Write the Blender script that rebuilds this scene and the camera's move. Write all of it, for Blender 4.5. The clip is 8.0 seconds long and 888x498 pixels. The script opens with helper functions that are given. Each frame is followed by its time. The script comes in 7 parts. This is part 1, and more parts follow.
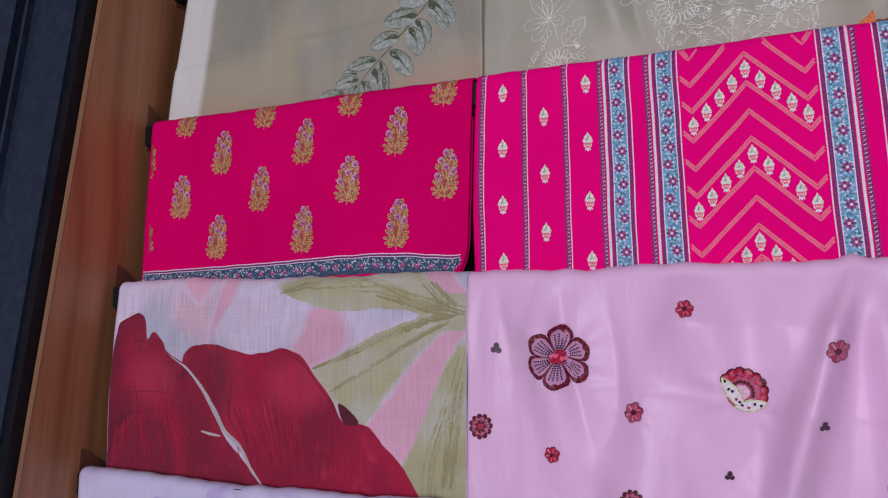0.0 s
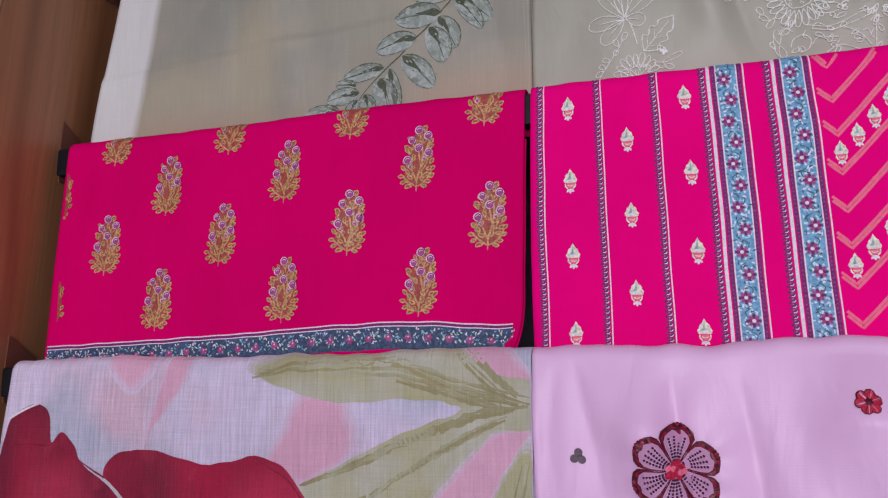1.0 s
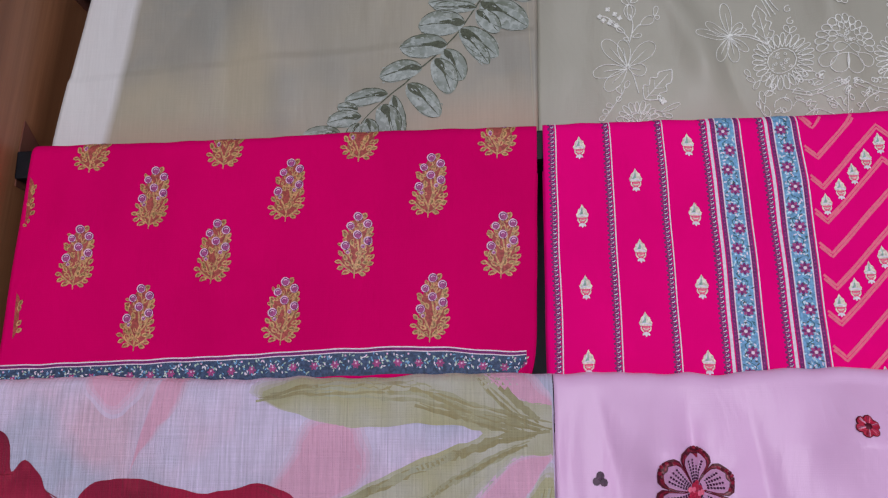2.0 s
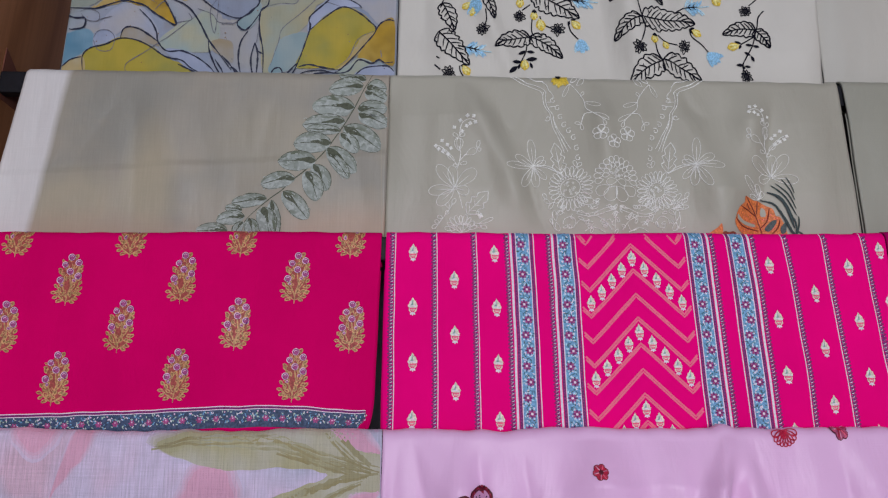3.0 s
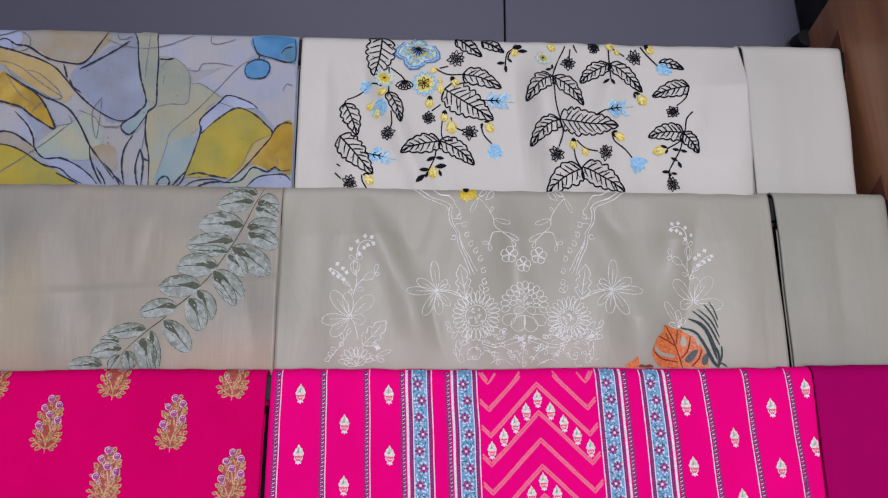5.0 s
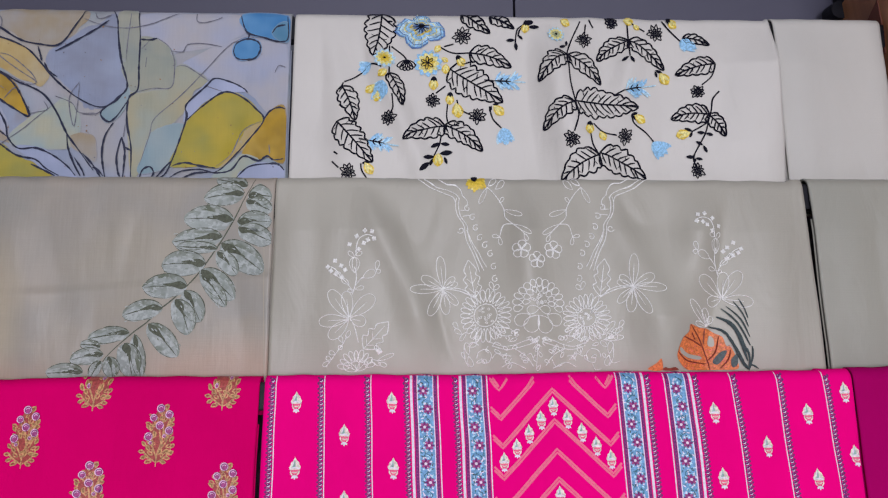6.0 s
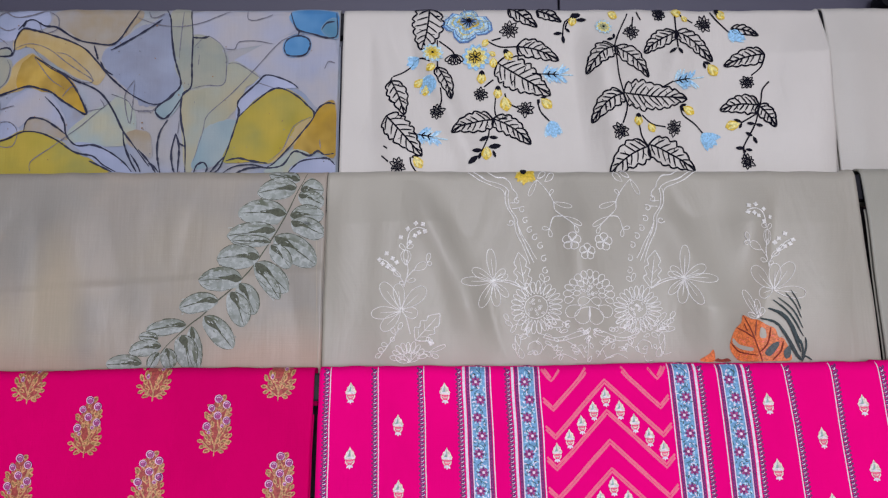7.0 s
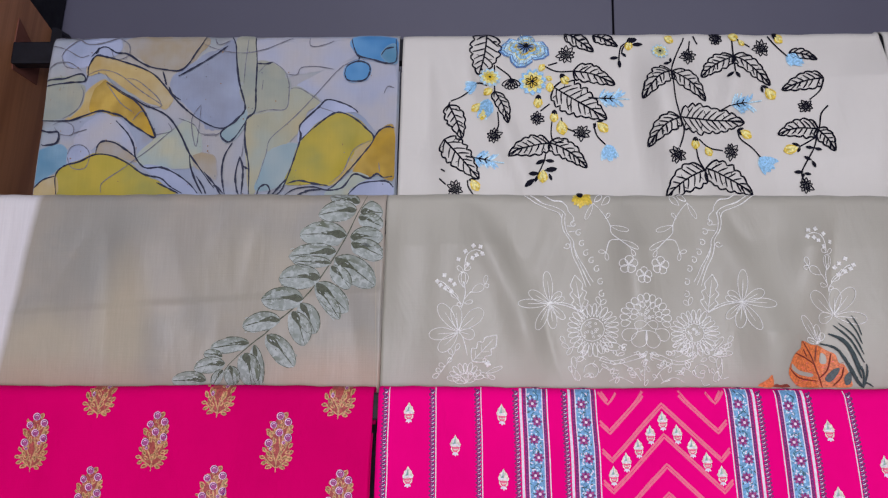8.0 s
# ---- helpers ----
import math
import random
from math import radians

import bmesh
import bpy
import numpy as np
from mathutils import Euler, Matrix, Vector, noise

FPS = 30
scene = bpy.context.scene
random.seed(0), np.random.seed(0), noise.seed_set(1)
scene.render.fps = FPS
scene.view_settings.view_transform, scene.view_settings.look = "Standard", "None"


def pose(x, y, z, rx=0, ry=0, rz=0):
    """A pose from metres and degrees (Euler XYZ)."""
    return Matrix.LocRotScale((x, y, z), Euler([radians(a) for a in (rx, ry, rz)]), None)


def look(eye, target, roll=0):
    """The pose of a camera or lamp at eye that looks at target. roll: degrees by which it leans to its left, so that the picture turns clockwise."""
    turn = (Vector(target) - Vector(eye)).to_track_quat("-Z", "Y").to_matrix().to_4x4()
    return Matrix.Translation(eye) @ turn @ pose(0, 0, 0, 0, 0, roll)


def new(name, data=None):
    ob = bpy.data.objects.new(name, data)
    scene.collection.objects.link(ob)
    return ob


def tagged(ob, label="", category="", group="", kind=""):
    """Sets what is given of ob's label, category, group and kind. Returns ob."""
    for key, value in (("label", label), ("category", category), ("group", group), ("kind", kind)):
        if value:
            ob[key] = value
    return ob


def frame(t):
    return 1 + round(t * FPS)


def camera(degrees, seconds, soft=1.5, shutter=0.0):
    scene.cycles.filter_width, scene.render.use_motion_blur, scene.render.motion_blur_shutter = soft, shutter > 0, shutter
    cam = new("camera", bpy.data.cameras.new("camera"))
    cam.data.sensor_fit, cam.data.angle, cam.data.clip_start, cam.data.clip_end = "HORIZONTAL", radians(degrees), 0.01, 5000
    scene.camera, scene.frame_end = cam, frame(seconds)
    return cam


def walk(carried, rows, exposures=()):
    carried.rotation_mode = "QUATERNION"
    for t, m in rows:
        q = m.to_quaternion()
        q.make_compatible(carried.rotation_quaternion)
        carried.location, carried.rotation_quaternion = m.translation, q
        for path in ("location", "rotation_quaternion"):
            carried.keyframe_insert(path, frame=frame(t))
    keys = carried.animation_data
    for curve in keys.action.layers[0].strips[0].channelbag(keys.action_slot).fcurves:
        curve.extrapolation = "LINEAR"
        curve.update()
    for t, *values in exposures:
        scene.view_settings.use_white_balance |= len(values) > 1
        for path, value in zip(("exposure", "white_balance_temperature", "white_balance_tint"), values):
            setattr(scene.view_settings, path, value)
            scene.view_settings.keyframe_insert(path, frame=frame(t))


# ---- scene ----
cam = camera(57.4, 8.0, soft=1.2)
PATH = [
    (0, (0.292, 0.170, 1.223), (-0.526, 1.985, 1.412), -0.1),
    (0.5, (0.181, 0.282, 1.229), (-0.581, 2.104, 1.545), -0.4),
    (1, (0.092, 0.339, 1.244), (-0.484, 2.221, 1.599), -0.6),
    (1.2, (0.053, 0.352, 1.238), (-0.442, 2.253, 1.615), -0.5),
    (2.3, (-0.055, 0.258, 1.235), (-0.130, 2.205, 1.682), -0.4),
    (2.5, (-0.044, 0.219, 1.250), (-0.065, 2.169, 1.696), -0.4),
    (3, (0.016, 0.091, 1.285), (0.074, 2.045, 1.703), -0.1),
    (3.5, (0.047, -0.101, 1.296), (0.146, 1.852, 1.718), -0.0),
    (4, (0.069, -0.087, 1.36), (0.188, 1.87, 1.756), -0.1),
    (4.5, (0.097, 0.044, 1.438), (0.196, 2.01, 1.796), -0.1),
    (4.7, (0.112, 0.082, 1.448), (0.194, 2.047, 1.815), -0.0),
    (5.8, (0.13, 0.181, 1.494), (0.182, 2.157, 1.799), -0.4),
    (6, (0.125, 0.186, 1.488), (0.178, 2.161, 1.796), -0.5),
    (6.5, (0.122, 0.191, 1.481), (0.146, 2.168, 1.786), -0.6),
    (7, (0.102, 0.181, 1.481), (0.088, 2.158, 1.787), -0.5),
    (7.5, (0.086, 0.171, 1.487), (0.017, 2.143, 1.81), -0.1),
    (8, (0.085, 0.167, 1.488), (-0.027, 2.136, 1.826), 0.4),
]
walk(cam, [(t, look(eye, target, roll)) for t, eye, target, roll in PATH], exposures=[(0.0, -0.37, 6350, 12), (0.5, -0.2, 6350, 12), (1.0, -0.24, 6300, 11), (2.5, -0.32, 6250, 9), (3.5, -0.29, 6250, 9), (4.1, -0.12, 6200, 10), (4.7, -0.02, 6200, 12), (6.0, -0.01, 6200, 13), (8.0, 0.0, 6200, 14)])

# ---- world, light ----
world = bpy.data.worlds.new("world")
scene.world = world
world.use_nodes = True
wn = world.node_tree.nodes
sky = wn.new("ShaderNodeTexSky")
sky.sky_type = 'NISHITA'
sky.sun_disc = False
sky.sun_elevation, sky.sun_rotation = radians(50), radians(200)
world.node_tree.links.new(sky.outputs[0], wn["Background"].inputs[0])
wn["Background"].inputs[1].default_value = 0.10


def area_lamp(name, m, sx, sy, power, colour):
    d = bpy.data.lights.new(name, 'AREA')
    d.shape, d.size, d.size_y, d.energy, d.color = 'RECTANGLE', sx, sy, power, colour
    ob = new(name, d)
    ob.matrix_world = m
    return ob


# added overhead fill; no ceiling fitting is known here
area_lamp("added_overhead_fill", look((0.1, -0.75, 2.74), (0.1, -0.45, 1.0)), 1.6, 0.35, 6, (1.0, 0.96, 0.95))
# area lamp standing in for daylight; position and size are assumed
area_lamp("shopfront_daylight", look((0.4, -2.8, 1.4), (0.1, 0.95, 1.3)), 1.9, 1.2, 94, (0.95, 0.93, 1.0))

# ---- materials ----


class Mat:
    """A small node-tree builder round one Principled shader."""

    def __init__(self, name, colour=(0.5, 0.5, 0.5), rough=0.6, metal=0.0, sheen=0.0, coat=0.0, spec=0.5):
        self.m = bpy.data.materials.new(name)
        self.m.use_nodes = True
        self.t = self.m.node_tree
        self.b = self.t.nodes["Principled BSDF"]
        self.set("Base Color", (*colour, 1))
        self.set("Roughness", rough)
        self.set("Metallic", metal)
        self.set("Sheen Weight", sheen)
        self.set("Coat Weight", coat)
        self.set("Specular IOR Level", spec)

    def set(self, socket, v):
        self.b.inputs[socket].default_value = v

    def node(self, kind, **props):
        n = self.t.nodes.new(kind)
        for k, v in props.items():
            n.inputs[k].default_value = v
        return n

    def link(self, a, b):
        self.t.links.new(a, b)

    def coords(self, sx=1, sy=1, sz=1):
        c = self.t.nodes.new("ShaderNodeTexCoord")
        m = self.t.nodes.new("ShaderNodeMapping")
        m.inputs["Scale"].default_value = (sx, sy, sz)
        self.link(c.outputs["Object"], m.inputs["Vector"])
        return m.outputs[0]

    def noise(self, vec, scale, detail=4, rough=0.6):
        n = self.node("ShaderNodeTexNoise", Scale=scale, Detail=detail, Roughness=rough)
        self.link(vec, n.inputs["Vector"])
        return n.outputs[0]

    def ramp(self, fac, *stops):
        r = self.t.nodes.new("ShaderNodeValToRGB")
        e = r.color_ramp.elements
        e[0].position, e[0].color = stops[0][0], (*stops[0][1], 1)
        e[1].position, e[1].color = stops[-1][0], (*stops[-1][1], 1)
        for p, c in stops[1:-1]:
            x = e.new(p)
            x.color = (*c, 1)
        self.link(fac, r.inputs[0])
        return r.outputs[0]

    def mix(self, fac, a, b, kind='MIX'):
        n = self.t.nodes.new("ShaderNodeMix")
        n.data_type, n.blend_type = 'RGBA', kind
        for s, v in ((n.inputs[0], fac), (n.inputs[6], a), (n.inputs[7], b)):
            if isinstance(v, (int, float)):
                s.default_value = v
            elif isinstance(v, tuple):
                s.default_value = (*v, 1)
            else:
                self.link(v, s)
        return n.outputs[2]

    def math(self, op, a, b=0.0):
        n = self.t.nodes.new("ShaderNodeMath")
        n.operation = op
        for s, v in zip(n.inputs, (a, b)):
            if isinstance(v, (int, float)):
                s.default_value = v
            else:
                self.link(v, s)
        return n.outputs[0]

    def colour(self, out):
        self.link(out, self.b.inputs["Base Color"])
        return self

    def bump(self, h, strength=0.3, dist=0.001):
        n = self.node("ShaderNodeBump", Strength=strength, Distance=dist)
        self.link(h, n.inputs["Height"])
        self.link(n.outputs[0], self.b.inputs["Normal"])
        return self


def woven(name, base, vary=0.06, rough=0.75, sheen=0.15, slub=0.0, weave=1400.0, cloud=None, crease=0.2, spec=0.3, tints=(), band=None):
    """Cloth: fine warp and weft relief, slubs, cloudy dye; cloud: a second dye colour in soft patches;
    tints: soft-edged spots of dye or painted bounce light (x, z, half width, half height, colour, strength); band: an
    undyed edge left of a slanting line (x, z, dx per z, softness, colour)."""
    k = Mat(name, base, rough, sheen=sheen, spec=spec)
    v = k.coords()
    big = k.noise(v, 7, 3)
    dark = tuple(c * (1 - vary) for c in base)
    light = tuple(min(1, c * (1 + vary)) for c in base)
    col = k.ramp(big, (0.3, dark), (0.7, light))
    if cloud:
        for c, s, lo, hi in cloud:
            f = k.ramp(k.noise(v, s, 2, 0.5), (lo, (0, 0, 0)), (hi, (1, 1, 1)))
            col = k.mix(f, col, c)
    ragged = k.math('MULTIPLY', k.math('SUBTRACT', k.noise(v, 16, 4), 0.5), 0.7)
    for x, z, rx, rz, c, amount in tints:
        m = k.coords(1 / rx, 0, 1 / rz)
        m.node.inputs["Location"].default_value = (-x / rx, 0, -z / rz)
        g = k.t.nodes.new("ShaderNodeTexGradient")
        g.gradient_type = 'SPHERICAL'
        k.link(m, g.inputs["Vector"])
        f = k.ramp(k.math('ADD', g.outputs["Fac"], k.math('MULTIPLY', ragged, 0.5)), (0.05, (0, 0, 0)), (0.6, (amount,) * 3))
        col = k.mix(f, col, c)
    if band:
        x, z, lean, soft, c = band
        d = k.t.nodes.new("ShaderNodeVectorMath")
        d.operation = 'DOT_PRODUCT'
        d.inputs[1].default_value = (-1 / soft, 0, lean / soft)
        k.link(k.coords(), d.inputs[0])
        e = k.math('ADD', d.outputs["Value"], (x - lean * z) / soft + 0.5)
        f = k.ramp(k.math('ADD', e, k.math('MULTIPLY', ragged, 0.9)), (0.0, (0, 0, 0)), (1.0, (1, 1, 1)))
        col = k.mix(f, col, c)
    warp = k.noise(k.coords(weave, 1, 30), 1.0, 2)
    weft = k.noise(k.coords(30, 1, weave), 1.0, 2)
    th = k.math('ADD', warp, weft)
    if slub:
        sl = k.noise(k.coords(520, 1, 22), 1.0, 3)
        sl2 = k.noise(k.coords(22, 1, 520), 1.0, 3)
        f = k.ramp(k.math('MULTIPLY', sl, k.math('ADD', k.math('MULTIPLY', sl2, 0.35), 0.33)), (0.18, (1 - slub,) * 3), (0.36, (1 + slub * 0.4,) * 3))
        col = k.mix(1.0, col, f, 'MULTIPLY')
    k.colour(col)
    if slub >= 0.1:  # crinkled gauze
        th = k.math('ADD', th, k.math('MULTIPLY', k.noise(k.coords(430, 1, 16), 1.0, 2), 2.6))
        th = k.math('ADD', th, k.math('MULTIPLY', k.noise(k.coords(40, 1, 330), 1.0, 2), 0.8))
    k.bump(th, 0.6 if slub >= 0.1 else 0.25, 0.0013 if slub >= 0.1 else 0.0004)
    fine = k.b.inputs["Normal"].links[0].from_node
    soft = k.node("ShaderNodeBump", Strength=crease, Distance=0.008)
    wide = k.node("ShaderNodeTexNoise", Scale=1.0, Detail=3.0, Roughness=0.5, Distortion=0.6)
    k.link(k.coords(26, 1, 11), wide.inputs["Vector"])
    k.link(wide.outputs[0], soft.inputs["Height"])
    k.link(soft.outputs[0], fine.inputs["Normal"])
    return k.m


def thread(name, colour, rough=0.55, vary=0.25, spec=0.35):
    """Embroidery or print ink that takes the ground's weave; uneven stitches."""
    k = Mat(name, colour, rough, sheen=0.02, spec=spec)
    v = k.coords()
    n = k.noise(v, 450, 2)
    lo = tuple(c * (1 - vary) for c in colour)
    hi = tuple(min(1, c * (1 + vary)) for c in colour)
    k.colour(k.ramp(n, (0.35, lo), (0.65, hi)))
    k.bump(n, 0.4, 0.0006)
    return k.m


def wood_material():
    k = Mat("warm_brown_wood", (0.4, 0.2, 0.1), 0.42, coat=0.1)
    w = k.node("ShaderNodeTexWave", Scale=1.0, Distortion=9.0, Detail=1.5)
    w.inputs["Detail Scale"].default_value = 0.7
    w.wave_type = 'BANDS'
    w.bands_direction = 'Y'
    k.link(k.coords(1, 5, 2.6), w.inputs["Vector"])
    grain = k.noise(k.coords(3, 620, 9), 1.0, 3)
    streak = k.noise(k.coords(1, 90, 3.0), 1.0, 5, 0.7)
    col = k.ramp(w.outputs["Fac"], (0.0, (0.33, 0.135, 0.058)), (0.25, (0.42, 0.18, 0.08)), (1.0, (0.46, 0.205, 0.095)))
    col = k.mix(k.math('MULTIPLY', grain, 0.3), col, (0.2, 0.075, 0.03))
    col = k.mix(k.ramp(streak, (0.45, (0, 0, 0)), (0.72, (0.6, 0.6, 0.6))), col, (0.22, 0.085, 0.034))
    k.colour(col)
    k.bump(grain, 0.10, 0.0004)
    return k.m


def black_material(name, rough, base=(0.012, 0.012, 0.016), coat=0.0):
    k = Mat(name, base, rough, coat=coat, spec=0.25)
    v = k.coords()
    r = k.ramp(k.noise(v, 26, 4), (0.3, (rough * 0.75,) * 3), (0.7, (min(1, rough * 1.35),) * 3))
    k.link(r, k.b.inputs["Roughness"])
    k.colour(k.ramp(k.noise(v, 90, 3), (0.4, base), (0.75, tuple(c * 1.7 for c in base))))
    return k.m


def wall_material(name, base, rough=0.5):
    k = Mat(name, base, rough)
    v = k.coords()
    n = k.noise(v, 2.5, 4)
    f = k.noise(v, 130, 3)
    col = k.ramp(n, (0.3, tuple(c * 0.93 for c in base)), (0.7, tuple(c * 1.06 for c in base)))
    k.colour(col)
    k.bump(f, 0.08, 0.0008)
    return k.m


WOOD = wood_material()
EDGE = Mat("edge_banding", (0.25, 0.13, 0.075), 0.5).m
# dark brown that stands for the shade inside the rod slots
NOTCH = Mat("notch_shade", (0.16, 0.05, 0.03), 0.8).m
# blue in the base colour stands in for reflected daylight on black
BLACK = black_material("black_gloss_sheen_tint", 0.32, (0.016, 0.022, 0.040), 0.4)
BLACK_MATT = black_material("black_powder_coat", 0.5, (0.005, 0.005, 0.008))
GREY = wall_material("grey_laminate", (0.092, 0.09, 0.125), 0.45)
# for surfaces out of view; kept dark so they bounce less fill
UNSEEN_WALL = wall_material("assumed_dark_wall", (0.26, 0.28, 0.34), 0.8)
FLOOR = wall_material("beige_floor_tile", (0.42, 0.40, 0.38), 0.35)

# pane base is lightened to blue in place of a bright reflection
PANE = black_material("dark_glass_sheen_tint", 0.12, (0.03, 0.038, 0.055), 0.6)

# ---- mesh helpers ----


def mesh_of(name, verts, faces, mat=None, smooth=False):
    me = bpy.data.meshes.new(name)
    me.from_pydata(verts, [], faces)
    if smooth:
        me.polygons.foreach_set("use_smooth", [True] * len(me.polygons))
    for m in (mat if isinstance(mat, (list, tuple)) else [mat]):
        if m:
            me.materials.append(m)
    me.update()
    return me


def part(name, bm, material, parent, label="", smooth=False):
    """Links a bmesh, or (verts, faces), as one mesh object under a thing or part."""
    if isinstance(bm, tuple):
        me = mesh_of(name, bm[0], bm[1], material, smooth)
    else:
        me = bpy.data.meshes.new(name)
        bm.to_mesh(me)
        bm.free()
        me.materials.append(material)
        if smooth:
            me.polygons.foreach_set("use_smooth", [True] * len(me.polygons))
    ob = new(name, me)
    ob.parent = parent
    if label:
        tagged(ob, label)
    return ob


def box_bm(x0, x1, y0, y1, z0, z1, bevel=0.0):
    bm = bmesh.new()
    bmesh.ops.create_cube(bm, size=1)
    for v in bm.verts:
        v.co = Vector(((x0 + x1) / 2 + v.co.x * (x1 - x0), (y0 + y1) / 2 + v.co.y * (y1 - y0), (z0 + z1) / 2 + v.co.z * (z1 - z0)))
    if bevel:
        bmesh.ops.bevel(bm, geom=list(bm.edges), offset=bevel, segments=2, affect='EDGES', profile=0.6)
    return bm


def thing(name, label, category, group="", kind="", at=(0, 0, 0)):
    ob = new(name)
    ob.location = at
    return tagged(ob, label, category, group, kind)


# ---- the plan ----
def x_left(z):
    """Inner face of one side board; the boards splay slightly towards the foot."""
    return -0.486 + 0.078 * (z - 1.489)


def x_right(z):
    return 0.664 - 0.095 * (z - 1.489)



TOPS = {1: 1.869, 2: 1.684, 3: 1.489, 4: 1.278, 5: 1.053}
FRONT = {1: 1.006, 2: 0.978, 3: 0.950, 4: 0.922, 5: 0.894}
ROD_H, ROD_D, CLOTH = 0.026, 0.017, 0.0026


def rise(r, x):
    """How far the rod of row r stands off level at x."""
    return {1: 0.0120 * (0.42 - x), 2: 0.0085 * (0.25 - x), 3: 0.002 * x}.get(r, 0.0) + (0.002 if x > 0.5 and r < 4 else 0)


def front_edge(z):
    return 0.82 + 0.085 * (z - 1.04)


# ---- the room ----
BACK_Y = 1.115


def solid(name, bm, mat, label, category):
    return tagged(part(name, bm, mat, None), label, category, kind="structure")


solid("floor", box_bm(-2.6, 2.6, -3.0, 1.5, -0.12, 0.0), FLOOR, "pale beige tiled shop floor", "floor")
# ceiling, side and south walls are unseen, added to enclose the light
solid("ceiling", box_bm(-2.6, 2.6, -3.0, 1.5, 2.8, 2.9), UNSEEN_WALL, "assumed dark grey ceiling out of view", "ceiling")
solid("wall_east", box_bm(2.5, 2.6, -2.9, 1.5, 0, 2.8), UNSEEN_WALL, "assumed dark grey side wall out of view", "wall")
solid("wall_west", box_bm(-2.6, -2.5, -2.9, 1.5, 0, 2.8), UNSEEN_WALL, "assumed dark grey side wall out of view", "wall")
ws = thing("wall_south", "assumed wall out of view with an opening for daylight", "wall", kind="structure")
for x0, x1, z0, z1 in ((-2.6, -0.6, 0, 2.8), (1.4, 2.6, 0, 2.8), (-0.6, 1.4, 2.05, 2.8), (-0.6, 1.4, 0, 0.75)):
    part("wall_panel", box_bm(x0, x1, -3.0, -2.9, z0, z1), UNSEEN_WALL, ws)

wall = thing("wall_north", "dark grey laminate wall panels with a thin vertical joint", "wall", kind="structure")
JOINT = 0.238
for a, b in ((-2.5, JOINT - 0.0012), (JOINT + 0.0012, 2.5)):
    part("wall_panel", box_bm(a, b, BACK_Y, BACK_Y + 0.02, 0, 2.8, 0.0008), GREY, wall)
part("wall_backing", box_bm(-2.5, 2.5, BACK_Y + 0.02, BACK_Y + 0.12, 0, 2.8), BLACK_MATT, wall)


# ---- the display rack: boards, black posts, rods ----
BOTTOM, TOP = 0.30, 1.955


def slab(outline, face, out, thick):
    """A solid from an outline in (y, z) on the splayed face, thickened outwards; out: -1 or 1."""
    n = len(outline)
    v = [(face(z), y, z) for y, z in outline] + [(face(z) + out * thick, y, z) for y, z in outline]
    bm = bmesh.new()
    bv = [bm.verts.new(c) for c in v]
    bm.faces.new(bv[:n])
    bm.faces.new(bv[n:])
    for i in range(n):
        bm.faces.new([bv[i], bv[(i + 1) % n], bv[n + (i + 1) % n], bv[n + i]])
    bmesh.ops.recalc_face_normals(bm, faces=bm.faces)
    return bm


def strip(dy0, dy1, z0, z1, face, out, dx0, dx1):
    """A long raked bar that follows the boards' front edge."""
    return slab([(front_edge(z0) + dy0, z0), (front_edge(z1) + dy0, z1), (front_edge(z1) + dy1, z1), (front_edge(z0) + dy1, z0)], lambda z: face(z) + out * dx0, out, dx1 - dx0)


rack = thing("display_rack", "warm brown wooden display rack with black rods across", "rack")
for face, out in ((x_left, -1), (x_right, 1)):
    zf = front_edge(TOP)
    bd = part("side_board", slab([(front_edge(BOTTOM), BOTTOM), (zf, TOP + 0.01), (BACK_Y - 0.002, TOP - 0.045), (BACK_Y - 0.002, BOTTOM)], face, out, 0.009), WOOD, rack, "brown wood-grain side board with raked front edge")
    part("edge_strip", strip(-0.0018, -0.0001, BOTTOM, TOP + 0.01, face, out, 0.0, 0.006), EDGE, bd, "pale edge banding")
    for r in TOPS:
        y, z = FRONT[r] + CLOTH + 0.006, TOPS[r] - CLOTH + rise(r, -0.47 if out < 0 else 0.5)
        o = [(y - 0.004, z - 0.012), (y - 0.004, z + 0.026), (y + 0.050, z - 0.004), (y + 0.050, z - 0.034), (y, z - 0.034)]
        # no cut is made: a thin dark plate paints the slot's shade
        part("notch", slab(o, lambda q: face(q) - out * 0.0012, out, 0.002), NOTCH, bd, "dark plate in place of a shaded rod notch")
for r in TOPS:
    y, z = FRONT[r] + CLOTH, TOPS[r] - CLOTH
    rod = box_bm(x_left(z) - 0.001, x_right(z) + 0.001, y + 0.001, y + ROD_D, z - ROD_H - 0.003, z - 0.003, 0.002)
    for v in rod.verts:
        v.co.z += rise(r, min(v.co.x, 0.5))
    part("rod", rod, BLACK_MATT, rack, "black square steel rod")
for x in (x_left(1.9) + 0.004, x_right(1.9) - 0.004):
    cap = bmesh.new()
    bmesh.ops.create_cone(cap, cap_ends=True, segments=20, radius1=0.013, radius2=0.011, depth=0.02, matrix=pose(x, 1.088, 1.912, 90))
    part("bolt_cap", cap, BLACK_MATT, rack, "round black bolt cap")
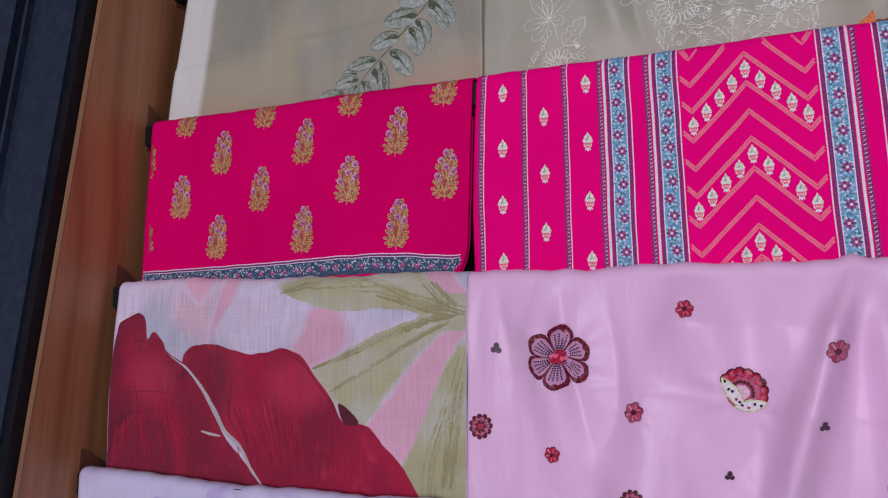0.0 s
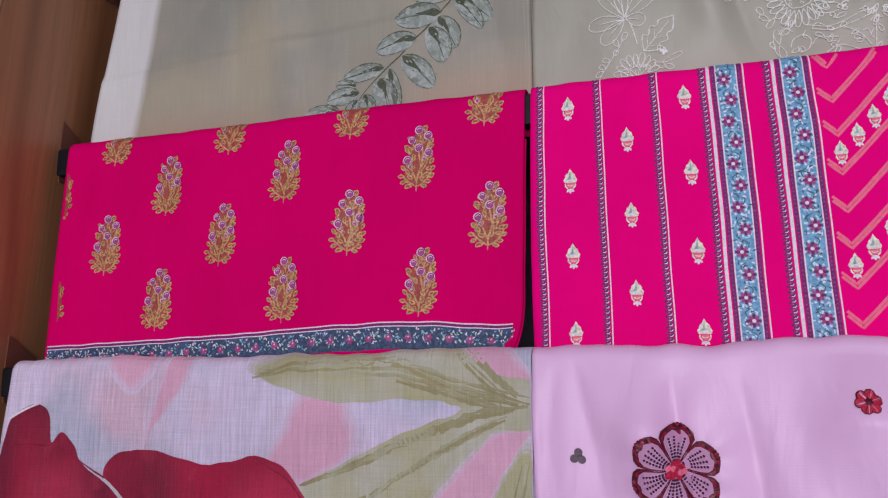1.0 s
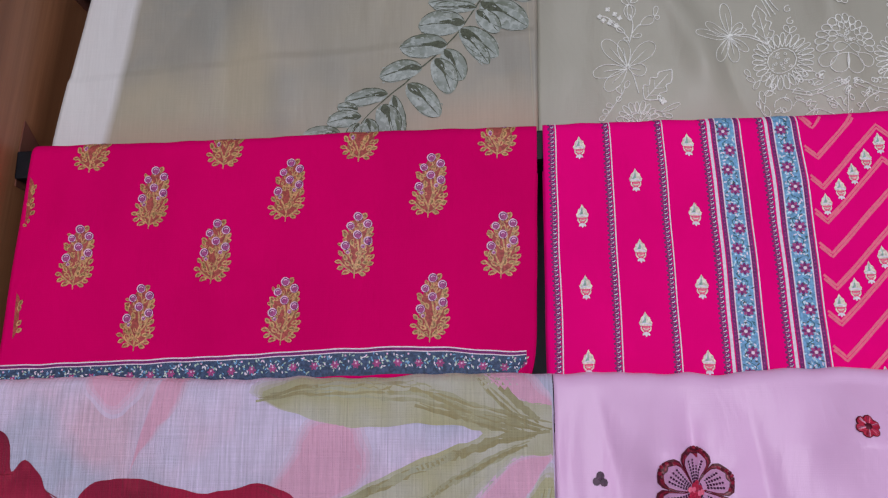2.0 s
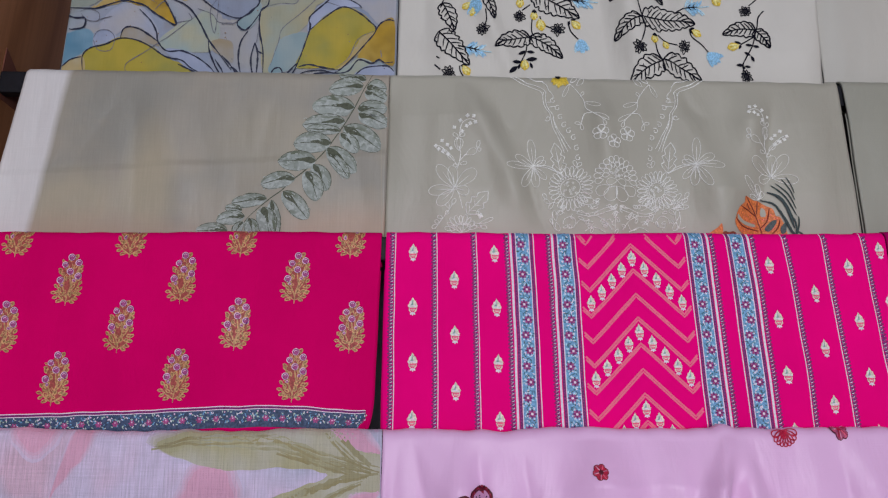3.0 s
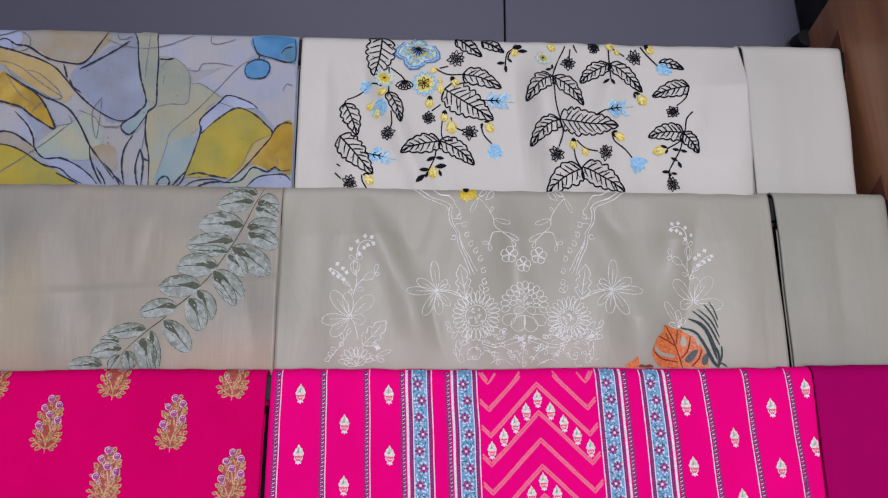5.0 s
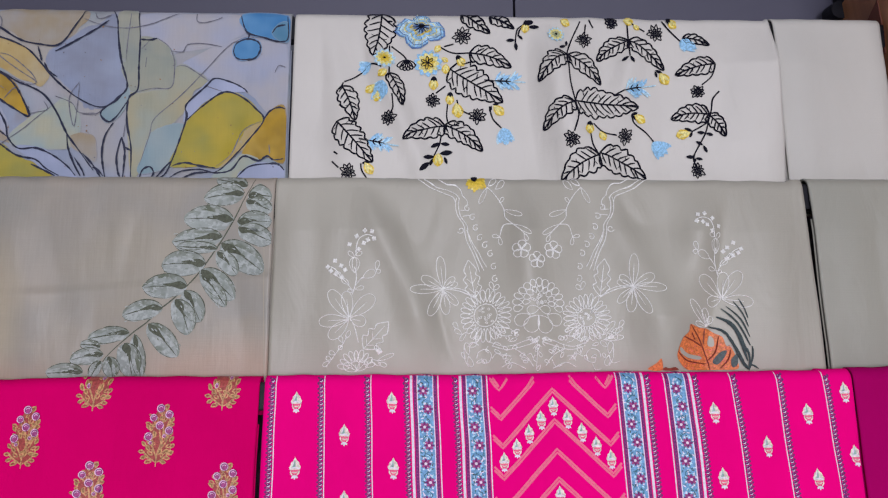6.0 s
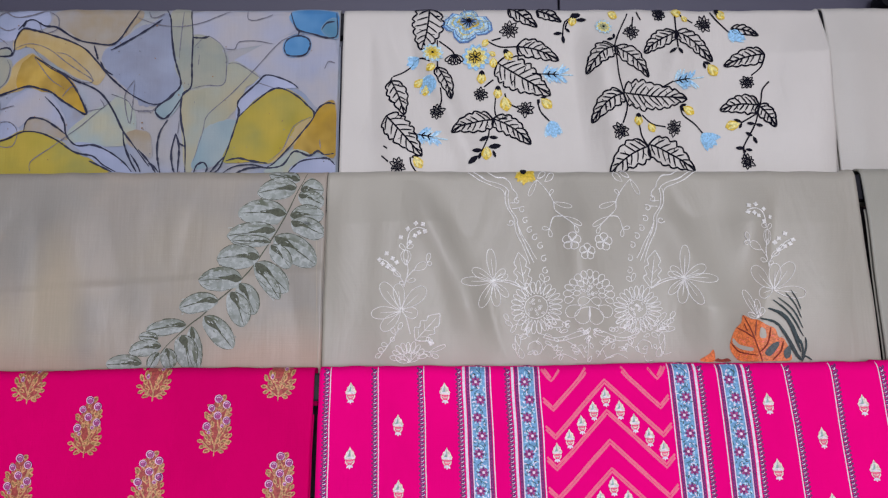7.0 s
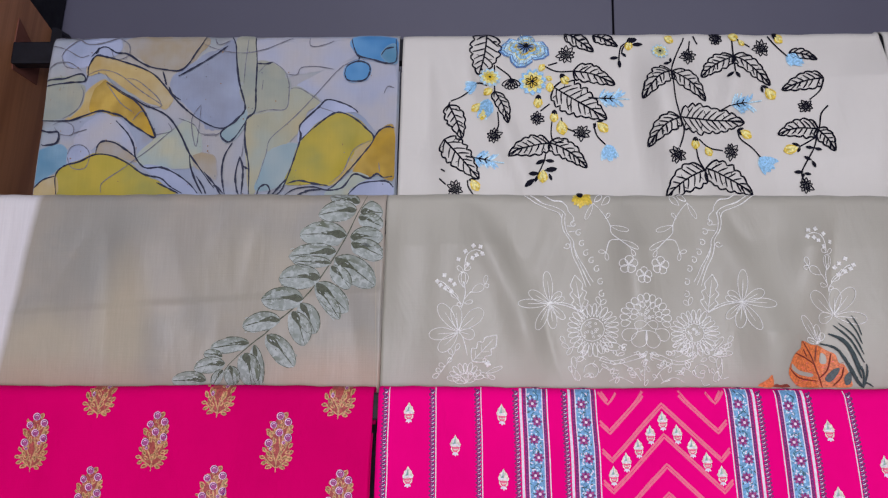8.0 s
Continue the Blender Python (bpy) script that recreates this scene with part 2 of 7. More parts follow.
for face, out in ((x_left, -1), (x_right, 1)):
    fr = thing("black_frame", "glossy black painted frame beside the wooden board", "frame", "black frames")
    part("side_panel", slab([(front_edge(0.0) - 0.016, 0.0), (front_edge(2.8) - 0.016, 2.8), (BACK_Y - 0.003, 2.8), (BACK_Y - 0.003, 0.0)], lambda z: face(z) + out * 0.0095, out, 0.012), BLACK_MATT, fr)
    part("front_post", strip(-0.020, -0.004, 0.0, 2.8, face, out, 0.022, 0.096), BLACK, fr, "flat glossy black post")
    part("bead", strip(-0.028, -0.014, 0.0, 2.8, face, out, 0.0965, 0.102), BLACK, fr, "narrow glossy bead")
    part("recess", strip(0.0, 0.006, 0.0, 2.8, face, out, 0.1025, 0.125), BLACK_MATT, fr)
    dr = thing("glazed_door", "black framed door with dark glass panes", "door", "glazed doors")
    part("stile", strip(-0.024, -0.006, 0.0, 2.5, face, out, 0.1255, 0.160), BLACK, dr)
    part("stile", strip(-0.024, -0.006, 0.0, 2.5, face, out, 0.60, 0.64), BLACK, dr)
    for z0, z1 in ((0.0, 0.08), (1.02, 1.055), (1.575, 1.612), (2.44, 2.5)):
        part("rail", strip(-0.022, -0.007, z0, z1, face, out, 0.1605, 0.5995), BLACK, dr)
    for z0, z1 in ((0.081, 1.019), (1.056, 1.574), (1.613, 2.439)):
        part("pane", strip(-0.013, -0.009, z0, z1, face, out, 0.161, 0.599), PANE, dr, "dark reflecting glass pane")


# ---- cloth ----
# folds that run down from the rod: x at the rod, width, height, lean
RIDGES = {
    1: ((0.028, 0.016, 0.5, 0.12), (0.258, 0.014, 0.55, 0.12), (0.44, 0.03, 0.3, 0.1), (0.06, 0.010, 0.4, 0.4), (0.36, 0.012, 0.35, -0.3), (-0.2, 0.02, 0.3, 0.3)),
    2: ((0.150, 0.018, 0.5, -0.2), (0.065, 0.014, 0.5, 0.45), (0.31, 0.016, 0.45, 0.3), (0.42, 0.02, 0.4, -0.35), (0.22, 0.012, 0.4, 0.1), (-0.30, 0.02, 0.3, 0.4), (-0.15, 0.02, 0.3, -0.3)),
    3: ((0.40, 0.03, 0.3, 0.1), (0.05, 0.015, 0.3, 0.3), (-0.32, 0.02, 0.3, -0.2)),
    4: ((0.325, 0.012, 0.8, -0.30), (0.340, 0.014, 0.4, 0.12), (0.022, 0.020, 0.28, 0.5), (0.115, 0.022, 0.28, 0.22), (0.195, 0.024, 0.3, -0.25), (0.46, 0.03, 0.35, 0.2), (-0.3, 0.02, 0.3, 0.2))}


def drape(r, x, s, seed, amp, drop=0.2):
    """A point of the cloth of row r at x, s metres down from the fold (negative behind the rod), and its outward normal."""
    y0, z0 = FRONT[r], TOPS[r] + rise(r, x)
    rad = 0.011
    depth = ROD_D + 2 * CLOTH
    arc = rad * math.pi / 2
    sag = 0.0016 * noise.noise((x * 9 + seed, r * 3.1, 0)) + 0.0009 * noise.noise((x * 44, seed, r))
    sag *= 2.6 if r >= 4 else 1.0
    if r == 4:
        sag += 0.004 * math.exp(-((x - 0.325) / 0.009) ** 2)
    if s >= arc:
        d = s - arc
        k = min(1, d / 0.045) * (1 - 0.7 * min(1, max(0, d - 0.13) / 0.06) * (drop < 0.29))
        xx = x + 0.03 * noise.noise((x * 5 + seed, d * 4, 2.2))
        w = noise.noise((xx * 13 + seed * 3, d * 2.6, r * 7.7)) + 0.22 * noise.noise((xx * 29 + seed, d * 4.5 + 4, r * 2.3))
        for x0, wd, a, lean in RIDGES.get(r, ()):
            w += a * math.exp(-((x - x0 - lean * d) / (wd * (1 + 3 * d))) ** 2)
        w += 0.8 * max(0, noise.noise((xx * 8 - d * 3 + seed, d * 3, 8.8))) ** 2
        y = y0 - amp * k * (abs(w) * 0.7 + w * 0.3) + 0.008 * max(0, d - 0.13)
        return Vector((x, y, z0 - rad - d + sag)), Vector((0, -1, 0))
    if s >= 0:
        a = s / rad
        return Vector((x, y0 + rad - rad * math.sin(a), z0 - rad + rad * math.cos(a) + sag)), Vector((0, -math.sin(a), math.cos(a)))
    d = -s
    flat = depth - rad - 0.006
    if d <= flat:
        return Vector((x, y0 + rad + d, z0 + sag)), Vector((0, 0, 1))
    d -= flat
    if d <= 0.006 * math.pi / 2:
        a = d / 0.006
        return Vector((x, y0 + depth - 0.006 + 0.006 * math.sin(a), z0 - 0.006 + 0.006 * math.cos(a) + sag)), Vector((0, math.sin(a), math.cos(a)))
    d -= 0.006 * math.pi / 2
    return Vector((x, y0 + depth, z0 - 0.006 - d)), Vector((0, 1, 0))


class Cloth:
    """One folded length of fabric hung over the rod of row r, from x0 to x1 at the fold and b0 to b1 at its foot."""

    def __init__(self, name, r, x0, x1, b0, b1, drop, mat, label, seed, amp=0.010, thick=0.0024, back=0.045, hem=None):
        self.r, self.x0, self.x1, self.b0, self.b1, self.drop, self.seed, self.amp, self.hem = r, x0, x1, b0, b1, drop, seed, amp, hem
        nx, ns = max(8, int((x1 - x0) / 0.003)), 90
        grid = []
        svals = [-back + back * i / 9 for i in range(9)] + [0.0173 * i / 6 for i in range(6)] + [0.0173 + (drop - 0.0173) * i / (ns - 1) for i in range(ns)]
        for i in range(nx + 1):
            u = i / nx
            col = []
            for s in svals:
                p, n = self.at(u, s)
                col.append((p, n))
            grid.append(col)
        m = len(svals)
        verts = [tuple(p) for col in grid for p, n in col] + [tuple(p - n * thick) for col in grid for p, n in col]
        off = (nx + 1) * m
        faces = []
        for i in range(nx):
            for j in range(m - 1):
                a, b, c, d = i * m + j, i * m + j + 1, (i + 1) * m + j + 1, (i + 1) * m + j
                faces.append((a, b, c, d))
                faces.append((off + d, off + c, off + b, off + a))
        for i in (0, nx):
            for j in range(m - 1):
                a, b = i * m + j, i * m + j + 1
                faces.append((a, off + a, off + b, b) if i == 0 else (b, off + b, off + a, a))
        for j in (0, m - 1):
            for i in range(nx):
                a, b = i * m + j, (i + 1) * m + j
                faces.append((b, off + b, off + a, a) if j == 0 else (a, off + a, off + b, b))
        self.ob = tagged(new(name, mesh_of(name, verts, faces, mat, True)), label, "fabric", "fabrics on the rack")
        # the folded layers that hang just behind the front one
        for k, (shy, low) in enumerate(((0.0016, 0.006), (0.003, 0.012))):
            cols, rows, lv, lf = 72, 24, [], []
            for i in range(cols + 1):
                for j in range(rows + 1):
                    p, n = self.at(i / cols, 0.05 + (drop - low - 0.05) * j / rows)
                    x = p.x + (-shy if i == cols else shy if i == 0 else 0) * (1 if k else -0.6)
                    lv.append((x, p.y + 0.0044 + 0.0024 * k, p.z))
            for i in range(cols):
                for j in range(rows):
                    a = i * (rows + 1) + j
                    lf.append((a, a + 1, a + rows + 2, a + rows + 1))
            under = part("under_layer", (lv, lf), mat, self.ob, "", True)
            sol = under.modifiers.new("thickness", 'SOLIDIFY')
            sol.thickness = 0.0012

    def at(self, u, s):
        """u across (0 to 1), s down from the fold."""
        k = max(0, s) / self.drop
        xa, xb = self.x0 + (self.b0 - self.x0) * k, self.x1 + (self.b1 - self.x1) * k
        edge = 0.0012 * noise.noise((s * 14, self.seed, 3 if u > 0.5 else 9)) * abs(2 * u - 1)
        x = xa + (xb - xa) * u + edge
        p, n = drape(self.r, x, s, self.seed, self.amp, self.drop)
        if self.hem and s > 0.03:
            p = self.hem(u, s, p)
        return p, n

    def on(self, x, z, off=0.0004):
        """The point of the front face at world x, z, off metres proud."""
        s = TOPS[self.r] + rise(self.r, x) - z
        s = 0.0173 + s - 0.011 if s > 0.011 else max(0.0, s) * 1.57
        k = s / self.drop
        xa, xb = self.x0 + (self.b0 - self.x0) * k, self.x1 + (self.b1 - self.x1) * k
        x = min(max(x, xa + 0.0008), xb - 0.0008)
        p, n = self.at((x - xa) / (xb - xa), s)
        return Vector((x, p.y, p.z)) + n * off

# ---- the fabrics, row by row ----
ROSE = woven("rose_pink_cotton", (0.92, 0.001, 0.215), 0.07, 0.9, 0.0, spec=0.03)
# rose made darker for the scarf; light falloff to the left is coloured in
ROSE_DIMMED = woven("dimmed_rose_silk", (0.70, 0.0, 0.13), 0.07, 0.85, 0.0, spec=0.02)
# darkened rose: shade from the side board and turned face, in the colour
ROSE_SHADED = woven("shaded_rose_cotton", (0.40, 0.0, 0.115), 0.05, 0.8, 0.0, spec=0.05)
GREIGE = woven("greige_cotton", (0.425, 0.405, 0.33), 0.06, 0.45, 0.1, crease=0.3, spec=0.4)
CREAM = woven("cream_cotton", (0.64, 0.615, 0.55), 0.03, 0.5, 0.1, crease=0.3)
CREAM_PLAIN = woven("ivory_cotton", (0.56, 0.545, 0.485), 0.03, 0.55, 0.1)
GREIGE_PLAIN = woven("grey_green_cotton", (0.365, 0.36, 0.295), 0.05, 0.5, 0.15, crease=0.3)
LILAC = woven("pink_lilac_satin", (0.85, 0.52, 0.79), 0.04, 0.36, 0.1, crease=0.4)
SCARF1 = woven("watercolour_cotton", (0.36, 0.38, 0.44), 0.08, 0.7, 0.1, 0.03, cloud=[((0.27, 0.32, 0.42), 8, 0.40, 0.62), ((0.40, 0.375, 0.33), 10, 0.46, 0.64), ((0.29, 0.35, 0.36), 13, 0.5, 0.68), ((0.27, 0.26, 0.27), 26, 0.58, 0.75)])
# straw tint, painted bounce from the pink row below, darker upper patches
STRAW, PINK_BOUNCE, DUSK = (0.47, 0.41, 0.29), (0.46, 0.34, 0.25), (0.295, 0.285, 0.245)
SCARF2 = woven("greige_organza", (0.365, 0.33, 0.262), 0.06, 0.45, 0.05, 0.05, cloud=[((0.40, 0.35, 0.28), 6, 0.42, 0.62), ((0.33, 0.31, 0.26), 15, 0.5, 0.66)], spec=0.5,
               tints=((-0.33, 1.64, 0.075, 0.10, DUSK, 0.8), (-0.20, 1.64, 0.12, 0.07, DUSK, 0.5), (-0.289, 1.545, 0.04, 0.10, STRAW, 0.8), (-0.37, 1.52, 0.07, 0.06, STRAW, 0.7), (-0.066, 1.49, 0.11, 0.045, PINK_BOUNCE, 0.9), (-0.34, 1.475, 0.16, 0.05, PINK_BOUNCE, 0.8), (-0.15, 1.60, 0.09, 0.06, STRAW, 0.35)),
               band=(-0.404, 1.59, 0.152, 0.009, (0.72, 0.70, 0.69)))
SCARF4 = woven("washed_lilac_cotton", (0.80, 0.68, 0.89), 0.08, 0.7, 0.1, 0.2, cloud=[((0.80, 0.54, 0.68), 9, 0.48, 0.64), ((0.58, 0.56, 0.72), 13, 0.5, 0.66)])
SCARF5 = woven("pale_lavender_cotton", (0.66, 0.60, 0.84), 0.05, 0.7, 0.1, 0.05, cloud=[((0.58, 0.50, 0.74), 14, 0.5, 0.66)])


def crease_line(u, s, p):
    """A pressed fold that runs slightly uphill across the scarf."""
    d = (p.z - 1.557 - 0.028 * u) / 0.004
    p.y -= 0.0017 / (1 + math.exp(min(40, max(-40, 2.5 * d)))) + 0.0008 * math.exp(-d * d)
    return p


def puckered(u, s, p):
    """A pressed cross fold, and small puckers that run out from the stitched flowers."""
    x, z = p.x, p.z
    d = (z - 1.158 - 0.01 * math.sin(x * 14)) / 0.0035
    p.y -= 0.0012 * math.exp(-d * d) * (x > 0.05)
    for fx, fz, r in ((0.075, 1.194, 0.03), (0.237, 1.16, 0.024), (0.192, 1.235, 0.009), (0.311, 1.201, 0.01), (0.144, 1.144, 0.01)):
        q = math.hypot(x - fx, z - fz)
        if r * 0.9 < q < r * 2.4:
            p.y -= 0.0010 * math.sin(9 * math.atan2(z - fz, x - fx) + fx * 40) * (1 - (q - r * 0.9) / (r * 1.5))
    return p


def turned_corner(u, s, p):
    """The lower corner next to the shirt fabric curls forward and up a little."""
    k = (max(0, (u - 0.93) / 0.07) * max(0, (s - 0.175) / 0.057)) ** 2
    p.y -= 0.012 * k
    p.z += 0.013 * k
    p.x -= 0.005 * k
    return p


c1d = Cloth("folded_scarf", 1, -0.405, -0.013, -0.415, -0.016, 0.225, SCARF1, "sheer blue and yellow painted scarf over a rod", 1.0)
c1s = Cloth("folded_shirt_fabric", 1, -0.009, 0.500, -0.013, 0.506, 0.225, CREAM, "cream shirt fabric with dark embroidered leaves", 2.0, 0.020)
c1t = Cloth("folded_trouser_fabric", 1, 0.504, 0.622, 0.511, 0.626, 0.225, CREAM_PLAIN, "plain cream trouser fabric folded over a rod", 3.0)
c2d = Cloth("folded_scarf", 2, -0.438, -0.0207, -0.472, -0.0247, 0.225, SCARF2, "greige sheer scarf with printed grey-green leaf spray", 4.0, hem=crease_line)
c2s = Cloth("folded_shirt_fabric", 2, -0.020, 0.509, -0.024, 0.520, 0.225, GREIGE, "greige shirt fabric with white floral embroidery", 5.0, 0.022)
c2t = Cloth("folded_trouser_fabric", 2, 0.515, 0.640, 0.526, 0.648, 0.225, GREIGE_PLAIN, "plain greige trouser fabric folded over a rod", 6.0)
c3d = Cloth("folded_scarf", 3, -0.470, -0.026, -0.482, -0.034, 0.232, ROSE_DIMMED, "rose pink scarf with gold flower sprigs and border", 7.0, hem=turned_corner)
c3s = Cloth("folded_shirt_fabric", 3, -0.021, 0.528, -0.024, 0.531, 0.24, ROSE, "rose pink printed shirt fabric with blue stripes", 8.0)
c3t = Cloth("folded_trouser_fabric", 3, 0.530, 0.655, 0.536, 0.674, 0.24, ROSE_SHADED, "plain rose pink trouser fabric folded over a rod", 9.0, 0.014)
c4d = Cloth("folded_scarf", 4, -0.488, -0.0218, -0.500, -0.0228, 0.25, SCARF4, "pale scarf printed with large crimson poppies", 10.0)
c4s = Cloth("folded_shirt_fabric", 4, -0.021, 0.547, -0.022, 0.548, 0.30, LILAC, "pale pink satin shirt fabric with embroidered flowers", 11.0, 0.034, hem=puckered)
c4t = Cloth("folded_trouser_fabric", 4, 0.561, 0.672, 0.570, 0.672, 0.30, LILAC, "plain pale pink trouser fabric folded over a rod", 12.0, 0.016)
c5d = Cloth("folded_scarf", 5, -0.514, -0.0245, -0.514, -0.0265, 0.25, SCARF5, "pale lavender scarf with faint violet flowers", 13.0)

# ---- printing and embroidery ----
def spline(pts, closed=False, n=5):
    """A smooth curve through the points."""
    p = [Vector((*q, 0)) for q in pts]
    m = len(p)
    out = []
    for i in range(m if closed else m - 1):
        a, b, c, d = (p[(i + k) % m] if closed else p[min(max(i + k, 0), m - 1)] for k in (-1, 0, 1, 2))
        for j in range(n):
            t = j / n
            v = 0.5 * (2 * b + (c - a) * t + (2 * a - 5 * b + 4 * c - d) * t * t + (3 * b - a - 3 * c + d) * t ** 3)
            out.append((v.x, v.y))
    if not closed:
        out.append(tuple(pts[-1]))
    return out


def cut(poly, axis, at, keep_low):
    out = []
    for i in range(len(poly)):
        a, b = poly[i - 1], poly[i]
        ia, ib = ((a[axis] <= at) == keep_low), ((b[axis] <= at) == keep_low)
        if ia != ib:
            t = (at - a[axis]) / (b[axis] - a[axis])
            out.append((a[0] + (b[0] - a[0]) * t, a[1] + (b[1] - a[1]) * t))
        if ib:
            out.append(b)
    return out


def cells(poly, step):
    """The polygon, cut along a grid, so that it can follow the folds of the cloth."""
    lo = [min(q[k] for q in poly) for k in (0, 1)]
    hi = [max(q[k] for q in poly) for k in (0, 1)]
    if hi[0] - lo[0] < step and hi[1] - lo[1] < step:
        return [poly]
    out = []
    for i in range(math.floor(lo[0] / step), math.floor(hi[0] / step) + 1):
        strip = cut(cut(poly, 0, i * step, False), 0, (i + 1) * step, True)
        if len(strip) < 3:
            continue
        for j in range(math.floor(lo[1] / step), math.floor(hi[1] / step) + 1):
            c = cut(cut(strip, 1, j * step, False), 1, (j + 1) * step, True)
            if len(c) > 2:
                out.append(c)
    return out


class Stamp:
    """Collects flat shapes in millimetres (x, z) and lays them on a cloth as one part."""

    def __init__(self, cloth, warp=None, raised=0.0):
        self.c, self.warp, self.verts, self.faces, self.mats, self.idx, self.raised = cloth, warp, [], [], [], [], raised
        self.rng = random.Random(7)

    def vert(self, x, z, layer, lift=0.0):
        if self.warp:
            x, z = self.warp(x, z)
        z = min(z, (TOPS[self.c.r] + rise(self.c.r, x / 1000)) * 1000 - 0.2)
        self.verts.append(tuple(self.c.on(x / 1000, z / 1000, (0.0006 + 0.0002 * layer if self.raised else 0.00026 + 0.00006 * layer) + lift)))
        return len(self.verts) - 1

    def kind(self, mat):
        if mat not in self.mats:
            self.mats.append(mat)
        return self.mats.index(mat)

    def fill(self, pts, mat, layer=0, step=5.0):
        k = self.kind(mat)
        fold = TOPS[self.c.r] * 1000 - 13
        if max(q[1] for q in pts) > fold:
            todo = cells(cut(pts, 1, fold, True), step) + cells(cut(pts, 1, fold, False), 2.5) if min(q[1] for q in pts) < fold else cells(pts, 2.5)
        else:
            todo = cells(pts, step)
        for poly in todo:
            if len(poly) > 2 and self.raised and len(todo) == 1:
                mx, mz = sum(q[0] for q in poly) / len(poly), sum(q[1] for q in poly) / len(poly)
                ring = [self.vert(x, z, layer) for x, z in poly]
                mid = self.vert(mx, mz, layer, self.raised)
                for i in range(len(ring)):
                    self.faces.append((ring[i - 1], ring[i], mid))
                    self.idx.append(k)
            elif len(poly) > 2:
                self.faces.append(tuple(self.vert(x, z, layer) for x, z in poly))
                self.idx.append(k)

    def blob(self, pts, mat, layer=0, wob=0.0):
        s = spline(pts, True, 5)
        if wob:
            s = [(x + wob * noise.noise((x * 0.09, z * 0.09, 1)), z + wob * noise.noise((x * 0.09, z * 0.09, 5))) for x, z in s]
        self.fill(s, mat, layer)

    def wash(self, pts, mats, layer=0, spread=3.4, wob=2.5):
        """A dyed patch whose edge fades in steps; mats run from the faint rim to the full colour."""
        mx, mz = sum(q[0] for q in pts) / len(pts), sum(q[1] for q in pts) / len(pts)
        for i, m in enumerate(mats):
            g = spread * (len(mats) - 1 - i)
            out = []
            for x, z in pts:
                d = math.hypot(x - mx, z - mz) or 1
                out.append((x + (x - mx) / d * g, z + (z - mz) / d * g))
            self.blob(out, m, layer + i * 0.5, wob)

    def line(self, pts, width, mat, layer=1, taper=True, smooth=4, wob=0.15):
        """A ribbon along a smooth line, thinner at its ends."""
        p = spline(pts, False, smooth) if smooth else list(pts)
        q = [p[0]]
        for a, b in zip(p, p[1:]):
            m = max(1, math.ceil(math.hypot(b[0] - a[0], b[1] - a[1]) / 5.0))
            q += [(a[0] + (b[0] - a[0]) * i / m, a[1] + (b[1] - a[1]) * i / m) for i in range(1, m + 1)]
        p, n, k, prev = q, len(q), self.kind(mat), None
        for i, (x, z) in enumerate(p):
            a, b = p[max(0, i - 1)], p[min(n - 1, i + 1)]
            d = math.hypot(b[0] - a[0], b[1] - a[1]) or 1
            t = i / max(1, n - 1)
            w = width / 2 * (1 + wob * self.rng.uniform(-1, 1))
            if taper:
                w *= 0.45 + 0.55 * min(1, 4 * min(t, 1 - t))
            nx, nz = -(b[1] - a[1]) / d * w, (b[0] - a[0]) / d * w
            pair = [self.vert(x + nx, z + nz, layer)]
            if self.raised:
                pair.append(self.vert(x, z, layer, min(self.raised, w * 0.0007)))
            pair.append(self.vert(x - nx, z - nz, layer))
            for j in range(len(pair) - 1 if prev else 0):
                self.faces.append((prev[j], pair[j], pair[j + 1], prev[j + 1]))
                self.idx.append(k)
            prev = pair

    def disc(self, x, z, r, mat, layer=1, n=9, squash=1.0, turn=0.0):
        c, s = math.cos(turn), math.sin(turn)
        pts = []
        for i in range(n):
            a = 2 * math.pi * i / n
            u, v = r * math.cos(a), r * squash * math.sin(a)
            pts.append((x + u * c - v * s, z + u * s + v * c))
        self.fill(pts, mat, layer)

    def ring(self, x, z, r, width, mat, layer=1, n=12):
        p = [(x + r * math.cos(2 * math.pi * i / n), z + r * math.sin(2 * math.pi * i / n)) for i in range(n + 1)]
        self.line(p, width, mat, layer, False, 0)

    def petal(self, x, z, ang, length, width, mat, layer=1):
        """A filled leaf or petal from (x, z) outwards."""
        c, s = math.cos(ang), math.sin(ang)
        prof = ((0, 0), (0.25, 0.7), (0.55, 1), (0.85, 0.6), (1, 0), (0.85, -0.6), (0.55, -1), (0.25, -0.7))
        self.fill([(x + (u * length) * c - v * width / 2 * s, z + (u * length) * s + v * width / 2 * c) for u, v in prof], mat, layer)

    def broad(self, x, z, ang, length, width, mat, dark):
        """A blunt printed leaf, pale and mottled, with a dark rib and a shaded upper rim."""
        c, s = math.cos(ang), math.sin(ang)
        prof = ((0, 0), (0.06, 0.42), (0.22, 0.82), (0.48, 1), (0.74, 0.86), (0.92, 0.5), (1, 0.0))
        up = 1 if c > 0 else -1

        def q(u, v):
            v = v + 0.08 * up * math.sin(math.pi * u)
            return (x + u * length * c - v * width / 2 * s, z + u * length * s + v * width / 2 * c)
        base = 0.6 + 0.9 * self.rng.randint(0, 3)
        self.blob([q(u, v) for u, v in prof] + [q(u, -v) for u, v in reversed(prof[1:-1])], mat, base, 1.4)
        self.blob([q(u, up * v * 0.98) for u, v in prof] + [q(0.8, 0.45 * up), q(0.5, 0.5 * up), q(0.22, 0.3 * up)], LEAF_DARK, base + 1.2, 1.4)
        self.blob([q(0, 0.04), q(0.16, 0.34 * up), q(0.34, 0.24 * up), q(0.55, 0.08 * up), q(0.34, -0.1 * up), q(0.14, -0.3 * up)], dark, base + 2.2, 1.2)
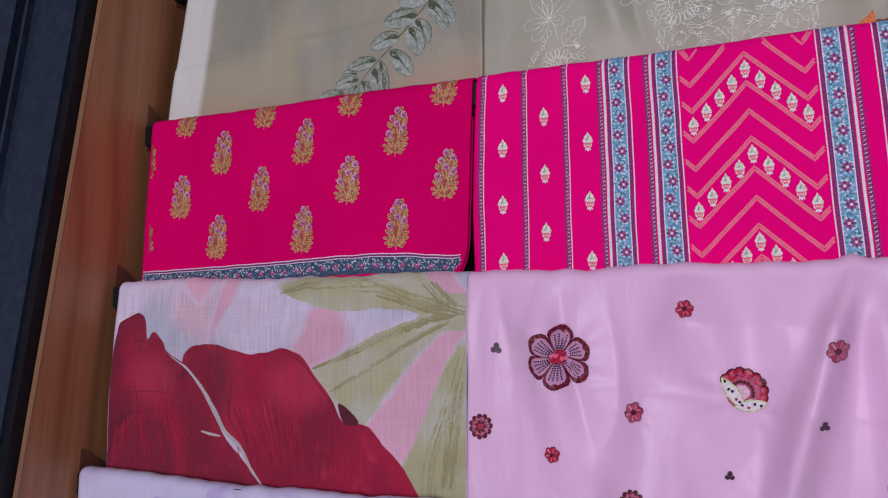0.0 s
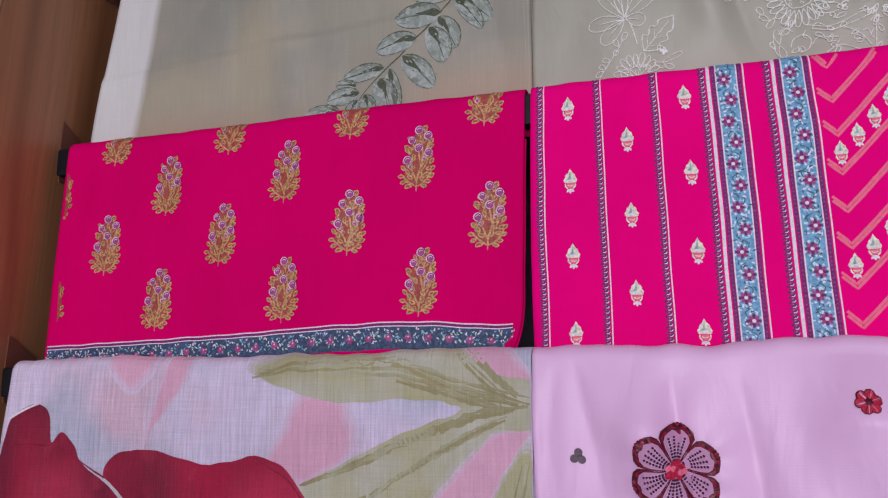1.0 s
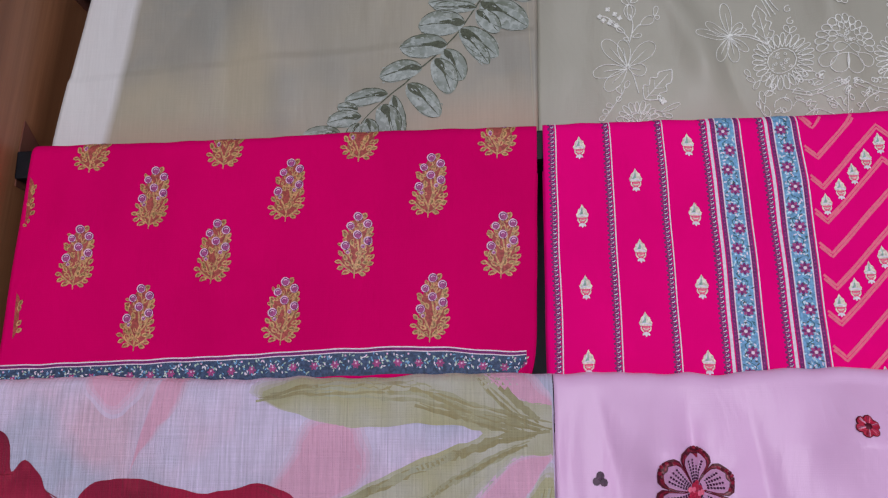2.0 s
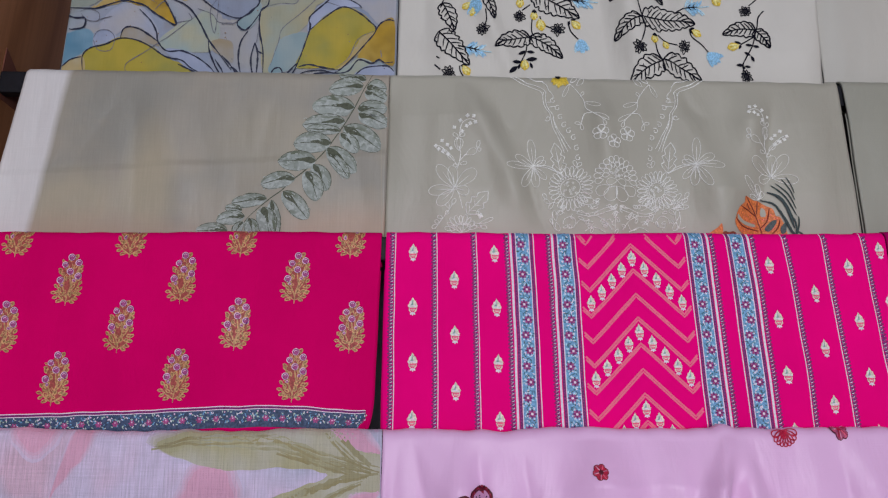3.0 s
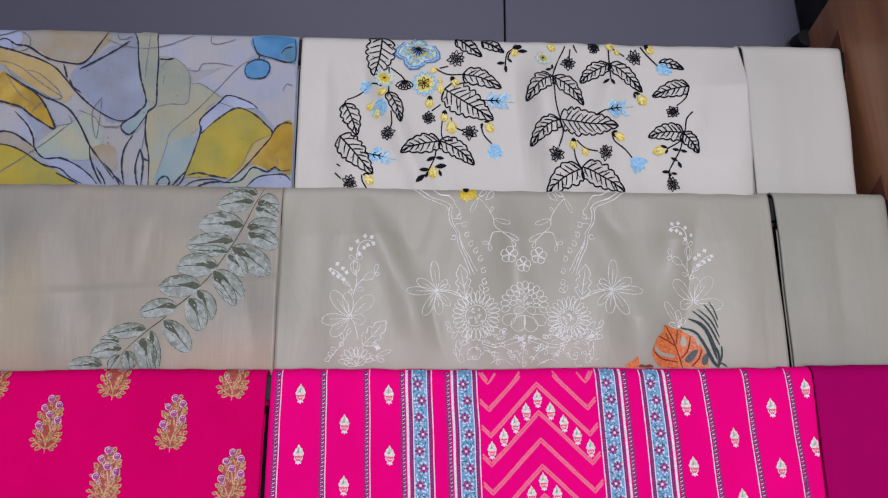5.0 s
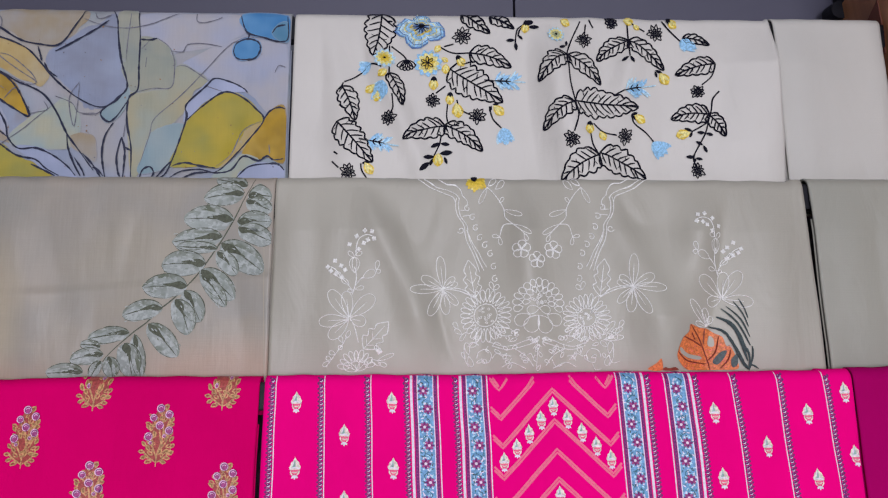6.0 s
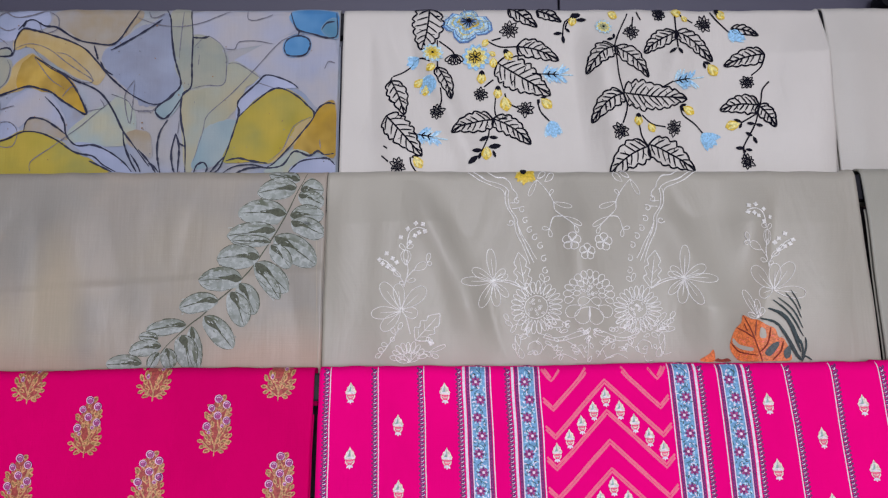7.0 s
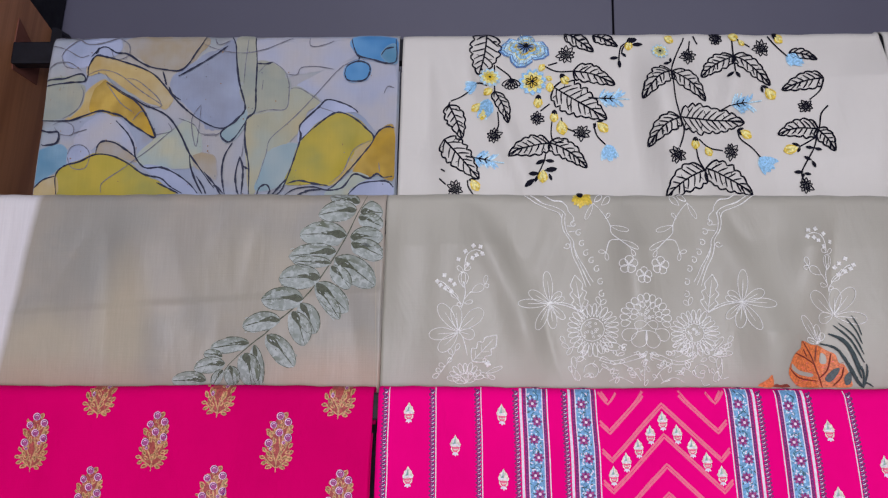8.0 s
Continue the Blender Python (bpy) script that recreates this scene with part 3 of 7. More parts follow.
        self.line([q(u, up * v * 0.97) for u, v in prof[:-1]], 0.8, dark, base + 3, True, 4, 0.7)
        self.line([q(u, -up * v * 0.97) for u, v in prof[2:]], 0.4, dark, base + 3, True, 4, 0.7)
        self.line([q(0, 0), q(0.3, 0.05), q(0.65, 0.0), q(0.97, 0)], 0.9, dark, base + 3, True, 4, 0.6)
        for k in range(22):
            u, v = self.rng.uniform(0.12, 0.9), self.rng.uniform(-0.75, 0.75)
            self.line([q(u, v), q(u + 0.04, v * 1.15), q(u + 0.08, v * 1.05)], 0.8, LEAF_PALE if k % 4 else LEAF_DARK, base + 2.6, True, 2, 0.7)

    def loop(self, x, z, ang, length, width, thick, mat, layer=1):
        """An outlined petal."""
        c, s = math.cos(ang), math.sin(ang)
        prof = ((0, 0), (0.3, 0.7), (0.65, 1), (0.92, 0.65), (1, 0), (0.92, -0.65), (0.65, -1), (0.3, -0.7), (0, 0))
        self.line([(x + u * length * c - v * width / 2 * s, z + u * length * s + v * width / 2 * c) for u, v in prof], thick, mat, layer, False, 3)

    def outline_leaf(self, base, tip, width, thick, mat, layer=1, veins=7, bend=0.0):
        """A leaf drawn in thread: scalloped outline, midrib and forked veins; bend: how far its rib bows."""
        (x, z), (x1, z1) = base, tip
        thick *= 1.25
        L = math.hypot(x1 - x, z1 - z)
        c, s = (x1 - x) / L, (z1 - z) / L

        def q(u, v):
            h = v * width * 0.57 + bend * L * math.sin(math.pi * u) * 0.7
            return (x + u * L * c - h * s, z + u * L * s + h * c)

        def half(u):
            return 1.12 * math.sin(math.pi * min(1, max(0, u) ** 0.66)) ** 0.62 * (1 - 0.3 * u ** 2)
        for side in (1, -1):
            pts, n = [], max(4, int(L / 8.0))
            for i in range(n):
                for f, k in ((0.0, 0.9), (0.3, 1.04), (0.7, 1.1)):
                    u = (i + f) / n
                    pts.append(q(u, side * half(u) * k * (1 + 0.07 * self.rng.uniform(-1, 1))))
            pts.append(q(1.0, 0))
            self.line(pts, thick * 1.05, mat, layer, False, 2)
            few = max(4, round(veins * 0.72))
            for k in range(few):
                u = 0.04 + 0.82 * (k + 0.5 * (side > 0) + self.rng.uniform(-0.15, 0.15)) / few
                e = u + 0.13 + self.rng.uniform(-0.02, 0.03)
                h = side * half(e) * self.rng.uniform(0.7, 0.92)
                self.line([q(u, 0), q(u + 0.05, h * 0.45), q(min(0.97, e), h)], thick * 0.88, mat, layer + 0.5, True, 3)
                if k % 3 == 0 and L > 25:
                    self.line([q(u + 0.05, h * 0.45), q(min(0.97, u + 0.03), h * 0.85)], thick * 0.8, mat, layer + 0.5, True, 0)
        self.line([q(0, 0), q(0.25, 0), q(0.5, 0), q(0.75, 0), q(1, 0)], thick, mat, layer + 1, False, 4)

    def star(self, x, z, r, mat, thick, n=10):
        """A small pointed flower in dark thread."""
        for i in range(n):
            a = 2 * math.pi * i / n + 0.2 + self.rng.uniform(-0.1, 0.1)
            R = r * self.rng.uniform(0.75, 1.1)
            for e in (0.26, -0.26):
                self.line([(x + 0.28 * r * math.cos(a + 3 * e), z + 0.28 * r * math.sin(a + 3 * e)), (x + R * 0.66 * math.cos(a + e), z + R * 0.66 * math.sin(a + e)), (x + R * math.cos(a), z + R * math.sin(a))], thick * 1.15, mat, 1, True, 3)
            self.line([(x, z), (x + R * 0.6 * math.cos(a), z + R * 0.6 * math.sin(a))], thick * 0.8, mat, 2, True, 0)
        self.ring(x, z, r * 0.26, thick, mat, 2, 9)

    def tuft(self, x, z, ang, r, mat, mat2, n=9, spread=1.9):
        """A fan of satin-stitch strokes."""
        r *= 1.2
        for i in range(n):
            a = ang + spread * (i / (n - 1) - 0.5)
            L = r * self.rng.uniform(0.72, 1.12) * (1 - 0.12 * abs(2 * i / (n - 1) - 1))
            self.petal(x, z, a, L, r * 0.34, mat if i % 3 else mat2, 1 + i % 3)

    def put(self, name, label):
        c = self.c
        if not self.faces:
            return None
        me = mesh_of(name, self.verts, self.faces, self.mats)
        me.polygons.foreach_set("material_index", self.idx)
        ob = new(name, me)
        ob.parent = c.ob
        return tagged(ob, label) if label else ob


# inks and threads
NAVY = thread("navy_ink", (0.02, 0.024, 0.05))
FINE = thread("grey_ink", (0.17, 0.17, 0.2))
INK_RUST = thread("rust_dye", (0.26, 0.15, 0.07), 0.7)
BLACK_T = thread("black_thread", (0.005, 0.005, 0.012), 0.7, spec=0.12)
YELLOW_T = thread("yellow_thread", (0.72, 0.52, 0.05), 0.4)
LEMON_T = thread("lemon_thread", (0.78, 0.70, 0.25), 0.4)
SKY_T = thread("sky_blue_thread", (0.30, 0.56, 0.78), 0.4)
PALE_T = thread("pale_blue_thread", (0.50, 0.72, 0.86), 0.4)
DENIM_T = thread("denim_blue_thread", (0.10, 0.20, 0.42), 0.45)
WHITE_T = thread("white_thread", (0.88, 0.87, 0.82), 0.28, 0.15)
ORANGE_T = thread("orange_thread", (0.72, 0.20, 0.06), 0.5)
RUST_T = thread("rust_thread", (0.25, 0.05, 0.03), 0.5)
SLATE_T = thread("slate_green_thread", (0.06, 0.085, 0.085), 0.5)
LEAF_INK = woven("grey_green_print", (0.35, 0.385, 0.35), 0.2, cloud=[((0.22, 0.25, 0.205), 90, 0.5, 0.7), ((0.45, 0.485, 0.455), 210, 0.5, 0.62)])
LEAF_DARK = woven("shaded_leaf_print", (0.27, 0.30, 0.255), 0.2, cloud=[((0.14, 0.16, 0.11), 60, 0.5, 0.66), ((0.36, 0.39, 0.35), 160, 0.52, 0.62)])
LEAF_PALE = woven("silver_leaf_print", (0.44, 0.475, 0.44), 0.15)
SAGE_T = thread("sage_thread", (0.36, 0.40, 0.22), 0.45)
VEIN_INK = thread("dark_olive_print", (0.085, 0.095, 0.06))
GOLD_T = thread("antique_gold_print", (0.56, 0.30, 0.13), 0.5, 0.35)
OCHRE_T = thread("ochre_print", (0.30, 0.16, 0.05), 0.5, 0.4)
BLUSH_T = thread("blush_print", (0.78, 0.48, 0.66), 0.5)
PLUM_T = thread("plum_print", (0.19, 0.018, 0.16), 0.7)
MAUVE_T = thread("mauve_print", (0.40, 0.06, 0.22), 0.6)
CHALK_T = thread("chalk_print", (0.82, 0.73, 0.82), 0.6, 0.1)
AQUA_T = thread("aqua_print", (0.17, 0.37, 0.60), 0.6)
TEALD_T = thread("deep_teal_print", (0.05, 0.16, 0.22), 0.6)
CORAL_T = thread("coral_print", (0.93, 0.17, 0.28), 0.7, 0.06)
SEAF_T = thread("seafoam_print", (0.50, 0.62, 0.52), 0.6)
MOSS_T = thread("moss_print", (0.30, 0.44, 0.38), 0.6)
BUFF_T = thread("buff_print", (0.84, 0.70, 0.60), 0.6)
STEEL_T = thread("slate_blue_print", (0.05, 0.08, 0.155), 0.6, 0.4)
CRIMSON = woven("crimson_print", (0.46, 0.008, 0.055), 0.3, cloud=[((0.16, 0.003, 0.03), 7, 0.40, 0.66), ((0.55, 0.03, 0.08), 40, 0.6, 0.8)], slub=0.16,
                tints=((-0.47, 1.085, 0.075, 0.075, (0.11, 0.003, 0.03), 0.85), (-0.50, 1.18, 0.035, 0.08, (0.13, 0.003, 0.03), 0.7), (-0.36, 1.09, 0.03, 0.07, (0.20, 0.004, 0.03), 0.6), (-0.43, 1.16, 0.05, 0.04, (0.55, 0.03, 0.09), 0.6)))
CRIMSON2 = woven("bright_crimson_print", (0.54, 0.008, 0.065), 0.25, cloud=[((0.28, 0.005, 0.04), 9, 0.42, 0.70), ((0.62, 0.03, 0.09), 40, 0.6, 0.8)], slub=0.16,
                 tints=((-0.335, 1.16, 0.035, 0.06, (0.20, 0.004, 0.03), 0.7), (-0.22, 1.16, 0.06, 0.04, (0.64, 0.03, 0.10), 0.6), (-0.25, 1.08, 0.08, 0.05, (0.26, 0.004, 0.035), 0.6)))
MAROON = thread("maroon_print", (0.10, 0.004, 0.02))
VEIN_RED = thread("vein_red_print", (0.24, 0.007, 0.03))
SILVER = woven("silver_print", (0.58, 0.50, 0.54), 0.15, slub=0.1)
KHAKI = woven("khaki_wash", (0.43, 0.385, 0.22), 0.2, cloud=[((0.50, 0.49, 0.36), 14, 0.42, 0.62), ((0.32, 0.24, 0.08), 26, 0.55, 0.75)], slub=0.12)
WINE_T = thread("wine_thread", (0.10, 0.006, 0.02), 0.45)
RED_T = thread("red_thread", (0.50, 0.014, 0.055), 0.35)
PINK_T = thread("dusky_pink_thread", (0.50, 0.09, 0.19), 0.35)
GRAPE_T = thread("grape_thread", (0.055, 0.008, 0.04), 0.4)
LIME_T = thread("pale_green_thread", (0.60, 0.66, 0.32), 0.45)
VIOLET = woven("violet_wash", (0.52, 0.42, 0.74), 0.15, cloud=[((0.66, 0.60, 0.80), 25, 0.4, 0.65)])


def fading(name, full, ground, steps=4, **kw):
    """Dyes from nearly the ground's colour to the full one."""
    return [woven("%s_%s" % (name, "faint light mid full".split()[i]), tuple(g + (f - g) * (i + 1) / steps for f, g in zip(full, ground)), 0.12, **kw) for i in range(steps)]


LILAC_GROUND = (0.75, 0.65, 0.83)
KHAKIS = fading("khaki", (0.50, 0.46, 0.28), LILAC_GROUND, slub=0.1, cloud=[((0.58, 0.55, 0.46), 16, 0.46, 0.64)])
ROSES = fading("rose", (0.82, 0.44, 0.60), LILAC_GROUND, slub=0.1)
DARKS = fading("dark_crimson", (0.13, 0.003, 0.03), (0.40, 0.008, 0.05), slub=0.1)
HAZES = fading("straw_wash", (0.45, 0.405, 0.31), (0.345, 0.31, 0.255), slub=0.04)
SCARF_GROUND = (0.36, 0.38, 0.44)


def dye(name, full, cloud=()):
    return fading(name, full, SCARF_GROUND, 3, slub=0.03, cloud=[(col, size, 0.36, 0.72) for col, size in cloud])


SKIES = dye("periwinkle", (0.245, 0.29, 0.40), [((0.33, 0.37, 0.46), 14), ((0.24, 0.26, 0.32), 30)])
PALES = dye("pale_lavender", (0.40, 0.42, 0.50), [((0.31, 0.35, 0.46), 14), ((0.44, 0.42, 0.41), 24)])
ICES = dye("ice_blue", (0.40, 0.44, 0.58), [((0.29, 0.34, 0.46), 20)])
TEALS = dye("teal", (0.075, 0.215, 0.33), [((0.22, 0.36, 0.46), 20)])
TEALS_PALE = dye("pale_teal", (0.22, 0.33, 0.37), [((0.34, 0.40, 0.39), 16)])
BLUES = dye("bright_blue", (0.05, 0.20, 0.42), [((0.15, 0.34, 0.55), 24)])
SANDS = dye("sand", (0.50, 0.37, 0.13), [((0.46, 0.40, 0.26), 18), ((0.42, 0.29, 0.09), 34)])
GOLDS = dye("gold", (0.47, 0.29, 0.025), [((0.54, 0.38, 0.09), 22), ((0.30, 0.19, 0.03), 40)])
OLIVES = dye("olive_yellow", (0.40, 0.32, 0.03), [((0.31, 0.30, 0.08), 16), ((0.47, 0.36, 0.05), 28)])
SAGES = dye("sage", (0.31, 0.33, 0.26), [((0.24, 0.29, 0.28), 18), ((0.38, 0.37, 0.28), 30)])
MISTS = dye("mist_green", (0.36, 0.42, 0.36), [((0.30, 0.40, 0.43), 18), ((0.44, 0.42, 0.28), 26)])
KHAKI_MISTS = dye("khaki_mist", (0.36, 0.36, 0.25), [((0.33, 0.38, 0.34), 14), ((0.42, 0.37, 0.22), 24)])
CREAMS = dye("cream_wash", (0.37, 0.335, 0.265), [((0.33, 0.33, 0.34), 14), ((0.34, 0.27, 0.16), 36)])
GARNET_T = thread("garnet_thread", (0.26, 0.01, 0.035), 0.35)
PETAL = woven("dusky_mauve_stitch", (0.56, 0.27, 0.46), 0.15, weave=700.0)
STITCH = thread("pale_mauve_thread", (0.66, 0.40, 0.60), 0.45)
PURPLE_T = thread("dark_purple_print", (0.13, 0.012, 0.13), 0.6)
BROWN_WASH = woven("brown_wash", (0.40, 0.345, 0.18), 0.2, slub=0.12)


def apart(s, name, draw):
    """Draws one piece of the pattern as a part of its own."""
    keep = (s.verts, s.faces, s.mats, s.idx)
    s.verts, s.faces, s.mats, s.idx = [], [], [], []
    draw()
    ob = s.put(name, "") if s.faces else None
    s.verts, s.faces, s.mats, s.idx = keep
    return ob


RUSTY = thread("rust_ground_print", (0.40, 0.07, 0.06), 0.6, 0.3)


def painted_scarf(c):
    s = Stamp(c)
    shapes = (
        (SKIES, [(-260, 1804), (-267, 1817), (-262, 1830), (-245, 1840), (-219, 1852), (-214, 1770), (-231, 1775), (-247, 1791)]),
        (SKIES, [(-231, 1842), (-215, 1858), (-197, 1867), (-193, 1838), (-190, 1813), (-183, 1790), (-189, 1778), (-205, 1766), (-217, 1768), (-227, 1773)]),
        (CREAMS, [(-316, 1872), (-272, 1872), (-229, 1871), (-236, 1855), (-248, 1841), (-262, 1834), (-285, 1838), (-306, 1849), (-322, 1860)]),
        (PALES, [(-125, 1812), (-104, 1826), (-76, 1840), (-37, 1838), (-18, 1829), (-16, 1766), (-36, 1761), (-55, 1781), (-94, 1797)]),
        (PALES, [(-170, 1868), (-115, 1867), (-67, 1866), (-64, 1848), (-95, 1834), (-126, 1828), (-138, 1827), (-153, 1841), (-169, 1842)]),
        (PALES, [(-356, 1777), (-337, 1784), (-321, 1776), (-307, 1756), (-303, 1736), (-324, 1750), (-342, 1751), (-358, 1741), (-372, 1756)]),
        (TEALS, [(-420, 1736), (-407, 1745), (-388, 1750), (-378, 1739), (-380, 1728), (-396, 1716), (-415, 1704), (-424, 1710), (-415, 1726)]),
        (BLUES, [(-434, 1717), (-424, 1719), (-418, 1706), (-422, 1695), (-435, 1695)]),
        (ICES, [(-378, 1739), (-374, 1748), (-362, 1748), (-352, 1739), (-355, 1726), (-367, 1722), (-376, 1729)]),
        (ICES, [(-394, 1855), (-382, 1869), (-351, 1872), (-328, 1868), (-332, 1854), (-352, 1852), (-362, 1842), (-382, 1842)]),
        (SANDS, [(-362, 1830), (-362, 1842), (-355, 1852), (-342, 1852), (-326, 1846), (-306, 1838), (-287, 1829), (-274, 1814), (-265, 1801), (-272, 1789), (-282, 1793), (-298, 1799), (-319, 1815), (-335, 1826), (-348, 1832)]),
        (SANDS, [(-385, 1781), (-373, 1798), (-359, 1813), (-348, 1823), (-340, 1821), (-338, 1805), (-347, 1789), (-364, 1782)]),
        (GOLDS, [(-357, 1787), (-354, 1810), (-344, 1822), (-337, 1819), (-324, 1810), (-308, 1799), (-295, 1786), (-282, 1756), (-295, 1763), (-308, 1771), (-320, 1781), (-332, 1784), (-345, 1788)]),
        (SAGES, [(-416, 1813), (-386, 1822), (-369, 1818), (-365, 1808), (-370, 1792), (-387, 1781), (-407, 1778), (-422, 1783), (-422, 1798)]),
        (SAGES, [(-421, 1816), (-412, 1825), (-374, 1831), (-366, 1825), (-386, 1823), (-413, 1818)]),
        (CREAMS, [(-344, 1738), (-344, 1747), (-337, 1752), (-324, 1750), (-311, 1741), (-299, 1728), (-313, 1732), (-328, 1737)]),
        (MISTS, [(-300, 1734), (-280, 1754), (-258, 1767), (-246, 1775), (-235, 1765), (-229, 1745), (-237, 1725), (-253, 1722), (-277, 1723), (-292, 1724)]),
        (CREAMS, [(-236, 1735), (-221, 1737), (-212, 1730), (-211, 1710), (-220, 1715), (-233, 1722)]),
        (OLIVES, [(-387, 1694), (-389, 1716), (-380, 1726), (-363, 1732), (-346, 1738), (-328, 1736), (-313, 1729), (-292, 1715), (-271, 1705), (-258, 1693)]),
        (SANDS, [(-417, 1694), (-406, 1706), (-390, 1714), (-388, 1694)]),
        (ICES, [(-292, 1723), (-272, 1723), (-255, 1715), (-230, 1693), (-251, 1693), (-271, 1707)]),
        (SAGES, [(-195, 1869), (-174, 1868), (-172, 1837), (-171, 1802), (-172, 1785), (-181, 1788), (-189, 1813), (-192, 1843)]),
        (SAGES, [(-171, 1841), (-155, 1841), (-143, 1834), (-135, 1821), (-134, 1804), (-137, 1788), (-155, 1787), (-170, 1784), (-171, 1812)]),
        (KHAKI_MISTS, [(-170, 1782), (-137, 1788), (-132, 1810), (-120, 1810), (-99, 1794), (-114, 1782), (-121, 1765), (-135, 1748), (-151, 1743), (-156, 1728), (-166, 1698), (-174, 1698), (-180, 1775)]),
        (TEALS_PALE, [(-157, 1736), (-144, 1745), (-124, 1748), (-122, 1738), (-129, 1719), (-135, 1704), (-166, 1697), (-162, 1716)]),
        (TEALS_PALE, [(-182, 1787), (-181, 1773), (-190, 1756), (-199, 1750), (-207, 1756), (-205, 1763), (-195, 1770)]),
        (ICES, [(-120, 1751), (-119, 1769), (-105, 1785), (-91, 1796), (-74, 1792), (-58, 1783), (-79, 1781), (-100, 1773)]),
        (OLIVES, [(-133, 1705), (-127, 1726), (-120, 1747), (-107, 1764), (-86, 1780), (-69, 1780), (-55, 1771), (-40, 1752), (-49, 1747), (-61, 1735), (-70, 1718), (-83, 1703), (-105, 1704)]),
        (SANDS, [(-84, 1702), (-72, 1716), (-59, 1739), (-40, 1749), (-49, 1732), (-67, 1715)]),
        (GOLDS, [(-60, 1716), (-49, 1735), (-39, 1750), (-31, 1762), (-17, 1763), (-16, 1710), (-35, 1713), (-44, 1709)]),
        (MISTS, [(-90, 1692), (-76, 1703), (-60, 1714), (-44, 1709), (-58, 1699), (-67, 1691)]),
        (ICES, [(-62, 1691), (-53, 1703), (-30, 1705), (-16, 1698), (-17, 1690)]),
        (BLUES, [(-64, 1866), (-18, 1865), (-16, 1840), (-25, 1840), (-42, 1844), (-58, 1848)]),
        (TEALS, [(-33, 1848), (-26, 1858), (-17, 1858), (-16, 1839), (-25, 1840)]),
        (BLUES, [(-73, 1827), (-70, 1836), (-59, 1841), (-48, 1838), (-45, 1830), (-50, 1820), (-62, 1818), (-70, 1820)]))
    for k, (mats, pts) in enumerate(shapes):
        apart(s, "painted_shape", lambda: s.wash(pts, mats, 0.7 * k, 0.8, 1.6))
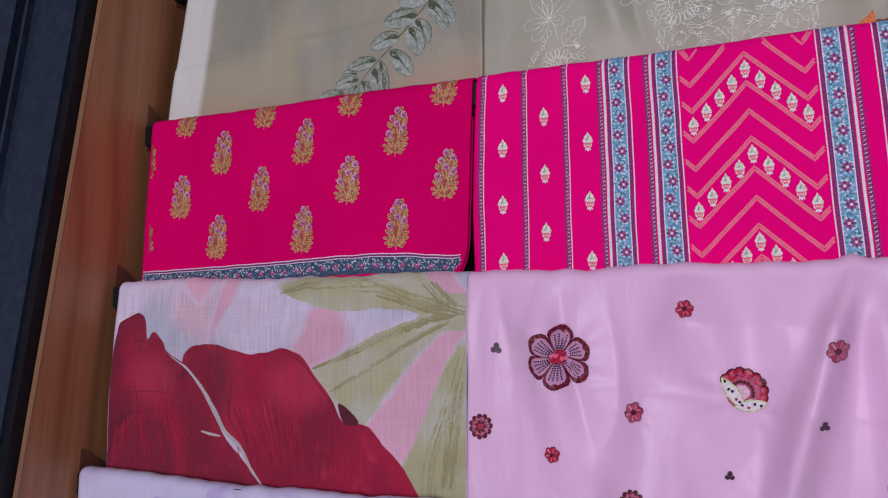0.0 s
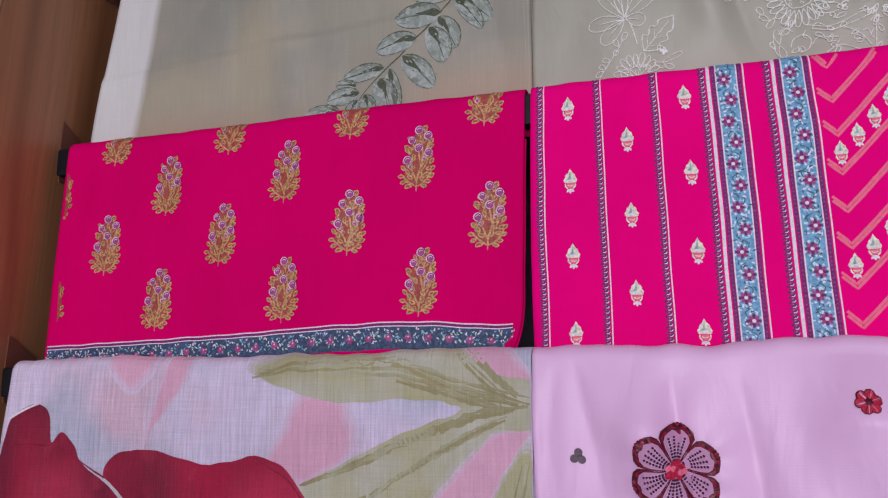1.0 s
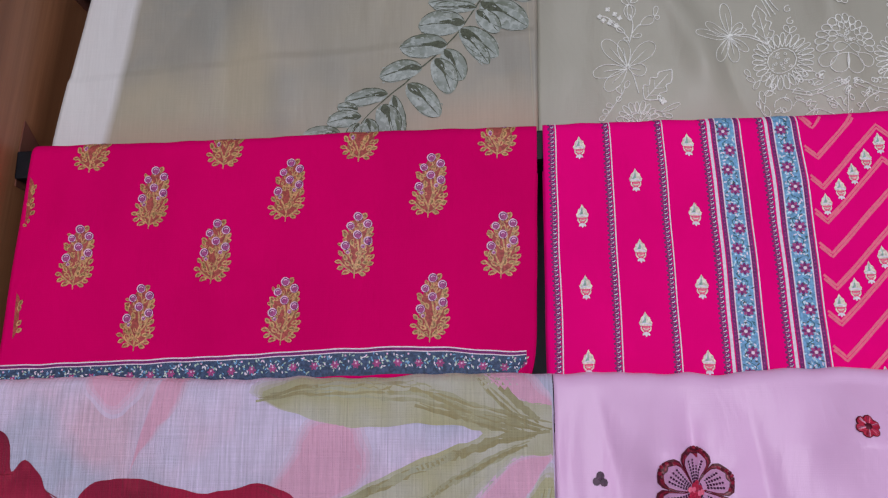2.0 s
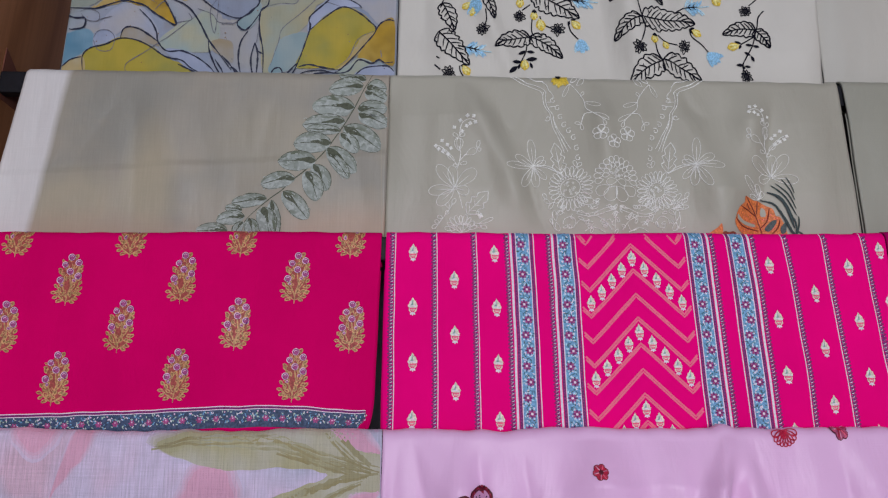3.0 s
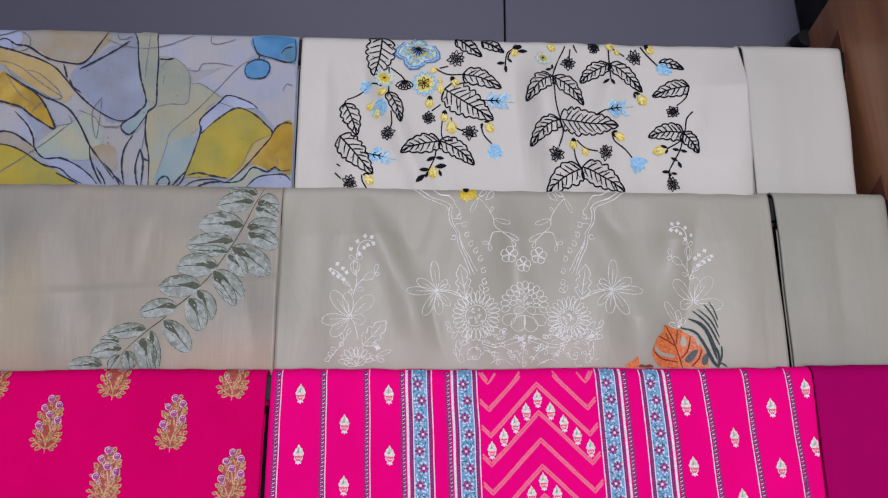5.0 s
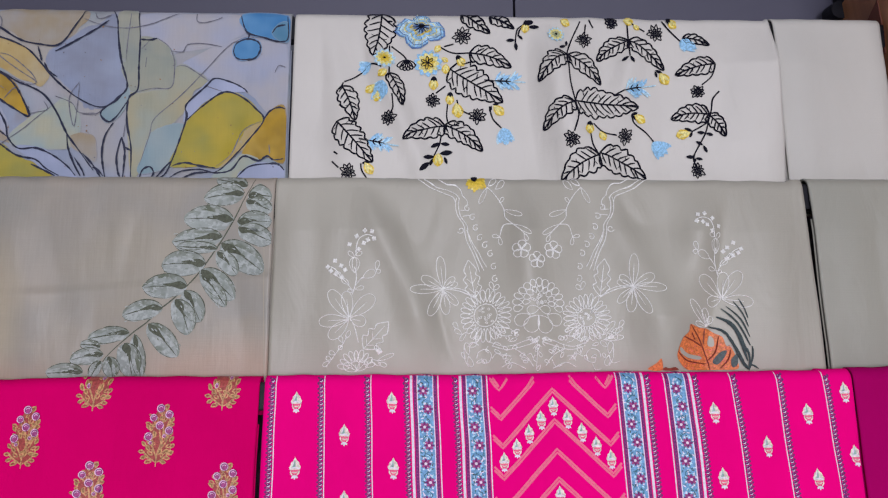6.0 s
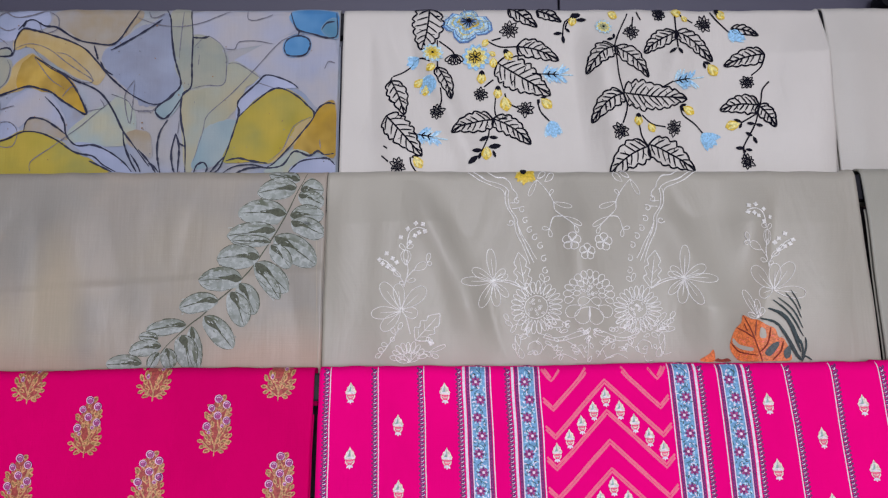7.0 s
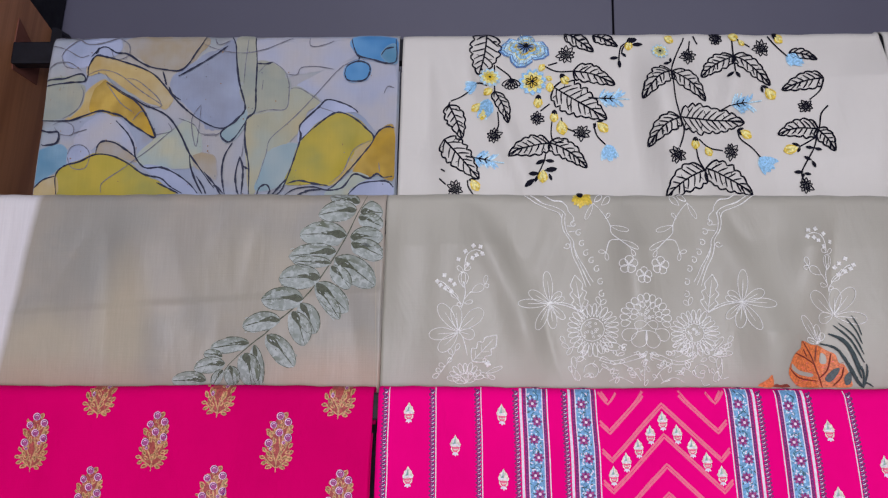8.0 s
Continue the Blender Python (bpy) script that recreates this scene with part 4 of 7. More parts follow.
    bold = (
        [(-364, 1823), (-362, 1830), (-362, 1840), (-355, 1853), (-342, 1851), (-326, 1846), (-305, 1838), (-287, 1829), (-272, 1813), (-257, 1796), (-236, 1778), (-214, 1767)],
        [(-352, 1863), (-355, 1855)], [(-360, 1852), (-351, 1862), (-343, 1863), (-332, 1856), (-319, 1854), (-303, 1843), (-288, 1837), (-262, 1833), (-250, 1839), (-240, 1855), (-230, 1871)],
        [(-425, 1783), (-422, 1801), (-419, 1814), (-409, 1823), (-389, 1827), (-370, 1832), (-365, 1823), (-386, 1822), (-411, 1816)],
        [(-425, 1784), (-420, 1779), (-402, 1777), (-379, 1778), (-362, 1783), (-345, 1788), (-332, 1785), (-320, 1781), (-308, 1771), (-295, 1763), (-281, 1756), (-288, 1773), (-297, 1788), (-308, 1799), (-324, 1809), (-340, 1821)],
        [(-340, 1821), (-318, 1807), (-297, 1794), (-282, 1788), (-266, 1778), (-253, 1760), (-241, 1737), (-228, 1720), (-212, 1699)],
        [(-326, 1776), (-312, 1761), (-304, 1746), (-301, 1733), (-290, 1722), (-272, 1722), (-255, 1715), (-239, 1703), (-230, 1693)],
        [(-387, 1694), (-389, 1715), (-380, 1726), (-363, 1731), (-346, 1738), (-328, 1736), (-313, 1729), (-292, 1715), (-272, 1710), (-261, 1701), (-247, 1693)],
        [(-346, 1738), (-344, 1749), (-337, 1753), (-324, 1750), (-311, 1741), (-301, 1733)],
        [(-390, 1714), (-403, 1710), (-413, 1701), (-425, 1696)], [(-430, 1768), (-416, 1768), (-401, 1764), (-390, 1764), (-391, 1752), (-404, 1749), (-408, 1750)],
        [(-276, 1705), (-263, 1699), (-251, 1693)], [(-241, 1737), (-239, 1722), (-232, 1705), (-225, 1693)], [(-232, 1712), (-224, 1700), (-221, 1693)], [(-277, 1832), (-274, 1823), (-272, 1816)],
        [(-269, 1814), (-264, 1805), (-255, 1799)], [(-259, 1827), (-242, 1836), (-219, 1851)], [(-431, 1738), (-421, 1739), (-423, 1727), (-430, 1724)],
        [(-201, 1870), (-196, 1863), (-194, 1843), (-190, 1818), (-182, 1790), (-189, 1778), (-205, 1766), (-227, 1772)], [(-174, 1869), (-171, 1842), (-171, 1812), (-171, 1787), (-179, 1778), (-181, 1768), (-180, 1748), (-175, 1724), (-174, 1691)],
        [(-182, 1788), (-191, 1774), (-205, 1764), (-207, 1757), (-199, 1750), (-191, 1756), (-181, 1773)], [(-194, 1749), (-202, 1734), (-204, 1714), (-200, 1691)],
        [(-185, 1734), (-189, 1714), (-187, 1697), (-184, 1691)], [(-185, 1734), (-181, 1719), (-182, 1691)], [(-182, 1724), (-175, 1720)], [(-231, 1843), (-217, 1853), (-205, 1862)],
        [(-224, 1717), (-213, 1705), (-204, 1691)], [(-213, 1702), (-208, 1700), (-202, 1693)], [(-171, 1841), (-160, 1840), (-153, 1842)], [(-151, 1691), (-137, 1699), (-120, 1751), (-121, 1765), (-117, 1773), (-100, 1789), (-91, 1797), (-74, 1793), (-62, 1787), (-57, 1782)],
        [(-120, 1751), (-107, 1764), (-86, 1780), (-74, 1782), (-60, 1775), (-48, 1764), (-39, 1752), (-52, 1733), (-67, 1716), (-81, 1701), (-88, 1697)],
        [(-39, 1752), (-33, 1761), (-24, 1765), (-17, 1763)], [(-132, 1704), (-119, 1707), (-105, 1704), (-88, 1701)], [(-165, 1692), (-162, 1700), (-155, 1703), (-151, 1697), (-154, 1691)],
        [(-149, 1691), (-140, 1702), (-133, 1709)], [(-135, 1691), (-123, 1698), (-104, 1700), (-88, 1696), (-72, 1699), (-60, 1713), (-44, 1708), (-35, 1713), (-28, 1709), (-18, 1710)],
        [(-66, 1691), (-53, 1702), (-32, 1705), (-23, 1704), (-17, 1698)], [(-121, 1691), (-109, 1696), (-95, 1697)], [(-66, 1866), (-62, 1853), (-57, 1847), (-42, 1843), (-25, 1838), (-16, 1842), (-17, 1865)],
        [(-57, 1847), (-58, 1841)], [(-73, 1827), (-70, 1836), (-59, 1841), (-48, 1838), (-45, 1830), (-50, 1820), (-62, 1818), (-70, 1820), (-73, 1827)], [(-33, 1848), (-28, 1855), (-19, 1857)])
    for pts in bold:
        apart(s, "navy_line", lambda: s.line(pts, 1.9, NAVY, 26, True, 5, 0.4))
    fine = (
        [(-413, 1858), (-405, 1865), (-389, 1861), (-373, 1852), (-363, 1854)], [(-395, 1853), (-389, 1863), (-375, 1871), (-354, 1872)], [(-406, 1872), (-382, 1873), (-364, 1867), (-346, 1868), (-327, 1872)], [(-394, 1853), (-390, 1842), (-380, 1839)],
        [(-419, 1833), (-409, 1836), (-399, 1845), (-385, 1846), (-369, 1835)], [(-412, 1848), (-409, 1837), (-412, 1829)], [(-361, 1831), (-346, 1836), (-325, 1829), (-304, 1812), (-277, 1794), (-285, 1791), (-308, 1802), (-329, 1815), (-343, 1832)],
        [(-317, 1825), (-304, 1821), (-283, 1804), (-275, 1792)], [(-369, 1818), (-365, 1808), (-370, 1792), (-387, 1780)], [(-337, 1695), (-336, 1706), (-312, 1723), (-284, 1745), (-256, 1770)], [(-280, 1759), (-263, 1763), (-267, 1772)],
        [(-397, 1772), (-387, 1777), (-375, 1772), (-375, 1762), (-388, 1762), (-395, 1770)], [(-375, 1763), (-358, 1767)], [(-378, 1739), (-374, 1748), (-362, 1749), (-353, 1739), (-357, 1723), (-372, 1724), (-378, 1736)], [(-256, 1778), (-238, 1770), (-230, 1760), (-214, 1760)],
        [(-231, 1793), (-241, 1775), (-234, 1745), (-231, 1791)], [(-328, 1870), (-318, 1865), (-318, 1852), (-332, 1848), (-338, 1860)], [(-340, 1820), (-323, 1797), (-309, 1786)], [(-308, 1775), (-299, 1786), (-292, 1784)],
        [(-232, 1864), (-212, 1857), (-188, 1853), (-161, 1858), (-147, 1864), (-132, 1868)], [(-182, 1868), (-184, 1838), (-185, 1817)], [(-220, 1869), (-215, 1864), (-203, 1867)], [(-153, 1842), (-140, 1832), (-134, 1815), (-136, 1812)], [(-135, 1821), (-134, 1804), (-137, 1788), (-155, 1787), (-170, 1784)],
        [(-137, 1828), (-126, 1827), (-121, 1835), (-104, 1836), (-85, 1832)], [(-113, 1868), (-112, 1861), (-103, 1860), (-86, 1865)], [(-132, 1811), (-120, 1810), (-97, 1794)], [(-58, 1844), (-76, 1835), (-99, 1809), (-126, 1779), (-152, 1755), (-157, 1736), (-166, 1704)],
        [(-29, 1803), (-25, 1811), (-18, 1809)], [(-87, 1703), (-72, 1716), (-61, 1740), (-42, 1750)], [(-100, 1789), (-84, 1783)], [(-163, 1821), (-164, 1810)], [(-226, 1758), (-212, 1759), (-207, 1763)], [(-33, 1725), (-32, 1715)], [(-169, 1830), (-161, 1839)],
        [(-76, 1836), (-52, 1843)], [(-182, 1748), (-183, 1734)])
    for pts in fine:
        apart(s, "grey_line", lambda: s.line(pts, 1.0, FINE, 25, True, 5, 0.4))
    for k in range(70):  # small splashes of dye
        x, z = s.rng.uniform(-415, -20), s.rng.uniform(1692, 1862)
        r = s.rng.uniform(0.4, 1.1)
        s.disc(x, z, r, (FINE, INK_RUST, INK_RUST)[k % 3], 24.5, 6, 0.7, s.rng.uniform(0, 3))
    tagged(s.put("dye_splashes", "tiny brown and grey dye splashes"), kind="stuff")


def leaf_embroidery(c):
    s = Stamp(c, None, 0.0006)
    for base, tip, w, veins, bend in (
            ((83, 1870), (74, 1822), 135, 9, 0.04), ((176, 1826), (220, 1810), 85, 8, 0.08), ((155, 1808), (210, 1771), 135, 11, 0.0), ((91, 1802), (105, 1766), 58, 7, 0.1), ((42, 1788), (56, 1750), 80, 7, 0.05), ((37, 1749), (74, 1706), 105, 9, 0.0),
            ((149, 1745), (105, 1730), 88, 8, -0.12), ((149, 1746), (188, 1718), 80, 8, 0.12), ((168, 1869), (198, 1848), 62, 7, 0.06), ((198, 1865), (224, 1854), 45, 6, 0.1),
            ((278, 1821), (248, 1792), 82, 8, -0.14), ((279, 1821), (314, 1789), 82, 8, 0.14), ((346, 1840), (311, 1816), 72, 8, -0.14), ((346, 1840), (383, 1808), 74, 8, 0.1), ((283, 1767), (252, 1739), 80, 8, -0.14), ((284, 1768), (353, 1765), 130, 12, 0.0),
            ((307, 1710), (269, 1684), 112, 9, -0.12), ((308, 1712), (358, 1688), 112, 10, 0.12), ((436, 1812), (395, 1802), 76, 8, -0.1), ((405, 1844), (432, 1834), 46, 6, 0.14), ((428, 1758), (388, 1754), 82, 9, -0.12), ((427, 1758), (443, 1733), 58, 7, 0.1)):
        apart(s, "leaf", lambda: s.outline_leaf(base, tip, w * 0.20, 1.35, BLACK_T, 1, veins, bend))
    for p, r in (((168, 1845), 54), ((136, 1773), 44), ((90, 1753), 46), ((183, 1756), 46), ((49, 1695), 46), ((376, 1850), 48), ((298, 1840), 48), ((329, 1861), 36), ((279, 1726), 46), ((337, 1733), 50), ((417, 1783), 40), ((413, 1698), 44)):
        apart(s, "flower", lambda: s.star(*p, r * 0.2, BLACK_T, 1.1))
    x, z = (109, 1818)
    for a in (-2.5, -2.1, -1.75, -1.4, -1.05, -0.7):
        apart(s, "twig_leaf", lambda: s.loop(x, z, a, 12, 4.5, 1.3, BLACK_T))
    for pts in ([(44, 1793), (55, 1799), (65, 1807), (72, 1813), (83, 1808)], [(43, 1792), (41, 1787)], [(91, 1801), (91, 1818), (91, 1835)], [(93, 1834), (105, 1824), (109, 1818)], [(145, 1832), (158, 1826), (177, 1826)], [(149, 1833), (159, 1836)], [(150, 1789), (140, 1781)], [(152, 1769), (151, 1755), (154, 1747), (164, 1746)],
                [(162, 1774), (165, 1764), (175, 1758)], [(196, 1766), (199, 1753), (208, 1743)], [(94, 1778), (95, 1764), (92, 1757)], [(55, 1750), (52, 1746)], [(60, 1730), (72, 1728)], [(62, 1704), (63, 1697), (68, 1689)], [(32, 1707), (39, 1700)], [(145, 1735), (143, 1725), (136, 1710)], [(240, 1861), (228, 1854), (225, 1838)], [(191, 1795), (201, 1794)], [(34, 1717), (38, 1714)], [(39, 1767), (43, 1765)],
                [(295, 1861), (285, 1841), (278, 1821), (279, 1808), (280, 1788), (284, 1768), (287, 1753), (281, 1734)], [(346, 1859), (346, 1840), (346, 1821)], [(349, 1861), (364, 1851)], [(384, 1862), (394, 1849), (403, 1839)], [(436, 1812), (432, 1799), (421, 1790)], [(439, 1782), (432, 1774), (430, 1762), (427, 1752), (423, 1738), (414, 1722), (409, 1711), (412, 1701)], [(326, 1777), (338, 1783)],
                [(303, 1744), (313, 1734), (327, 1733)], [(345, 1756), (348, 1747), (360, 1738), (368, 1729)], [(299, 1733), (301, 1721), (307, 1710)], [(408, 1739), (425, 1749)], [(228, 1845), (231, 1854), (243, 1862)], [(301, 1858), (299, 1845)], [(305, 1862), (309, 1854)]):
        apart(s, "stem", lambda: s.line(pts, 1.6, BLACK_T, 1, False))
    for a, b in (((144, 1727), (134, 1722)), ((144, 1726), (154, 1725)), ((143, 1715), (157, 1717)), ((138, 1712), (126, 1711)), ((133, 1706), (122, 1697)), ((148, 1712), (151, 1704)), ((136, 1710), (133, 1702)), ((225, 1841), (215, 1840)), ((225, 1839), (226, 1829)), ((72, 1706), (63, 1704)), ((199, 1768), (206, 1769)), ((198, 1767), (196, 1760)),
                 ((423, 1738), (414, 1739)), ((423, 1738), (431, 1735)), ((420, 1725), (412, 1729)), ((420, 1725), (424, 1717)), ((411, 1712), (401, 1712)), ((411, 1711), (419, 1710)), ((410, 1711), (411, 1707)), ((345, 1821), (337, 1816)), ((346, 1821), (350, 1813)), ((278, 1832), (270, 1828)), ((278, 1831), (279, 1838)), ((409, 1740), (401, 1743)), ((409, 1739), (406, 1733)), ((233, 1859), (245, 1861)), ((239, 1856), (251, 1855)), ((228, 1847), (233, 1842)), ((344, 1756), (352, 1759)), ((344, 1756), (351, 1751)), ((373, 1808), (381, 1805)), ((373, 1807), (375, 1800))):
        x, z, x1, z1 = *a, *b
        n = math.hypot(x1 - x, z1 - z)
        apart(s, "twig_leaf", lambda: s.petal(x, z, math.atan2(z1 - z, x1 - x), n, max(3.2, n * 0.42), BLACK_T, 2))
    # yellow buds with dark caps: foot, tip
    for a, b, cap in (((138, 1798), (137, 1784), 1), ((155, 1781), (154, 1768), 1), ((200, 1767), (211, 1757), 0), ((163, 1822), (170, 1811), 1), ((151, 1814), (150, 1802), 0), ((161, 1771), (164, 1754), 0), ((142, 1716), (141, 1701), 0), ((66, 1705), (74, 1693), 0), ((89, 1805), (79, 1798), 0), ((76, 1790), (66, 1782), 0), ((79, 1783), (77, 1771), 0), ((139, 1826), (145, 1834), 0), ((146, 1820), (153, 1816), 0),
                      ((237, 1861), (235, 1849), 1), ((390, 1863), (399, 1855), 1), ((378, 1805), (387, 1792), 0), ((299, 1745), (298, 1732), 1), ((309, 1735), (314, 1725), 0), ((348, 1756), (360, 1749), 0), ((407, 1738), (392, 1735), 0), ((342, 1862), (353, 1861), 0), ((353, 1859), (358, 1852), 0), ((274, 1862), (284, 1858), 0)):
        x, z, x1, z1 = *a, *b
        n, g = math.hypot(x1 - x, z1 - z), math.atan2(z1 - z, x1 - x)

        def bud_of():
            s.petal(x, z, g, n, n * 0.75, YELLOW_T, 2)
            for k in range(5):
                s.petal(x, z, g + 0.22 * (k - 2), n * (0.95 - 0.07 * abs(k - 2)), n * 0.22, LEMON_T if k % 2 else YELLOW_T, 3 + k % 2)
            if cap:
                for k in (-0.5, 0.0, 0.5):
                    s.petal(x - 1.5 * math.cos(g), z - 1.5 * math.sin(g), g + k, n * 0.45, 2.6, BLACK_T, 5)
        apart(s, "blossom", bud_of)
    # blue feathery blossoms with a dark rib: foot, tip, width
    for a, b, w in (((200, 1794), (235, 1794), 120), ((67, 1729), (101, 1723), 105), ((337, 1782), (373, 1791), 120)):
        x, z, x1, z1 = *a, *b
        n, g = math.hypot(x1 - x, z1 - z), math.atan2(z1 - z, x1 - x)

        def feather():
            for k in range(34):
                t, e = s.rng.uniform(0.05, 0.62), 1 if k % 2 else -1
                s.petal(x + t * n * math.cos(g), z + t * n * math.sin(g), g + e * s.rng.uniform(0.35, 1.05), w * 0.2 * s.rng.uniform(0.42, 0.62), 2.4, (SKY_T, PALE_T, SKY_T)[k % 3], 2 + k % 3)
            s.line([(x + 0.55 * n * math.cos(g), z + 0.55 * n * math.sin(g)), (x1, z1)], 1.6, PALE_T, 3)
            s.line([(x, z), (x + 0.55 * n * math.cos(g), z + 0.55 * n * math.sin(g))], 1.5, BLACK_T, 6)
            for t in (0.2, 0.38):
                for e in (0.8, -0.8):
                    s.line([(x + t * n * math.cos(g), z + t * n * math.sin(g)), (x + t * n * math.cos(g) + 5 * math.cos(g + e), z + t * n * math.sin(g) + 5 * math.sin(g + e))], 1.2, BLACK_T, 6)
        apart(s, "blue_blossom", feather)
    for p, g, r in (((209, 1743), -1.3, 80), ((72, 1813), 3.5, 62), ((402, 1841), -0.7, 78), ((367, 1729), -0.8, 88), ((84, 1793), -1.9, 90)):
        apart(s, "blue_blossom", lambda: s.tuft(*p, g, r * 0.2, SKY_T, PALE_T, 14, 1.15))
    # the large blue bloom on the fold
    x, z = (125, 1856)
    for g, n, w in ((0.75, 60, 90), (2.4, 60, 90), (3.3, 148, 110), (-0.42, 140, 120), (-1.95, 138, 140)):
        def bloom():
            n2, w2 = n * 0.2, w * 0.2
            base = (125, 1856)
            for k, (q, m) in enumerate(((1.0, DENIM_T), (0.92, SKY_T), (0.84, DENIM_T), (0.8, PALE_T), (0.66, LEMON_T), (0.6, SKY_T), (0.44, YELLOW_T), (0.34, DENIM_T))):
                s.petal(*base, g, n2 * q, w2 * q, m, 2 + 0.8 * k)
            for k in range(70):
                d, t = s.rng.uniform(-0.45, 0.45), s.rng.uniform(0.3, 0.95)
                s.line([(base[0] + n2 * u * math.cos(g + d), base[1] + n2 * u * math.sin(g + d)) for u in (t - 0.14, t)], 0.6, (PALE_T, SAGE_T, DENIM_T, SKY_T, LEMON_T)[k % 5], 10, True, 0)
            for e in (0.5, -0.5, 0.0):
                s.line([base, (base[0] + n2 * 0.3 * math.cos(g + e), base[1] + n2 * 0.3 * math.sin(g + e))], 1.0, BLACK_T, 11)
        apart(s, "bloom_petal", bloom)
    for p, r, mats in (((86, 1819), 60, (PALE_T, LEMON_T, YELLOW_T)), ((132, 1814), 78, (SKY_T, LEMON_T, YELLOW_T)), ((268, 1845), 48, (PALE_T, LEMON_T, SAGE_T))):
        def rosette():
            rr = r * 0.2
            for n, q, m in ((11, 1.0, mats[0]), (10, 0.78, mats[1]), (8, 0.5, mats[2])):
                for i in range(n):
                    s.petal(*p, 6.283 * i / n + n, rr * q, rr * q * 0.55, m, 8 - int(4 * q))
            for i in range(26):
                a, t = s.rng.uniform(0, 6.28), s.rng.uniform(0.4, 0.9)
                s.line([(p[0] + rr * u * math.cos(a), p[1] + rr * u * math.sin(a)) for u in (t, t + 0.14)], 0.6, (mats[1], mats[0], SAGE_T)[i % 3], 9, True, 0)
            s.disc(*p, 1.4, BLACK_T, 10)
            if r > 70:
                for a in (0.6, 1.6, 2.7, 3.6, 4.6, 5.6):
                    s.loop(p[0] - 1, p[1], a, 7, 2.6, 0.9, BLACK_T, 10)
        apart(s, "rosette", rosette)


